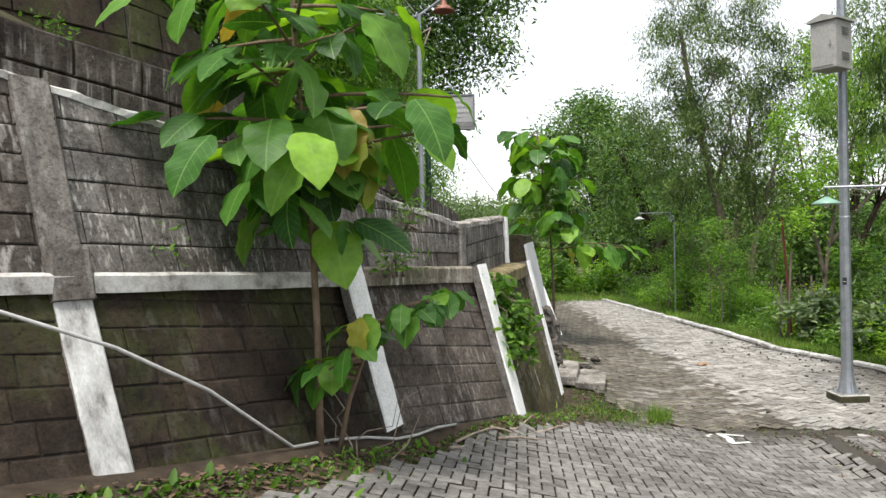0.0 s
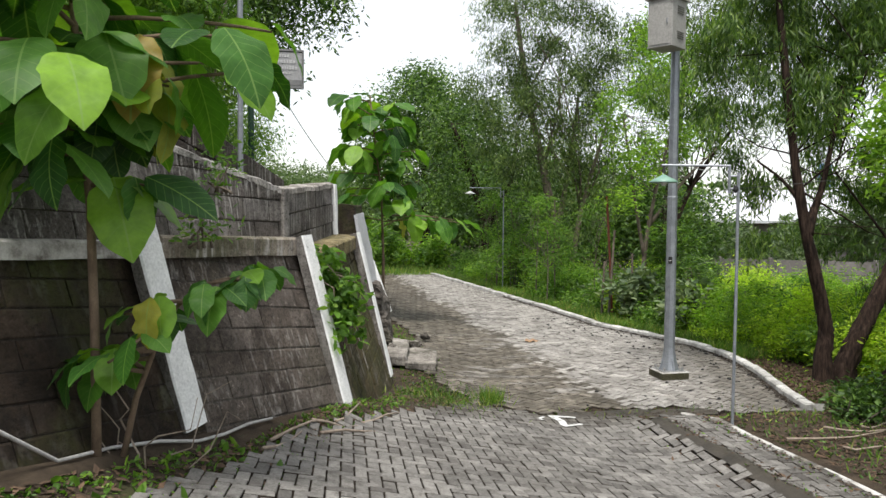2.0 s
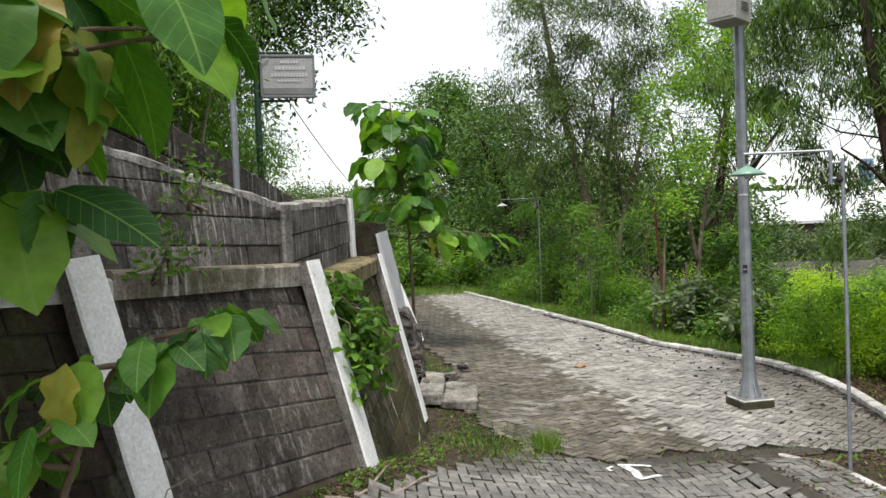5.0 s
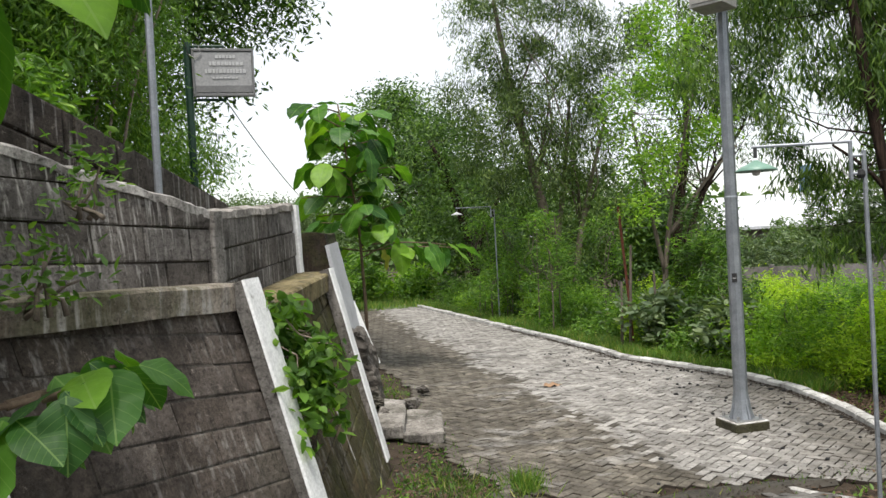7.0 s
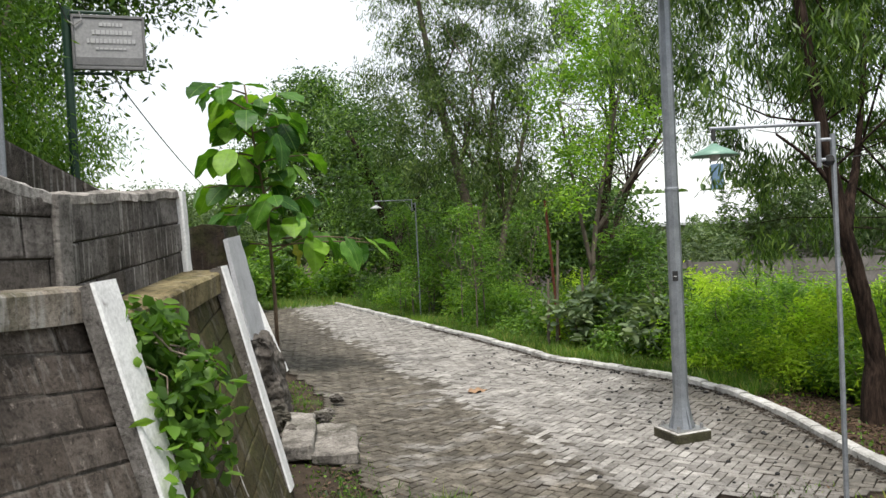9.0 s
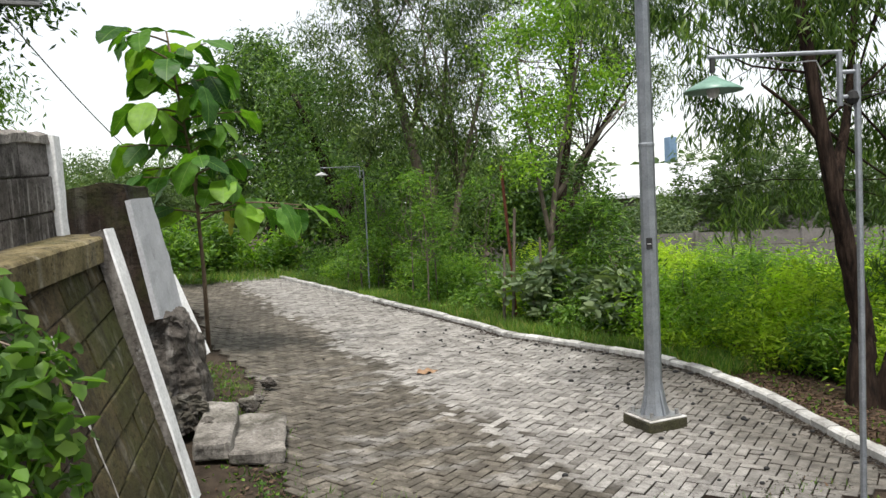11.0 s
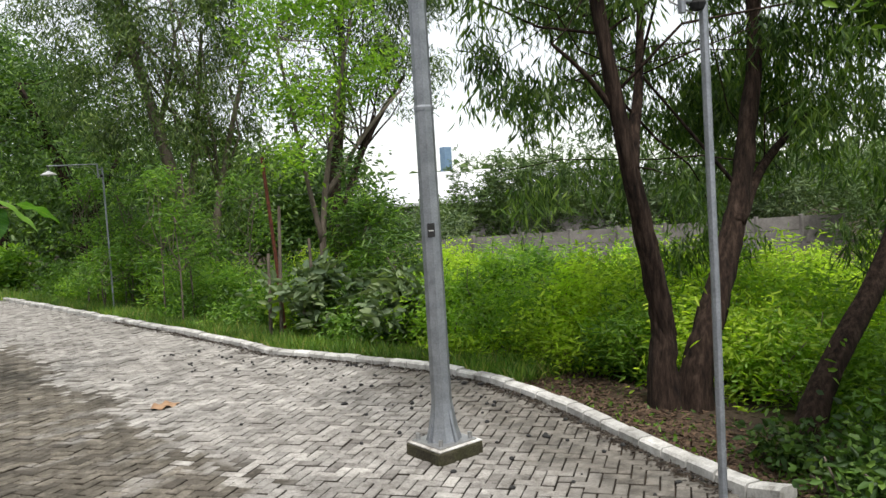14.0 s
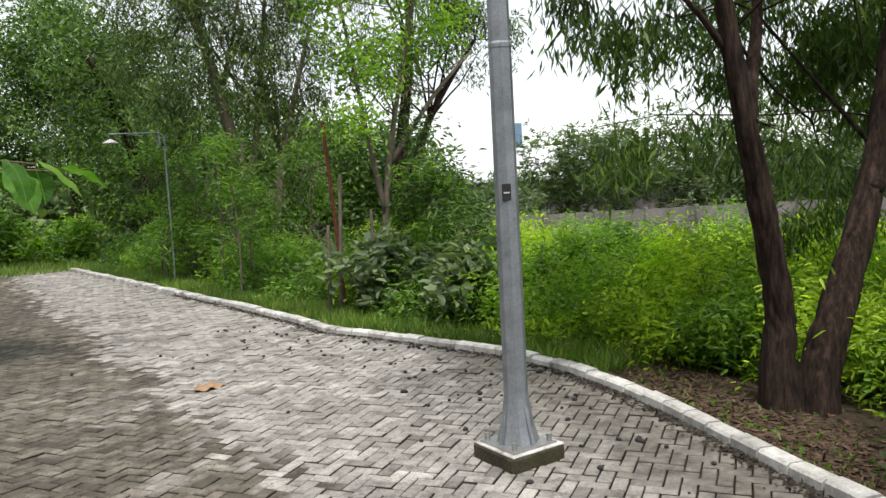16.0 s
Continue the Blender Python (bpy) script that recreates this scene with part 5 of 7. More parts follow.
# hilltop trees above the wall
tree("hill_tree", (-2.8, 13.0, 3.0),
     [([(-2.8, 13.0, 2.0), (-2.6, 13.0, 5.0), (-1.8, 13.0, 7.4)], 0.25, 0.08), ([(-2.6, 13.0, 4.6), (-1.2, 13.1, 6.6), (0.2, 13.2, 7.6)], 0.12, 0.04)],
     [(-2.2, 13.0, 7.8, 2.2, 1.8, 1.6), (-0.5, 13.1, 7.2, 1.4, 1.2, 1.0), (0.3, 13.2, 6.4, 0.7, 0.7, 0.6), (-1.6, 12.6, 5.6, 1.2, 1.2, 0.9), (-3.8, 12.6, 6.2, 1.8, 1.6, 1.6), (-0.5, 13.0, 8.6, 1.2, 1.2, 0.9), (-3.0, 12.4, 9.4, 2.4, 2.0, 1.2), (0.1, 13.0, 5.6, 0.8, 0.8, 0.7), (-0.7, 13.0, 4.6, 0.8, 0.8, 0.8), (0.75, 13.1, 6.9, 0.7, 0.7, 0.6)],
     5200, 15, (0.12, 0.042), M_DARKTREE, M_BARK, "large dark tree overhanging the hill", droop=0.6, spread=0.17, branches=24, seed=11)
tree("hill_tree", (-4.6, 9.0, 4.5),
     [([(-4.6, 9.0, 3.0), (-4.4, 9.0, 6.0), (-3.8, 8.6, 8.5)], 0.22, 0.07)],
     [(-3.8, 8.6, 7.0, 2.2, 1.8, 1.6), (-5.2, 8.0, 6.4, 1.8, 1.6, 1.6), (-3.2, 8.2, 5.2, 1.2, 1.2, 0.9), (-6.4, 6.6, 7.0, 2.0, 1.8, 1.6)],
     2600, 15, (0.13, 0.045), M_DARKTREE, M_BARK, "dark leafy tree on the hill behind the walls", droop=0.6, spread=0.22, branches=16, seed=12)
tree("bamboo_clump", (-1.6, 9.0, 2.4),
     [([(-1.7 + 0.12 * k, 9.0 + 0.1 * (k % 3), 2.2), (-1.6 + 0.16 * k, 9.0, 3.6), (-1.3 + 0.22 * k, 9.0, 5.0)], 0.02, 0.008) for k in range(5)],
     [(-1.3, 9.0, 4.6, 0.7, 0.7, 0.8), (-1.35, 9.4, 3.6, 0.45, 0.5, 0.7), (-1.7, 8.6, 3.7, 0.7, 0.6, 0.7), (-2.3, 8.2, 4.6, 0.8, 0.7, 0.9), (-1.35, 9.8, 3.0, 0.45, 0.5, 0.6), (-1.0, 11.4, 3.2, 0.7, 0.5, 0.8), (-0.85, 10.8, 2.9, 0.4, 0.4, 0.5), (-1.9, 8.9, 5.2, 0.9, 0.8, 0.9), (-1.3, 11.2, 4.6, 0.6, 0.6, 0.7)],
     3800, 16, (0.095, 0.02), M_SHRUB, M_TWIG, "clump of fine-leaved bamboo behind the terrace wall", "bamboo", droop=0.9, spread=0.14, branches=12, seed=13)

# undergrowth beyond the kerb
rs = np.random.RandomState(77)
under = []
for k in range(84):
    y = rs.uniform(6.8, 23.0)
    x = kerb_x(y) + 0.95 + abs(rs.normal(0, 1.2)) + (0.5 if y < 9 else 0)
    hh = rs.uniform(0.3, 1.1) * (1.0 if x - kerb_x(y) > 1.2 else 0.6)
    if 10.2 < y < 13.4 and x < 6.7:
        continue
    under.append((x, y, rs.uniform(0.45, 0.8), hh, k))
kinds = [(M_SHRUB, (0.07, 0.028), "mixed green undergrowth bush beyond the kerb"), (M_BRIGHT, (0.075, 0.026), "bright green leafy weed bush"), (M_SHRUB, (0.13, 0.02), "narrow-leaved green shrub beyond the kerb"), (M_DARKTREE, (0.085, 0.04), "dark green shady shrub"), (M_YELLOWGREEN, (0.085, 0.022), "yellow-green leafy scrub beyond the kerb")]
for x, y, r, h, k in under:
    m, lf, lb = kinds[(0, 1, 0, 2, 3, 0)[k % 6]] if y > 10.8 else kinds[(1, 4, 2, 4, 1, 4)[k % 6]]
    bush("bush", x, y, r, h, int((130 + 120 * r) * (1.5 if y < 10.8 else 1.3)), lf, m, lb, 100 + k)
for k in range(30):
    x, y = rs.uniform(7.8, 14.5), rs.uniform(6.5, 17.0)
    bush("bush", x, y, rs.uniform(0.7, 1.2), rs.uniform(0.8, 1.5), 420, (0.1, 0.024), (M_YELLOWGREEN, M_YELLOWGREEN, M_BRIGHT)[k % 3], "sunlit yellow-green scrub in the clearing", 200 + k, group="clearing scrub")
for k in range(16):
    a = radians(24 + 3.0 * k)
    d = rs.uniform(36, 43)
    x, y = 1.9 + d * math.sin(a), 4.0 + d * math.cos(a)
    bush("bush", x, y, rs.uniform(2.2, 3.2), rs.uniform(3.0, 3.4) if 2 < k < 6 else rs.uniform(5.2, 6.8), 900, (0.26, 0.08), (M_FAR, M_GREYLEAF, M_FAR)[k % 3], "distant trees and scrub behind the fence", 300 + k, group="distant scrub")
for k in range(14):
    y = rs.uniform(21.5, 27.0)
    x = rs.uniform(-1.5, 7.5)
    bush("bush", x, y, rs.uniform(0.8, 1.3), rs.uniform(0.8, 1.8), 260, (0.17, 0.06), (M_SHRUB, M_BRIGHT, M_DARKTREE)[k % 3], "dense green bush closing the lane", 400 + k, group="lane end bushes")
for k, (x, y, r, h) in enumerate(((-0.2, 10.6, 0.7, 0.9), (0.2, 14.0, 0.8, 0.7), (0.6, 17.0, 0.9, 0.8), (0.2, 20.0, 1.2, 2.2), (-1.0, 16.5, 1.3, 2.4))):
    bush("bush", x, y, r, h, 260, (0.13, 0.05), (M_BRIGHT, M_SHRUB)[k % 2], "green bush beside the lane below the wall", 450 + k, group="lane side bushes")
for k, (x, y, r, h) in enumerate(((7.1, 7.6, 0.5, 0.8), (6.9, 8.4, 0.5, 0.7), (7.4, 6.9, 0.5, 0.9), (7.0, 5.9, 0.45, 0.6), (7.8, 7.8, 0.7, 1.1), (6.7, 5.2, 0.5, 0.6), (6.0, 4.6, 0.6, 0.8), (6.6, 4.9, 0.6, 0.9), (7.3, 6.2, 0.6, 0.8), (5.7, 3.6, 0.6, 0.9), (7.6, 4.4, 0.8, 1.4), (8.6, 5.6, 0.9, 1.5), (7.0, 9.2, 0.6, 0.9), (7.5, 8.6, 0.6, 1.1), (8.2, 8.4, 0.7, 1.2), (8.4, 7.0, 0.7, 1.3), (6.4, 3.0, 0.8, 1.2))):
    bush("bush", x, y, r, h, 460, (0.062, 0.022), (M_BRIGHT, M_YELLOWGREEN, M_BRIGHT)[k % 3] if y > 5.5 else (M_SHRUB, M_BRIGHT)[k % 2], "leafy green weeds beside the drain", 470 + k, group="drain side weeds")
# dark leaf colour stands in for canopy shade at the kerb end
for k, (x, y, r, h) in enumerate(((5.2, 5.15, 0.22, 0.22), (5.0, 4.8, 0.28, 0.25), (5.5, 5.0, 0.3, 0.35), (5.6, 5.6, 0.22, 0.25))):
    bush("bush", x, y, r, h, 90, (0.06, 0.03), M_DARKTREE, "low weeds round the end of the kerb", 480 + k, group="drain side weeds")
for k, (x, y, r, h) in enumerate(((6.6, 10.8, 0.45, 0.9), (6.9, 11.4, 0.5, 1.25), (6.3, 12.3, 0.5, 1.2))):
    bush("bush", x, y, r, h, 110, (0.17, 0.08), M_GREYLEAF, "grey-green broad-leaved shrub beside the stakes", 490 + k)
rs = np.random.RandomState(91)
for k in range(26):
    y = rs.uniform(8.4, 13.0)
    x = kerb_x(y) + rs.uniform(1.2, 3.4)
    bush("bush", x, y, rs.uniform(0.28, 0.5), rs.uniform(0.7, 1.25), 130, ((0.1, 0.028), (0.075, 0.034), (0.14, 0.022))[k % 3], (M_YELLOWGREEN, M_BRIGHT, M_SHRUB, M_BRIGHT)[k % 4], "upright leafy weed clump in the scrub", 800 + k, droop=0.1, group="weed clumps")
# thin saplings and feathery plants standing in the undergrowth
for k in range(18):
    y = rs.uniform(9.8, 20.0)
    x = kerb_x(y) + rs.uniform(0.4, 2.2)
    if 10.2 < y < 13.4 and x < 6.8:
        x += 1.6
    z0, hh = ground_z(x, y), rs.uniform(0.9, 2.3)
    tree("young_tree", (x, y, z0), [([(x, y, z0 - 0.1), (x + rs.uniform(-0.08, 0.08), y, z0 + hh * 0.5), (x + rs.uniform(-0.15, 0.15), y, z0 + hh)], 0.016, 0.006)],
         [(x, y, z0 + hh, 0.35, 0.35, 0.22), (x + 0.25, y, z0 + hh * 0.7, 0.3, 0.3, 0.18), (x - 0.25, y, z0 + hh * 0.6, 0.3, 0.3, 0.18)],
         60, 14, ((0.07, 0.028), (0.12, 0.022))[k % 2], (M_SHRUB, M_DARKTREE, M_SHRUB)[k % 3], M_BARKGREY, "slender young tree standing in the undergrowth", "sapling", droop=0.2, spread=0.1, shape="broad", branches=9, seed=700 + k, group="saplings")
# hill fringe above the walls
for k, (x, y, z, r) in enumerate(((-3.4, 5.6, 4.6, 0.7), (-5.0, 4.8, 5.6, 0.8), (-2.3, 6.6, 3.6, 0.5), (-2.0, 7.6, 3.1, 0.6), (-6.5, 4.0, 6.2, 0.9), (-2.4, 9.8, 4.2, 1.0), (-3.2, 7.4, 4.6, 0.9))):
    b2 = bush("bush", x, y, r, r * 1.4, 300, (0.13, 0.035), (M_DARKTREE, M_SHRUB)[k % 2], "dark fringe of bushes on the hill", 520 + k, droop=0.5, group="hill bushes")
    b2.location.z = z - 0.2
# small ferns growing out of the wall joints
for k, (x, y, z, r) in enumerate(((-2.0, 2.42, 1.92, 0.1), (-2.35, 2.6, 2.05, 0.09), (-0.62, 3.75, 1.9, 0.12), (-2.9, 3.2, 3.35, 0.16), (-0.5, 4.05, 2.25, 0.12))):
    b2 = bush("wall_fern", x, y, r, r * 2, 26, (0.05, 0.02), M_SHRUB, "small fern rooted in a wall joint", 560 + k, group="wall ferns")
    b2.location.z = z - r


# ---- teak saplings ----
def teak_leaf(L, W, curl, wave, seed, n=9):
    """A broad leaf with a folded midrib, drooping tip and wavy margin, along +x from its stalk."""
    vs, fs = [], []
    for i in range(n + 1):
        s = i / n
        w = W * 0.5 * (1 - (1 - min(s / 0.42, 1.0)) ** 2) ** 0.68 * (1 - max(0.0, (s - 0.42) / 0.58) ** 2.5) if 0 < s < 1 else 0.004
        z = -curl * L * s * s
        x = L * s * (1 - 0.18 * curl * s)
        for j, u in enumerate((-1, -0.55, 0, 0.55, 1)):
            fold = abs(u) * w * 0.32
            wv = wave * w * math.sin(s * 15 + seed + (2.2 if u > 0 else 0)) * abs(u)
            rib = 0.007 * W * math.sin(s * 42) * (abs(u) > 0.3)
            vs.append((x, u * w * (1 + 0.025 * math.sin(s * 23 + seed * 2 + u)), z + fold + wv + rib - 0.25 * w * u * u))
    for i in range(n):
        for j in range(4):
            a = i * 5 + j
            fs.append((a, a + 1, a + 6, a + 5))
    return vs, fs


def mat_teak(name, stops, trans):
    """Large leaf with pale veins."""
    m, n, l, b = mat_new(name, 0.5, 0, 0.35)
    c = n_ramp(n, l, n_random(n, l, False), stops)
    v = n_coord(n, l)
    c = n_mix(n, l, 1.0, c, n_ramp(n, l, n_noise(n, l, 14, 4, v), [(0.3, (0.75, 0.78, 0.7)), (0.7, (1.2, 1.18, 1.1))]), "MULTIPLY")
    tc = n.new("ShaderNodeTexCoord")
    sp = n.new("ShaderNodeSeparateXYZ")
    l.new(tc.outputs["Object"], sp.inputs[0])

    def calc(op, a, bb, clamp=False):
        q = n.new("ShaderNodeMath")
        q.operation, q.use_clamp = op, clamp
        for i, val in enumerate((a, bb)):
            if isinstance(val, (int, float)):
                q.inputs[i].default_value = val
            else:
                l.new(val, q.inputs[i])
        return q.outputs[0]

    ay = calc("ABSOLUTE", sp.outputs[1], 0)
    mid = calc("LESS_THAN", ay, 0.011)
    fr = calc("FRACT", calc("MULTIPLY", calc("SUBTRACT", sp.outputs[0], calc("MULTIPLY", ay, 0.75)), 9.0), 0)
    lat = calc("MULTIPLY", calc("LESS_THAN", fr, 0.08), 0.28)
    c = n_mix(n, l, calc("MAXIMUM", calc("MULTIPLY", mid, 0.6), lat), c, (0.2, 0.33, 0.09))
    l.new(c, b.inputs["Base Color"])
    tr = n.new("ShaderNodeBsdfTranslucent")
    l.new(n_mix(n, l, 1.0, c, (1.9, 1.9, 0.5), "MULTIPLY"), tr.inputs["Color"])
    mx = n.new("ShaderNodeMixShader")
    mx.inputs[0].default_value = trans
    l.new(b.outputs[0], mx.inputs[1])
    l.new(tr.outputs[0], mx.inputs[2])
    l.new(mx.outputs[0], n["Material Output"].inputs["Surface"])
    n_bump(n, l, b, n_noise(n, l, 45, 3, v), 0.3, 0.006)
    return m


M_TEAKLEAF = mat_teak("teak_leaf", [(0, (0.018, 0.066, 0.012)), (0.45, (0.045, 0.135, 0.02)), (0.78, (0.095, 0.225, 0.028)), (1, (0.19, 0.35, 0.035))], 0.38)
M_TEAKYELLOW = mat_teak("teak_leaf_old", [(0, (0.2, 0.25, 0.04)), (0.6, (0.3, 0.3, 0.05)), (1, (0.33, 0.2, 0.05))], 0.35)
M_VEIN = mat_plain("leaf_midrib", [(0.3, (0.2, 0.3, 0.1)), (0.7, (0.3, 0.4, 0.15))], 10, 0.6, 0, 0)
LEAF_MESHES = []
for k in range(6):
    rk = random.Random(30 + k)
    LEAF_MESHES.append(mesh_data("teak_leaf", *teak_leaf(1.0, rk.uniform(0.6, 0.72), rk.uniform(0.1, 0.5), rk.uniform(0.03, 0.12), k * 1.3, 16), M_TEAKLEAF, True))
OLD_MESH = mesh_data("teak_leaf_old", *teak_leaf(1.0, 0.6, 0.4, 0.3, 4.0), M_TEAKYELLOW, True)


def hang_leaf(parent, at, yaw, pitch, roll, size, rk, old=False):
    ob = new("leaf", OLD_MESH if old else LEAF_MESHES[rk.randrange(len(LEAF_MESHES))])
    ob.parent = parent
    ob.matrix_local = Matrix.Translation(at) @ Matrix.Rotation(yaw, 4, "Z") @ Matrix.Rotation(pitch, 4, "Y") @ Matrix.Rotation(roll, 4, "X") @ Matrix.Scale(size, 4)
    return ob


def teak(base, stem, r0, r1, branches, leaf_size, label, seed, pairs=()):
    """Stem points (relative); branches: (height along the stem 0..1, yaw, length, rise, leaves); pairs: (height, yaw) leaf pairs on the stem."""
    rk = random.Random(seed)
    t = thing("teak_sapling", base, label, "tree")
    pts = [Vector(p) for p in stem]
    limb(t, pts, r0, r1, M_TEAKSTEM, 9, "stem")

    def on_stem(s):
        k = s * (len(pts) - 1)
        i = min(int(k), len(pts) - 2)
        return lerp(pts[i], pts[i + 1], k - i)

    for s, yaw, length, rise, count in branches:
        a = on_stem(s)
        d = Vector((math.cos(yaw), math.sin(yaw), 0))
        w = [a + d * length * q + Vector((0, 0, rise * q - 0.12 * length * q * q)) for q in (0, 0.3, 0.6, 0.85, 1.0)]
        limb(t, w, 0.013, 0.006, M_TEAKSTEM, 6, "branch")
        for j in range(count):
            q = 0.25 + 0.75 * (j + 1) / count
            p = lerp(w[0], w[-1], q) + Vector((0, 0, 0.04))
            side = 1 if j % 2 else -1
            yw = yaw + side * rk.uniform(0.5, 1.3) if j < count - 1 else yaw + rk.uniform(-0.3, 0.3)
            hang_leaf(t, p, yw, rk.uniform(0.05, 1.1), rk.uniform(-0.5, 0.5), leaf_size * rk.uniform(0.65, 1.12), rk, rk.random() < 0.025)
    for s, yaw in pairs:
        for q in (0, math.pi):
            hang_leaf(t, on_stem(s), yaw + q + rk.uniform(-0.2, 0.2), rk.uniform(-0.2, 0.6), rk.uniform(-0.3, 0.3), leaf_size * rk.uniform(0.7, 1.05), rk)
    return t


TB = (-1.03, 2.72, ground_z(-1.03, 2.72))
rk = random.Random(8)
br = []
for k in range(44):
    s = 0.44 + 0.54 * k / 43
    yaw = k * 2.4 + rk.uniform(-0.3, 0.3)
    ln = rk.uniform(0.4, 1.12) * (1.0 - 0.3 * max(0, s - 0.6)) * (0.5 if s < 0.55 else 1.0) * (0.5 if s < 0.7 and math.cos(yaw) > 0.2 else 1.0)
    br.append((s, yaw, ln, rk.uniform(0.0, 0.3), rk.choice((3, 3, 4))))
br += [(0.58, -0.1, 0.85, 0.25, 4), (0.66, -0.5, 0.8, 0.1, 4), (0.62, 0.35, 0.7, 0.2, 3)]
teak(TB, [(0, 0, -0.1), (0.0, 0.0, 0.6), (-0.02, 0.02, 1.2), (-0.06, 0.02, 1.8), (-0.1, 0.0, 2.4), (-0.12, 0.0, 3.2)], 0.025, 0.013, br, 0.41,
     "young teak with large drooping leaves against the wall", 5, [(0.45, 0.4), (0.52, 1.9), (0.6, 0.2), (0.68, 1.6), (0.76, 0.6), (0.85, 2.0)])
# low side shoot leaning out over the wall foot
teak((-0.94, 2.8, ground_z(-0.94, 2.8)), [(0, 0, -0.1), (0.08, 0.0, 0.28), (0.18, -0.02, 0.55), (0.28, -0.03, 0.74), (0.42, -0.05, 0.86), (0.58, -0.06, 0.88)], 0.018, 0.007,
     [(0.45, 1.4, 0.2, 0.1, 3), (0.35, 2.7, 0.26, -0.02, 3), (0.4, -2.2, 0.3, 0.0, 3), (0.5, -1.9, 0.34, 0.0, 4), (0.55, 3.4, 0.22, 0.05, 3), (0.65, -2.2, 0.22, 0.03, 3), (0.7, -0.8, 0.25, 0.05, 4), (0.8, -1.5, 0.2, 0.0, 3), (0.85, 0.6, 0.25, 0.05, 4), (0.95, -0.2, 0.22, 0.05, 5), (1.0, 0.9, 0.16, 0.06, 3), (1.0, -1.3, 0.16, 0.0, 3), (0.3, 2.2, 0.3, 0.1, 4), (0.3, 3.3, 0.32, 0.08, 4), (0.38, -2.7, 0.3, 0.02, 4)], 0.23, "low teak side shoot with yellowing leaves", 15)
B2 = (1.66, 12.3, ground_z(1.66, 12.3))
br = []
for k in range(26):
    s = 0.38 + 0.58 * k / 25
    br.append((s, k * 2.4 + 0.5, rk.uniform(0.35, 0.85), rk.uniform(0.0, 0.35), 4))
br += [(0.4, -0.1, 1.4, 0.15, 5), (0.42, -0.5, 1.3, 0.1, 4)]
teak(B2, [(0, 0, -0.1), (0.0, 0, 1.0), (-0.04, 0, 2.2), (-0.16, 0, 3.1), (-0.25, 0, 3.9)], 0.03, 0.012, br, 0.47, "young teak standing at the edge of the lane", 6, [(0.6, 0.3), (0.7, 1.7), (0.8, 0.4), (0.9, 1.8), (1.0, 0.2)])

# leafy vine spilling over the wall between two ribs
vine = thing("vine", (0.3, 5.2, 1.4), "leafy green vine spilling down the wall beside a rib", "vine")
rs = np.random.RandomState(31)
vp = blob_points([(-0.1, 0.1, 0.12, 0.14, 0.25, 0.12), (0.08, 0.0, -0.12, 0.13, 0.22, 0.18), (0.13, -0.05, -0.34, 0.1, 0.16, 0.15), (0.0, -0.15, -0.3, 0.09, 0.13, 0.22)], 170, rs, 0.4)
P, A, N, L, W = spray_leaves(vp, 5, 0.085, 0.05, 0.6, 0.055, rs)
leaf_cloud("foliage", P, A, N + np.array([0.8, -0.4, 0]), L, W, M_SHRUB, "broad", vine)
for k in range(5):
    limb(vine, wander((-0.2, 0.1, 0.2), tuple(vp[k * 9]), 4, 0.06, rs), 0.008, 0.003, M_TWIG, 5, "stem")


# ---- grass, litter ----
def scatter(name, n, place, length, width, material, label, category, seed, up=2.0, shape="blade", lift=0.0, flat=False):
    rs = np.random.RandomState(seed)
    P = []
    while len(P) < n:
        x, y = place(rs)
        P.append((x, y, ground_z(x, y) + lift))
    P = np.array(P)
    A = rs.normal(0, 1, (n, 3))
    A[:, 2] = np.abs(A[:, 2]) * 0.1 if flat else up
    N = rs.normal(0, 1, (n, 3))
    if flat:
        N = N * 0.35 + np.array([0, 0, 1.0])
    ob = leaf_cloud(name, P, A, N, length * rs.uniform(0.4, 1.3, n), width * rs.uniform(0.6, 1.3, n), material, shape)
    return tagged(ob, label, category, kind="stuff")


def verge(rs):
    y = rs.uniform(8.2, 22.5)
    return kerb_x(y) + 0.16 + abs(rs.normal(0, 0.5)), y


def clearing(rs):
    return rs.uniform(8.3, 16.0), rs.uniform(5.5, 20.0)


def lane_end(rs):
    return rs.uniform(0.0, 5.0), rs.uniform(21.5, 25)


def toe_strip(rs):
    i = rs.randint(0, 3)
    s = rs.uniform(0, 1)
    p = lerp(TOE[2], TOE[3], s) if i < 2 else lerp(TOE[1], TOE[2], rs.uniform(0.3, 1))
    n2 = NORM[2]
    p = p + n2 * (0.1 + abs(rs.normal(0, 0.2)))
    return p.x, p.y


def toe_far(rs):
    p = lerp(TOE[3], TOE[5], rs.uniform(0, 1)) + NORM[4] * (0.16 + abs(rs.normal(0, 0.16)))
    return p.x, p.y


def mound(rs):
    return 1.5 + rs.normal(0, 0.22), 6.25 + rs.normal(0, 0.35)


def tuft(rs):
    return 1.95 + rs.normal(0, 0.07), 6.3 + rs.normal(0, 0.09)


def drain_bank(rs):
    y = rs.uniform(2.0, 5.4)
    return 3.84 + rs.uniform(0, 1.7) + 0.05 * (5 - y), y


def under_trees(rs):
    y = rs.uniform(5.2, 8.6)
    return kerb_x(y) + 0.14 + abs(rs.normal(0, 0.4)), y


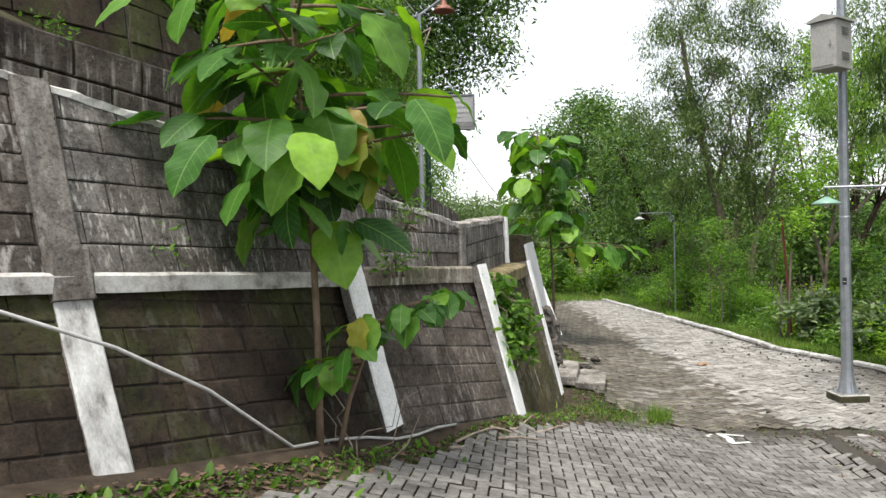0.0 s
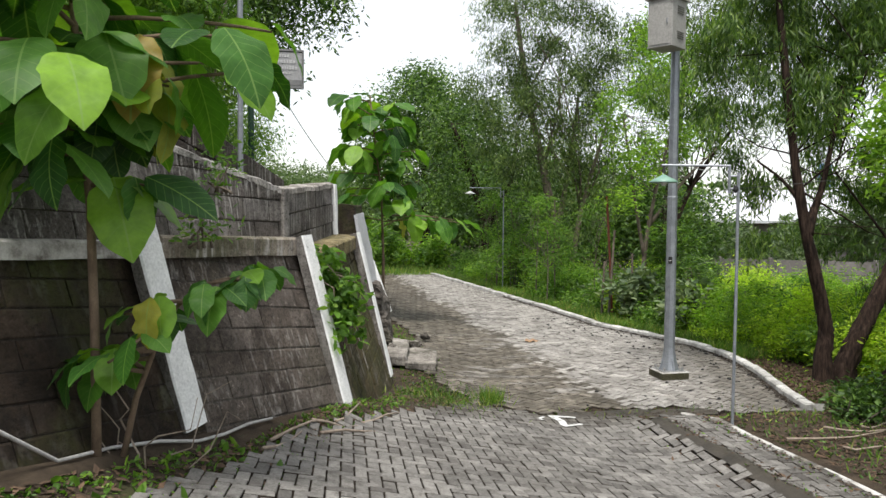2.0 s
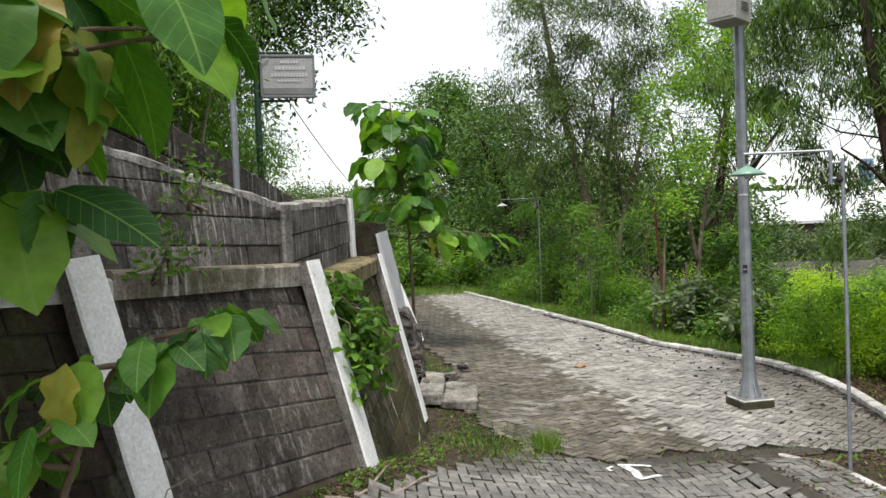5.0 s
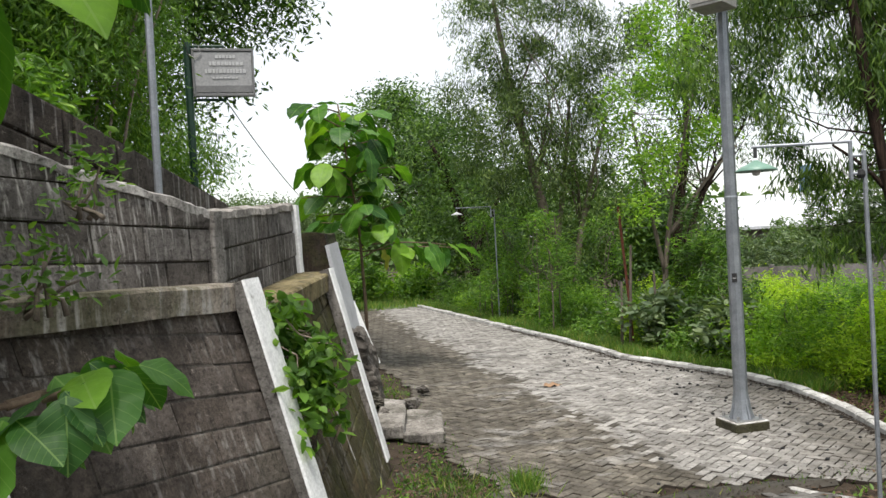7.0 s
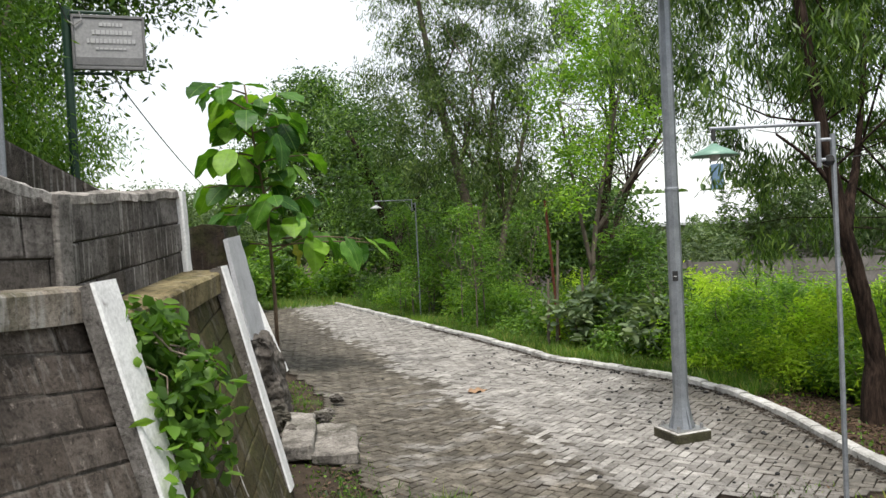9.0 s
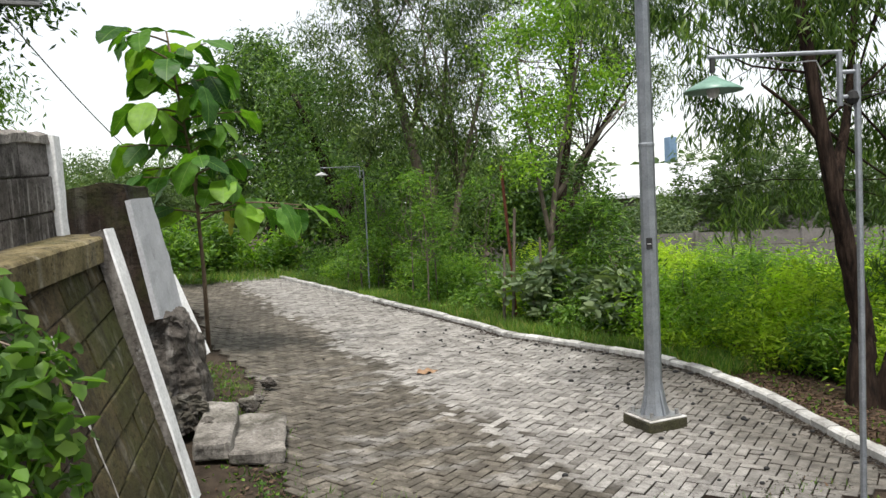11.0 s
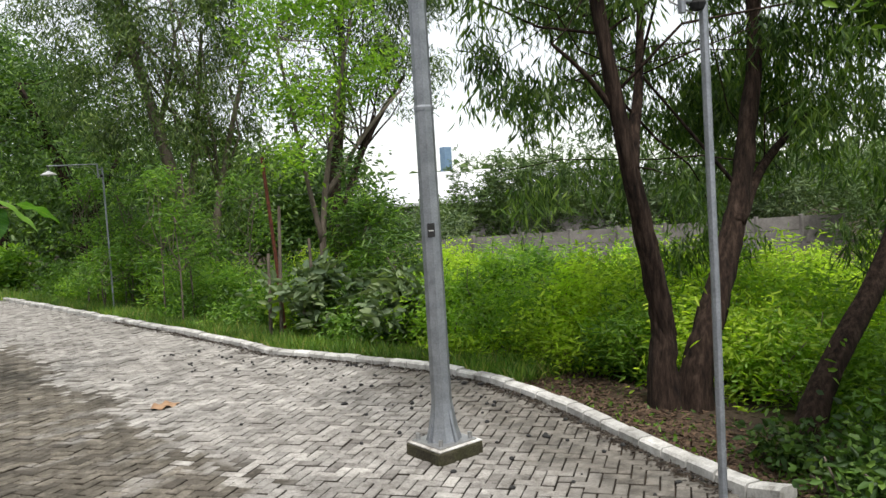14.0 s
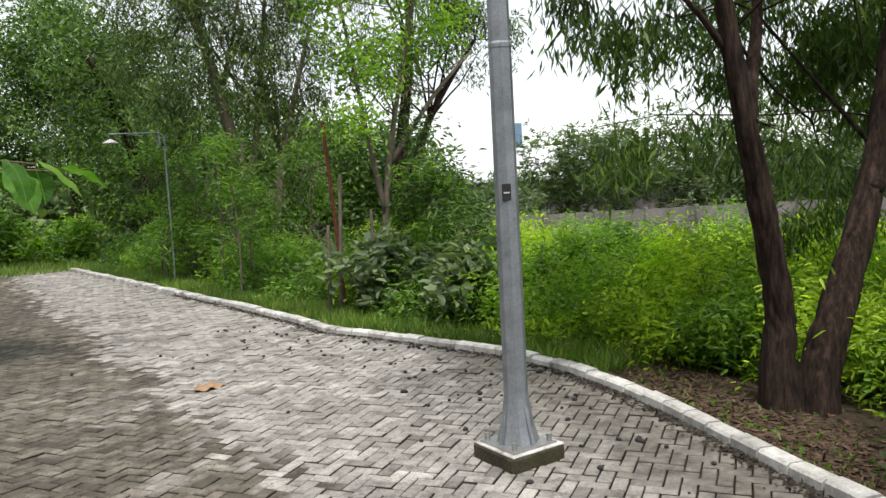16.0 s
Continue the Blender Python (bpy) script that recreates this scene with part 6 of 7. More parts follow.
scatter("grass", 22000, verge, 0.16, 0.012, M_GRASS, "fresh green verge grass behind the kerb", "grass", 1)
scatter("grass", 26000, clearing, 0.45, 0.022, M_YELLOWGREEN, "tall pale grass of the clearing", "grass", 2)
scatter("grass", 6000, lane_end, 0.22, 0.016, M_GRASS, "rough grass where the lane ends", "grass", 3)
scatter("weeds", 2000, toe_strip, 0.042, 0.026, M_SHRUB, "small leafy weeds at the foot of the wall", "weeds", 4, up=0.35, shape="broad")
scatter("weeds", 120, toe_strip, 0.075, 0.04, M_SHRUB, "taller leafy weeds at the foot of the wall", "weeds", 14, up=1.6, shape="broad")
scatter("weeds", 1100, toe_far, 0.042, 0.022, M_SHRUB, "low weeds along the wall footing", "weeds", 5, up=0.9, shape="broad")
scatter("grass", 550, mound, 0.1, 0.01, M_GRASS, "dry and green grass on the mound by the wall end", "grass", 6, up=1.5)
scatter("weeds", 2600, mound, 0.034, 0.016, M_GREYLEAF, "creeping weeds on the mound by the wall end", "weeds", 16, up=0.7, shape="broad")
scatter("grass", 420, tuft, 0.19, 0.007, M_GRASS, "bright tuft of grass at the paving edge", "grass", 7, up=2.4)
scatter("grass", 450, drain_bank, 0.1, 0.012, M_GRASS, "thin grass on the earth bank by the drain", "grass", 8, up=1.5)
scatter("dead_leaves", 9500, under_trees, 0.075, 0.016, M_DRYLEAF, "brown fallen leaves under the trees", "leaf litter", 9, flat=True, lift=0.012)
scatter("dead_leaves", 700, toe_strip, 0.07, 0.03, M_DRYLEAF, "brown fallen leaves under the teak", "leaf litter", 19, flat=True, lift=0.02)
scatter("dead_leaves", 1600, toe_far, 0.05, 0.016, M_DRYLEAF, "brown fallen leaves along the wall foot", "leaf litter", 10, flat=True, lift=0.015)
scatter("dead_leaves", 1500, mound, 0.045, 0.014, M_DRYLEAF, "brown fallen leaves on the mound", "leaf litter", 12, flat=True, lift=0.02)
scatter("weeds", 700, under_trees, 0.045, 0.024, M_SHRUB, "small green weeds among the fallen leaves", "weeds", 29, up=0.7, shape="broad")
# dark leaf here paints the tree shade over the drain bank
scatter("weeds", 1500, drain_bank, 0.042, 0.02, M_DARKTREE, "low leafy weeds on the drain bank", "weeds", 28, up=0.8, shape="broad")
scatter("dead_leaves", 4200, drain_bank, 0.055, 0.016, M_DRYLEAF, "brown fallen leaves on the drain bank", "leaf litter", 11, flat=True, lift=0.012)



def lane_left(rs):
    return 1.5 + rs.normal(0, 0.2), rs.uniform(6.4, 11.5)


scatter("weeds", 700, lane_left, 0.05, 0.024, M_SHRUB, "small weeds along the muddy lane edge", "weeds", 41, up=0.6, shape="broad")
scatter("grass", 700, lane_left, 0.08, 0.008, M_GRASS, "thin grass along the muddy lane edge", "grass", 42, up=1.4)
scatter("dead_leaves", 700, lane_left, 0.05, 0.02, M_DRYLEAF, "leaf scraps along the muddy lane edge", "leaf litter", 43, flat=True, lift=0.02)


def kerb_gutter(rs):
    y = rs.uniform(5.6, 16.0)
    return kerb_x(y) - abs(rs.normal(0, 0.06)) - 0.005, y


# gutter dirt that also paints the dark shadow line under the kerb
scatter("dirt_crumbs", 4200, kerb_gutter, 0.032, 0.018, M_DARKSOIL, "dark crumbs of soil and leaf along the kerb, drawing its shadow line too", "dirt", 23, flat=True, lift=0.036)



def drain(rs):
    x = rs.uniform(2.5, 4.6)
    return x, 6.16 - 0.36 * (min(x, 3.0) - 1.75) + rs.normal(0.02, 0.1)


def ramp_edge(rs):
    y = rs.uniform(1.8, 5.3)
    return 3.0 + rs.normal(0, 0.07), y


scatter("dead_leaves", 260, drain, 0.05, 0.02, M_DRYLEAF, "brown leaf scraps caught in the drain", "leaf litter", 31, flat=True, lift=0.02)
scatter("dirt_crumbs", 500, drain, 0.022, 0.015, M_DARKSOIL, "dark wet soil crumbs in the drain", "dirt", 32, flat=True, lift=0.035)
scatter("grass", 260, drain, 0.07, 0.008, M_GRASS, "sparse grass blades in the drain", "grass", 33, up=1.2)
def side_paving(rs):
    y = rs.uniform(1.8, 5.2)
    return (3.24 + abs(rs.normal(0, 0.06)) if rs.uniform() < 0.5 else 3.7 - abs(rs.normal(0, 0.08))), y


scatter("dirt_crumbs", 700, side_paving, 0.026, 0.018, M_DARKSOIL, "dark soil washed over the side paving", "dirt", 51, flat=True, lift=0.036)
scatter("dead_leaves", 260, side_paving, 0.05, 0.02, M_DRYLEAF, "leaf scraps on the side paving", "leaf litter", 52, flat=True, lift=0.04)
scatter("weeds", 140, side_paving, 0.03, 0.015, M_SHRUB, "small weeds in the joints of the side paving", "weeds", 53, up=0.6, shape="broad", lift=0.03)
scatter("dead_leaves", 700, ramp_edge, 0.05, 0.02, M_DRYLEAF, "leaf scraps along the ramp edge", "leaf litter", 34, flat=True, lift=0.02)
scatter("weeds", 160, ramp_edge, 0.04, 0.022, M_SHRUB, "tiny weeds along the ramp edge", "weeds", 35, up=0.5, shape="broad")

# ---- far things ----
fence = tagged(new("fence", None), "grey concrete panel fence across the clearing", "fence", kind="structure")
fa, fb = Vector((15.5, 32.0, 0)), Vector((36.0, 19.0, 0))
nseg = 12
for k in range(nseg):
    p, q = lerp(fa, fb, k / nseg), lerp(fa, fb, (k + 1) / nseg)
    d = (q - p).normalized()
    for row in range(3):
        v, f = slab(p + Vector((0, 0, -1.6 + row * 0.58)), q + Vector((0, 0, -1.6 + row * 0.58)), q + Vector((0, 0, -1.05 + row * 0.58)), p + Vector((0, 0, -1.05 + row * 0.58)), 0.08, Vector((-d.y, d.x, 0)))
        piece("panel", v, f, M_FENCE, fence)
    part("post", bm_box(0.16, 0.16, 1.9, (p.x, p.y, -1.7), 0.02), M_FENCE, fence)
shed = thing("warehouse", (42.0, 52.0, -1.5), "long low warehouse with a white sheet roof", "building")
part("wall", bm_box(46, 14, 3.2, (0, 0, 0), 0.05, Matrix.Rotation(radians(-40), 4, "Z")), M_FENCE, shed)
rb = bmesh.new()
rm = Matrix.Rotation(radians(-40), 4, "Z")
rp = [rm @ Vector(p) for p in ((-24, -8, 3.2), (24, -8, 3.2), (24, 0, 5.6), (-24, 0, 5.6), (-24, 8, 3.2), (24, 8, 3.2), (-24, -8, 3.0), (24, -8, 3.0), (24, 8, 3.0), (-24, 8, 3.0))]
rvs = [rb.verts.new(p) for p in rp]
for q in ((0, 1, 2, 3), (3, 2, 5, 4), (6, 7, 1, 0), (8, 9, 4, 5), (0, 3, 4, 9, 6), (7, 8, 5, 2, 1), (9, 8, 7, 6)):
    rb.faces.new([rvs[i] for i in q])
part("roof", rb, M_ROOFWHITE, shed, "pale white sheet roof")
tank = thing("water_tower", (49.0, 62.0, -1.5), "small blue block tower behind the warehouse", "building")
part("body", bm_box(0.85, 0.85, 8.4, (0, 0, 0), 0.05), M_BLUE, tank)
hut = thing("house", (-2.6, 46.0, -0.2), "small house with a red tiled roof", "house")
part("wall", bm_box(7, 5, 2.4, (0, 0, 0), 0.03), M_ROOFWHITE, hut)
hb = bmesh.new()
hv = [hb.verts.new(p) for p in ((-4, -3, 2.3), (4, -3, 2.3), (4, 3, 2.3), (-4, 3, 2.3), (-4, 0, 3.7), (4, 0, 3.7))]
for q in ((0, 1, 5, 4), (2, 3, 4, 5), (1, 2, 5), (3, 0, 4), (3, 2, 1, 0)):
    hb.faces.new([hv[i] for i in q])
part("roof", hb, M_ROOFRED, hut, "red tiled roof")
woods = []
rs = np.random.RandomState(61)
for k in range(70):
    a = radians(-25 + 110 * k / 69)
    d = rs.uniform(75, 110)
    woods.append((d * math.sin(a), d * math.cos(a), rs.uniform(1.2, 2.6), rs.uniform(4, 7), rs.uniform(4, 7), rs.uniform(2.2, 3.6)))
wp = blob_points(woods, 6000, rs, 0.5)
P, A, N, L, W = spray_leaves(wp, 3, 1.3, 0.8, 0.2, 0.6, rs)
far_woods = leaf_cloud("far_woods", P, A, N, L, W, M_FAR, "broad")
tagged(far_woods, "hazy line of distant woods", "woods", kind="stuff")

# ---- blocks of the walls ----
for i in range(LAST):
    nn = (NORM[i] + NORM[i + 1]).normalized()
    lay_blocks(TOE[i] - (HEAD[i] - TOE[i]) * (0.3 if i == 4 else 0), TOE[i + 1], HEAD[i + 1], HEAD[i] - DROP[i], nn, wall_lower, (M_BLOCK_LOW, M_BLOCK_LOW, M_BLOCK_LOW, M_BLOCK_PALE, M_BLOCK_MOSS)[i], 0.16, 0.37, 0.009 if i != 3 else 0.011, 0.012 if i != 3 else 0.008, rng)
    lay_blocks(UPFOOT[i] - DROP[i], UPFOOT[i + 1], UPTOP[i + 1], UPTOP[i], nn, wall_upper, M_BLOCK_GRIMY if i < 2 else M_BLOCK_UP, 0.168, 0.35, 0.009, 0.011, rng)
for i in range(len(TERR) - 1):
    dn = Vector((0, 0, 0.75))
    lay_blocks(TERR[i] - dn, TERR[i + 1] - dn, TERR[i + 1], TERR[i], (TN[i] + TN[i + 1]).normalized(), terrace, M_BLOCK_GRIMY, 0.22, 0.46, 0.02, 0.02, rng)
for i in range(len(HIGH) - 1):
    a, b = Vector((HIGH[i].x, HIGH[i].y, 2.0)) + HN[i] * 0.5, Vector((HIGH[i + 1].x, HIGH[i + 1].y, 1.9)) + HN[i + 1] * 0.4
    lay_blocks(a, b, HIGH[i + 1], HIGH[i], (HN[i] + HN[i + 1]).normalized(), high, M_BLOCK_LOW, 0.4, 0.8, 0.02, 0.02, rng)
le = TOE[LAST] + along * 0.06
lay_blocks(le, le - nE * 2.2, LEDGE[LAST] - nE * 1.9 + along * 0.06 - Vector((0, 0, 0.14)), HEAD[LAST] + along * 0.06, along, endw, M_BLOCK_LOW, 0.2, 0.42, 0.012, 0.012, rng)

# lime drip down the mossy panel
drip_up = (HEAD[4] - TOE[4]).normalized()
nn = (NORM[4] + NORM[5]).normalized()
vs, fs = [], []
for k in range(40):
    q = k / 39
    p = lerp(lerp(TOE[4], TOE[5], 0.5), lerp(HEAD[4] - DROP[4], HEAD[5], 0.5), 0.22 + 0.62 * q) + nn * 0.017
    side = (TOE[5] - TOE[4]).normalized()
    w = 0.006 + 0.02 * max(0.0, noise.noise(Vector((q * 9, 3.3, 0)))) + 0.006 * noise.noise(Vector((q * 40, 1, 0)))
    p = p + side * 0.012 * noise.noise(Vector((q * 5, 0, 7)))
    vs += [p - side * w, p + nn * 0.003, p + side * w]
    if k:
        fs += [((k - 1) * 3 + j, (k - 1) * 3 + j + 1, k * 3 + j + 1, k * 3 + j) for j in range(2)]
piece("lime_drip", vs, fs, M_CAPWHITE, wall_lower, True, "crust of white lime run down the blocks")

# ---- paving ----
PL, PW, GAP = 0.156, 0.078, 0.0085


def herringbone(az, x0, x1, y0, y1):
    """Centres and turns of pavers in a herringbone whose courses run towards the compass angle az."""
    ca, sa = math.cos(radians(90 - az)), math.sin(radians(90 - az))
    cx, cy = (x0 + x1) / 2, (y0 + y1) / 2
    R = math.hypot(x1 - x0, y1 - y0) / 2 + 0.5
    n = int(R / PW) + 2
    for j in range(-n, n):
        for i in range(-n, n):
            m = (i - j) % 4
            if m == 0:
                u, v, turn = (i + 1) * PW, (j + 0.5) * PW, 0.0
            elif m == 3:
                u, v, turn = (i + 0.5) * PW, (j + 1) * PW, 90.0
            else:
                continue
            x, y = cx + u * ca - v * sa, cy + u * sa + v * ca
            if x0 < x < x1 and y0 < y < y1:
                yield x, y, math.atan2(sa, ca) + radians(turn)


def crease_y(x):
    """The drain between the ramp and the lane."""
    return 6.1 - 0.36 * (x - 1.75) - 0.05 * math.sin(x * 3) if x < 3.0 else 5.65 - 0.1 * (x - 3.0) - 0.22 * smooth(3.8, 4.9, x)


def wall_toe_x(y):
    for a, b in zip(TOE, TOE[1:]):
        if a.y <= y <= b.y:
            return a.x + (b.x - a.x) * (y - a.y) / (b.y - a.y)
    return TOE[0].x if y < TOE[0].y else TOE[-1].x + 0.2


RAMP_EDGE = [(-6.2, -4.5), (-2.6, 0.0), (-1.05, 1.95), (-0.8, 2.5), (-0.4, 3.1), (0.0, 4.0), (0.33, 4.5), (0.75, 5.03), (1.21, 5.64), (1.76, 6.2)]


def in_ramp(x, y):
    left = 9.0
    for (xa, ya), (xb, yb) in zip(RAMP_EDGE, RAMP_EDGE[1:]):
        if ya <= y <= yb:
            left = xa + (xb - xa) * (y - ya) / (yb - ya)
    return left < x < 3.19 and y < crease_y(x) - 0.03


def in_side(x, y):
    return 3.28 < x < 3.71 and 2.0 < y < 5.56 - 0.1 * abs(math.sin(x * 9))


def in_lane(x, y):
    left = 1.55 + 0.25 * smooth(7.5, 10, y) + 0.1 * math.sin(y * 1.3) if y > 6.6 else 1.75
    return y > crease_y(x) + 0.07 + 0.16 * smooth(2.6, 2.95, x) * smooth(4.3, 3.9, x) + 0.05 * smooth(2.4, 2.9, x) + 0.04 * math.sin(x * 7) and x < kerb_x(y) - 0.03 and x > left and y < 22.3 + 0.3 * math.sin(x * 2)


paving = tagged(new("paving", None), "grey concrete block paving in herringbone", "pavement", kind="structure")
BASE_V = [(-1, -1, -0.03, 0), (1, -1, -0.03, 0), (1, 1, -0.03, 0), (-1, 1, -0.03, 0), (-1, -1, 0.027, 0), (1, -1, 0.027, 0), (1, 1, 0.027, 0), (-1, 1, 0.027, 0), (-1, -1, 0.032, 1), (1, -1, 0.032, 1), (1, 1, 0.032, 1), (-1, 1, 0.032, 1)]
BASE_F = [(8, 9, 10, 11)] + [(k + i, k + (i + 1) % 4, k + 4 + (i + 1) % 4, k + 4 + i) for k in (0, 4) for i in range(4)]
hl, hw = PL / 2 - GAP / 2, PW / 2 - GAP / 2
LOCAL = np.array([(sx * (hl - 0.004 * c), sy * (hw - 0.004 * c), z) for sx, sy, z, c in BASE_V])
paver_mesh = mesh_data("paver", LOCAL, BASE_F, M_PAVER)
paver_mesh.materials.append(M_DARKSOIL)
paver_mesh.polygons.foreach_set("material_index", [0] + [1] * 4 + [0] * 4)
prs = np.random.RandomState(3)
fields = {0: ([], []), 1: ([], [])}
singles = 0
spots = [(s, 0) for s in herringbone(5, -6.5, 3.2, -4.5, 6.4) if in_ramp(s[0], s[1])]
spots += [(s, 0) for s in herringbone(5, 3.0, 4.2, 1.5, 5.8) if in_side(s[0], s[1])]
spots += [(s, 1) for s in herringbone(55, 1.0, 6.2, 5.2, 23.0) if in_lane(s[0], s[1])]
for (x, y, turn), zone in spots:
    z = ground_z(x, y)
    e = 0.05
    nx, ny = (ground_z(x - e, y) - ground_z(x + e, y)) / (2 * e), (ground_z(x, y - e) - ground_z(x, y + e)) / (2 * e)
    nv = Vector((nx + prs.normal(0, 0.012), ny + prs.normal(0, 0.012), 1)).normalized()
    m = Matrix.Translation((x, y, z + prs.normal(0, 0.0025))) @ nv.to_track_quat("Z", "Y").to_matrix().to_4x4()
    turn += prs.normal(0, 0.014)
    xa = Vector((math.cos(turn), math.sin(turn), 0))
    xa = (xa - nv * xa.dot(nv)).normalized()
    ya = nv.cross(xa)
    rot = Matrix((xa, ya, nv)).transposed().to_4x4()
    m = Matrix.Translation((x, y, z + prs.normal(0, 0.0025))) @ rot
    near = 3.4 < x < 5.3 and 6.0 < y < 8.0
    if near and singles < 300:
        ob = new("paver", paver_mesh)
        ob.parent = paving
        ob.matrix_local = m
        singles += 1
    else:
        rest_v, rest_f = fields[zone]
        o = len(rest_v)
        M3 = np.array(m)
        rest_v.extend((LOCAL @ M3[:3, :3].T + M3[:3, 3]).tolist())
        rest_f.extend([tuple(i + o for i in q) for q in BASE_F])
for zone, face, text in ((0, M_PAVER_RAMP, "field of old dark grey concrete pavers on the ramp"), (1, M_PAVER_REST, "field of pale grey concrete pavers along the lane")):
    fo = tagged(piece("paver_field", *fields[zone], face, paving), text, kind="stuff")
    fo.data.materials.append(M_DARKSOIL)
    fo.data.polygons.foreach_set("material_index", ([0] + [1] * 4 + [0] * 4) * (len(fields[zone][0]) // 12))

# mud lying in the drain
vs, fs = [], []
line = [(2.5 + 0.05 * k, crease_y(2.5 + 0.05 * k) + 0.06 + 0.08 * smooth(2.7, 3.1, 2.5 + 0.05 * k)) for k in range(33)]
for i, (x, y) in enumerate(line):
    w = (0.13 + 0.05 * noise.noise(Vector((x * 2.3, 0, 0)))) * min(1.0, 0.25 + 0.12 * i, 0.25 + 0.12 * (32 - i))
    for q in (-1, -0.5, 0, 0.5, 1):
        vs.append((x, y + w * q, ground_z(x, y + w * q) + 0.03 * (1 - q * q) + 0.008 + 0.012 * noise.noise(Vector((x * 9, y * 9 + q * 3, 0)))))
    if i:
        fs += [((i - 1) * 5 + j, i * 5 + j, i * 5 + j + 1, (i - 1) * 5 + j + 1) for j in range(4)]
o = len(vs)
for i in range(28):
    y = 2.0 + 0.12 * i
    for q in (-1, 0, 1):
        x = 3.24 + (0.08 + 0.03 * noise.noise(Vector((y * 3, 4, 0)))) * q + 0.015 * math.sin(y * 5)
        vs.append((x, y, ground_z(x, y) + 0.016 * (1 - q * q) + 0.03 + 0.01 * noise.noise(Vector((x * 8, y * 8, 0)))))
    if i:
        fs += [(o + (i - 1) * 3 + j, o + (i - 1) * 3 + j + 1, o + i * 3 + j + 1, o + i * 3 + j) for j in range(2)]
tagged(piece("mud", vs, [f[::-1] for f in fs], M_MUD, paving, True), "dark damp mud lying in the drain", kind="stuff")


# painted mark by the drain, a bent white arrow
def ribbon(pts, w, material, name, label, category):
    vs, fs = [], []
    for i, (x, y) in enumerate(pts):
        d = Vector(pts[min(i + 1, len(pts) - 1)]) - Vector(pts[max(i - 1, 0)])
        d.normalize()
        for s in (-1, 1):
            px, py = x - d.y * w * s / 2, y + d.x * w * s / 2
            vs.append((px, py, ground_z(px, py) + 0.041))
        if i:
            k = 2 * i
            fs.append((k - 2, k, k + 1, k - 1))
    ob = new(name, mesh_data(name, vs, fs, material))
    return tagged(ob, label, category)


for pts, w, text in (([(2.25, 5.53), (2.24, 5.6), (2.31, 5.66)], 0.03, "worn white paint hook on the pavers"), ([(2.36, 5.69), (2.48, 5.66), (2.6, 5.6)], 0.045, "worn white painted bar on the pavers"),
                     ([(2.4, 5.66), (2.42, 5.5), (2.39, 5.34)], 0.07, "worn white painted stroke on the pavers"), ([(2.37, 5.31), (2.46, 5.34), (2.57, 5.37)], 0.05, "worn white painted tip on the pavers")):
    ribbon(pts, w, M_PAINTMARK, "painted_mark", text, "road marking")

# flush white edging between the side paving and the earth bank
edging = tagged(new("edging", None), "flush concrete edging with worn white paint", "edging", kind="structure")
for k in range(12):
    y0 = 2.2 + 0.29 * k
    x0, x1 = 3.74 + 0.012 * math.sin(y0 * 4), 3.74 + 0.012 * math.sin((y0 + 0.27) * 4)
    vs = []
    for x, y in ((x0, y0), (x1, y0 + 0.275)):
        g = ground_z(x, y) + rng.uniform(-0.004, 0.006)
        vs += [Vector((x + dx, y, g + dz)) for dx, dz in ((-0.03, -0.06), (-0.03, 0.02), (-0.02, 0.03), (0.02, 0.03), (0.03, 0.02), (0.03, -0.06))]
    piece("edging_stone", vs, [(j, 6 + j, 6 + (j + 1) % 6, (j + 1) % 6) for j in range(6)] + [(5, 4, 3, 2, 1, 0), (6, 7, 8, 9, 10, 11)], (M_KERB, M_SLAB, M_KERB, M_CAPWHITE)[k % 4], edging)

# seed pods and cones dropped on the lane, dry leaf, twigs
rs = np.random.RandomState(17)
pod = mesh_data("seed_pod", *lathe([(0.0, 0.0), (0.016, 0.004), (0.02, 0.014), (0.012, 0.024), (0.0, 0.028)], 7), M_DARK, True)
n = 0
while n < 150:
    y = rs.uniform(5.8, 12.5)
    x = kerb_x(y) - abs(rs.normal(0, 0.75)) - 0.06
    if not in_lane(x, y):
        continue
    ob = new("seed_pod", pod)
    s = rs.uniform(0.4, 0.95)
    ob.location, ob.scale, ob.rotation_euler = (x, y, ground_z(x, y) + 0.03), (s * rs.uniform(0.8, 1.8), s, s), (0, 0, rs.uniform(0, 6))
    tagged(ob, "small dark seed pod fallen on the pavers", "seed pod", group="fallen pods")
    n += 1
dl = new("dry_leaf", mesh_data("dry_leaf", *teak_leaf(0.27, 0.15, 0.05, 0.22, 2.0, 14), M_ORANGELEAF, True))
dl.location, dl.rotation_euler = (3.5, 9.95, ground_z(3.5, 9.95) + 0.05), (0.1, 0, 0.2)
tagged(dl, "large curled orange-brown dead leaf on the pavers", "leaf")
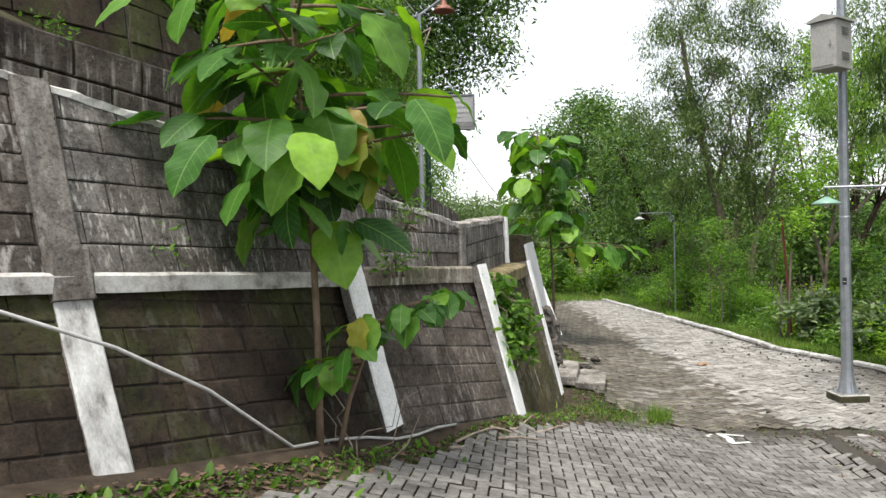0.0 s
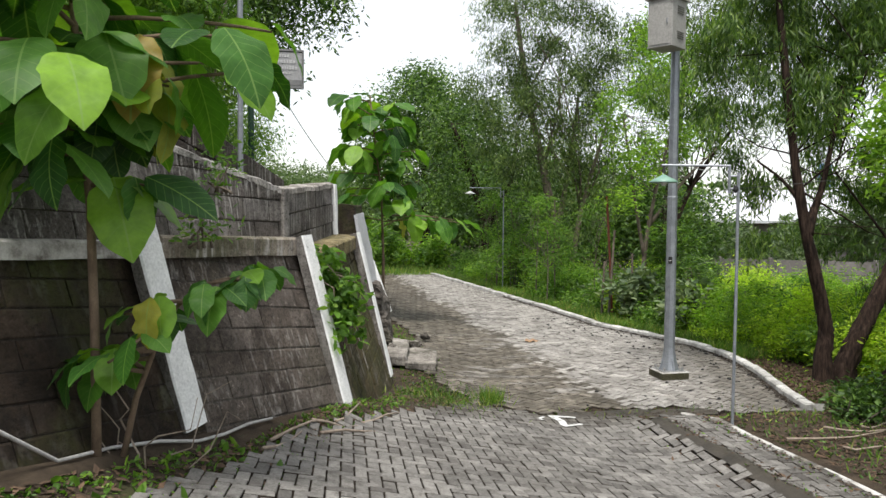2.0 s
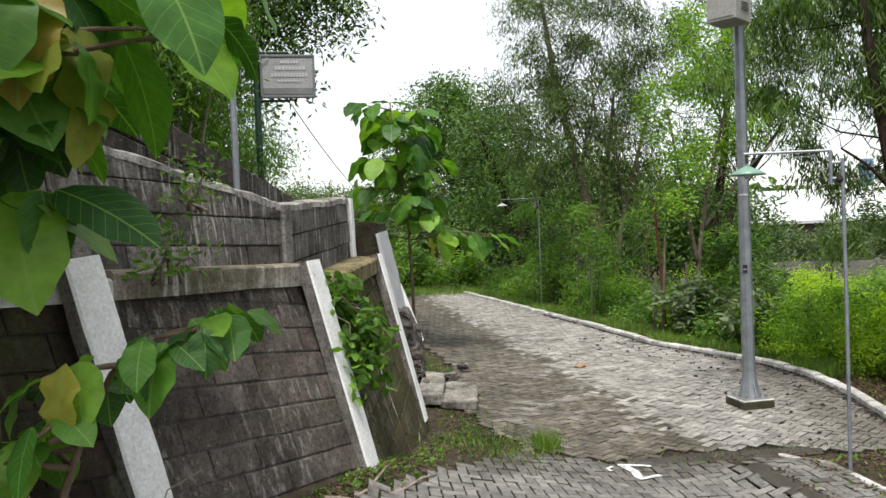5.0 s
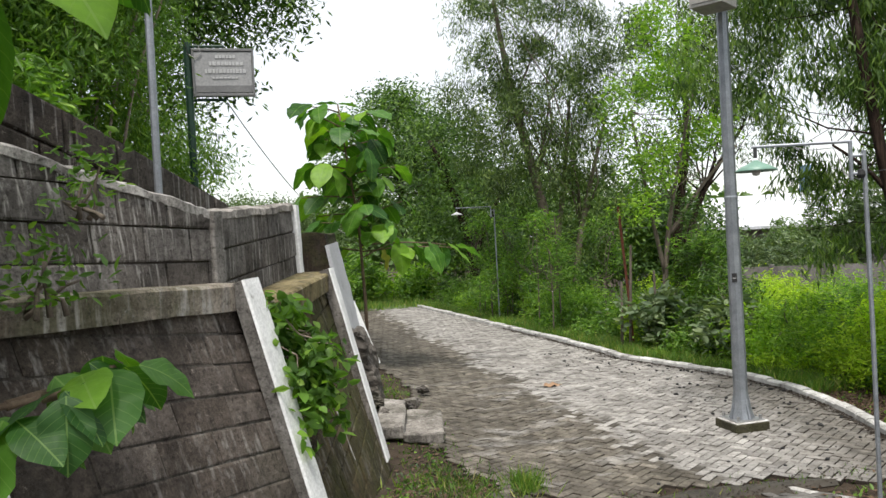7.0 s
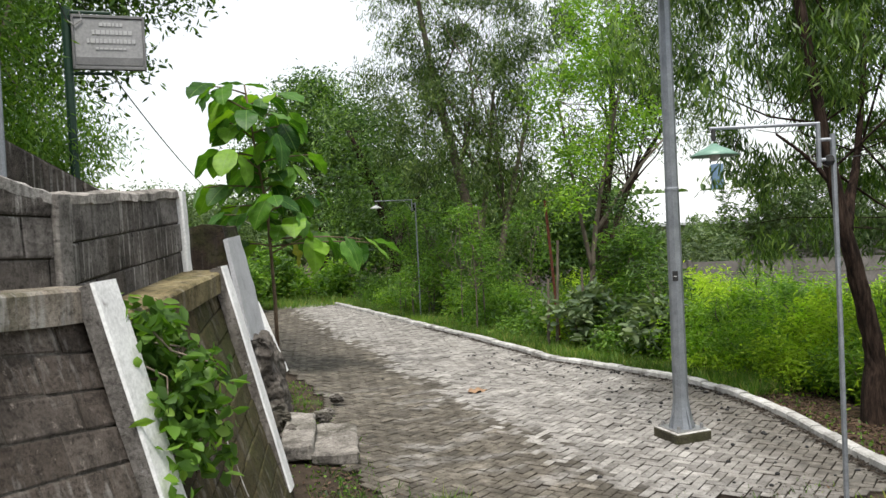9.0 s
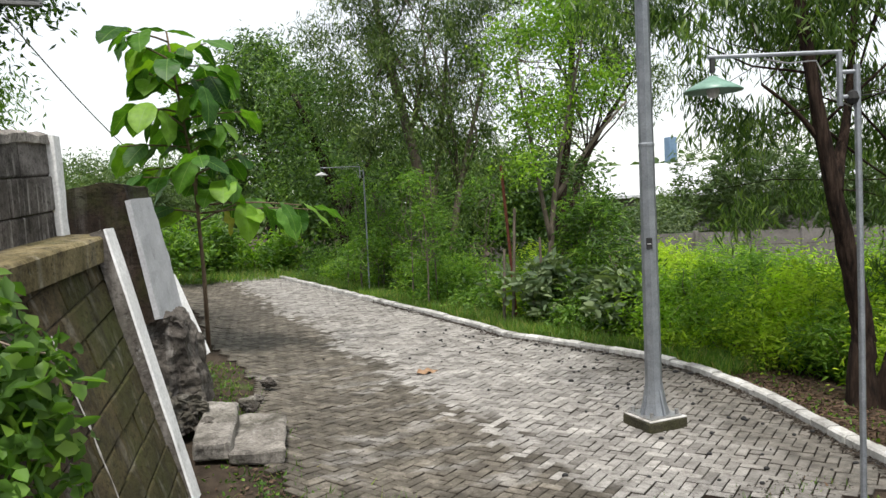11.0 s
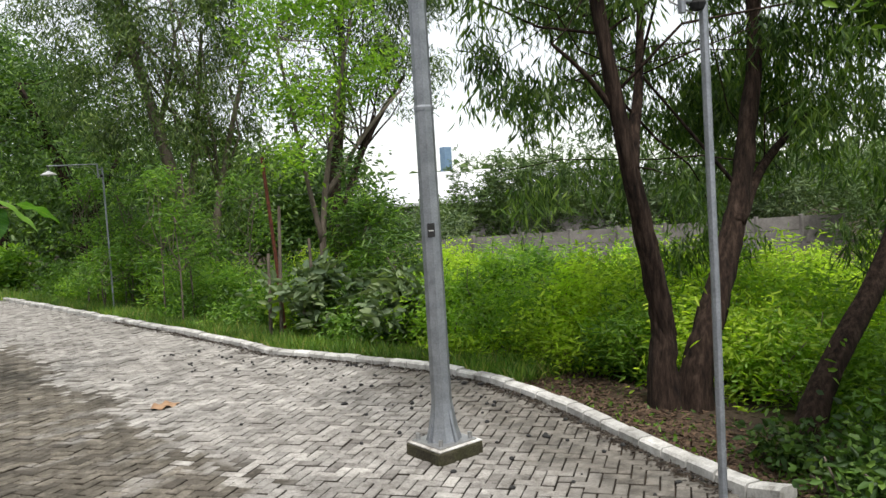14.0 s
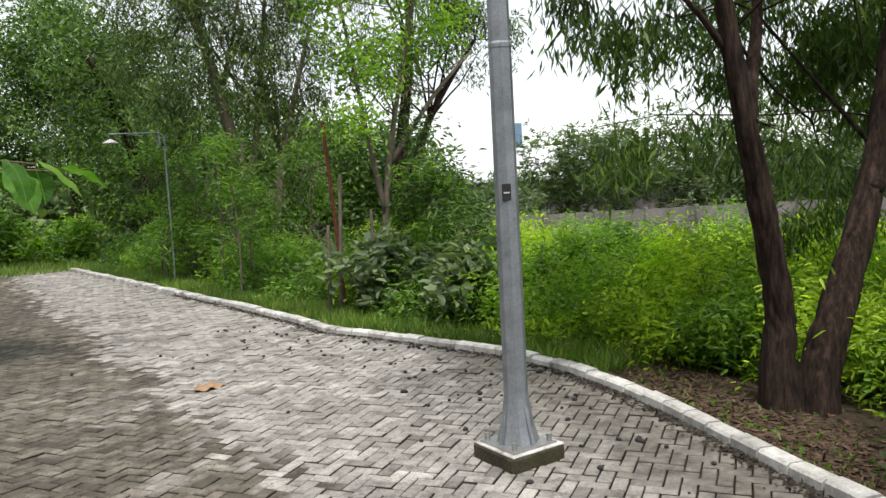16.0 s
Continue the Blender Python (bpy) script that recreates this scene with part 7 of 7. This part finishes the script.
for k in range(6):
    a = lerp(TOE[3], TOE[4], rs.uniform(0, 0.9)) + NORM[3] * rs.uniform(0.14, 0.28)
    ang = rs.uniform(0.6, 1.4)
    L = rs.uniform(0.35, 0.9)
    pts = [(a.x + math.cos(ang) * L * q, a.y + math.sin(ang) * L * q, ground_z(a.x + math.cos(ang) * L * q, a.y + math.sin(ang) * L * q) + 0.04 + 0.02 * math.sin(q * 5 + k)) for q in (0, 0.33, 0.66, 1)]
    tagged(new("dry_twig", mesh_data("dry_twig", *tube(pts, [0.012, 0.01, 0.008, 0.005], 6), M_TWIG, True)), "bare dry twig lying along the wall foot", "twig", group="twigs")
for k in range(10):
    x, y = rs.uniform(3.9, 5.4), rs.uniform(3.0, 5.0)
    ang, L = rs.uniform(-0.9, 0.3), rs.uniform(0.3, 1.2)
    pts = [(x + math.cos(ang) * L * q, y + math.sin(ang) * L * q, ground_z(x + math.cos(ang) * L * q, y + math.sin(ang) * L * q) + 0.03 + 0.02 * math.sin(q * 5 + k)) for q in (0, 0.33, 0.66, 1)]
    tagged(new("dry_twig", mesh_data("dry_twig", *tube(pts, [0.012, 0.01, 0.008, 0.005], 6), M_TWIG, True)), "bare fallen branch on the drain bank", "twig", group="twigs")
vp = [(x, y, ground_z(x, y) + 0.06) for x, y in ((6.65, 11.2), (6.8, 10.6), (6.92, 10.0), (7.0, 9.4))]
tagged(new("fallen_pole", mesh_data("fallen_pole", *tube(vp, 0.022, 7), M_TWIG, True)), "thin fallen pole lying in the verge grass", "pole")
# dry stems at the teak's foot
for k in range(7):
    a = rs.uniform(0, 6.28)
    pts = wander((-0.85, 2.85, 0.55), (-0.85 + 0.35 * math.cos(a) + 0.15, 2.85 + 0.25 * math.sin(a), 0.55 + rs.uniform(0.3, 0.75)), 5, 0.07, rs)
    tagged(new("dry_twig", mesh_data("dry_twig", *tube(pts, [0.006, 0.006, 0.005, 0.004, 0.003, 0.002], 5), M_TWIG, True)), "thin dead stem at the foot of the teak", "twig", group="twigs")
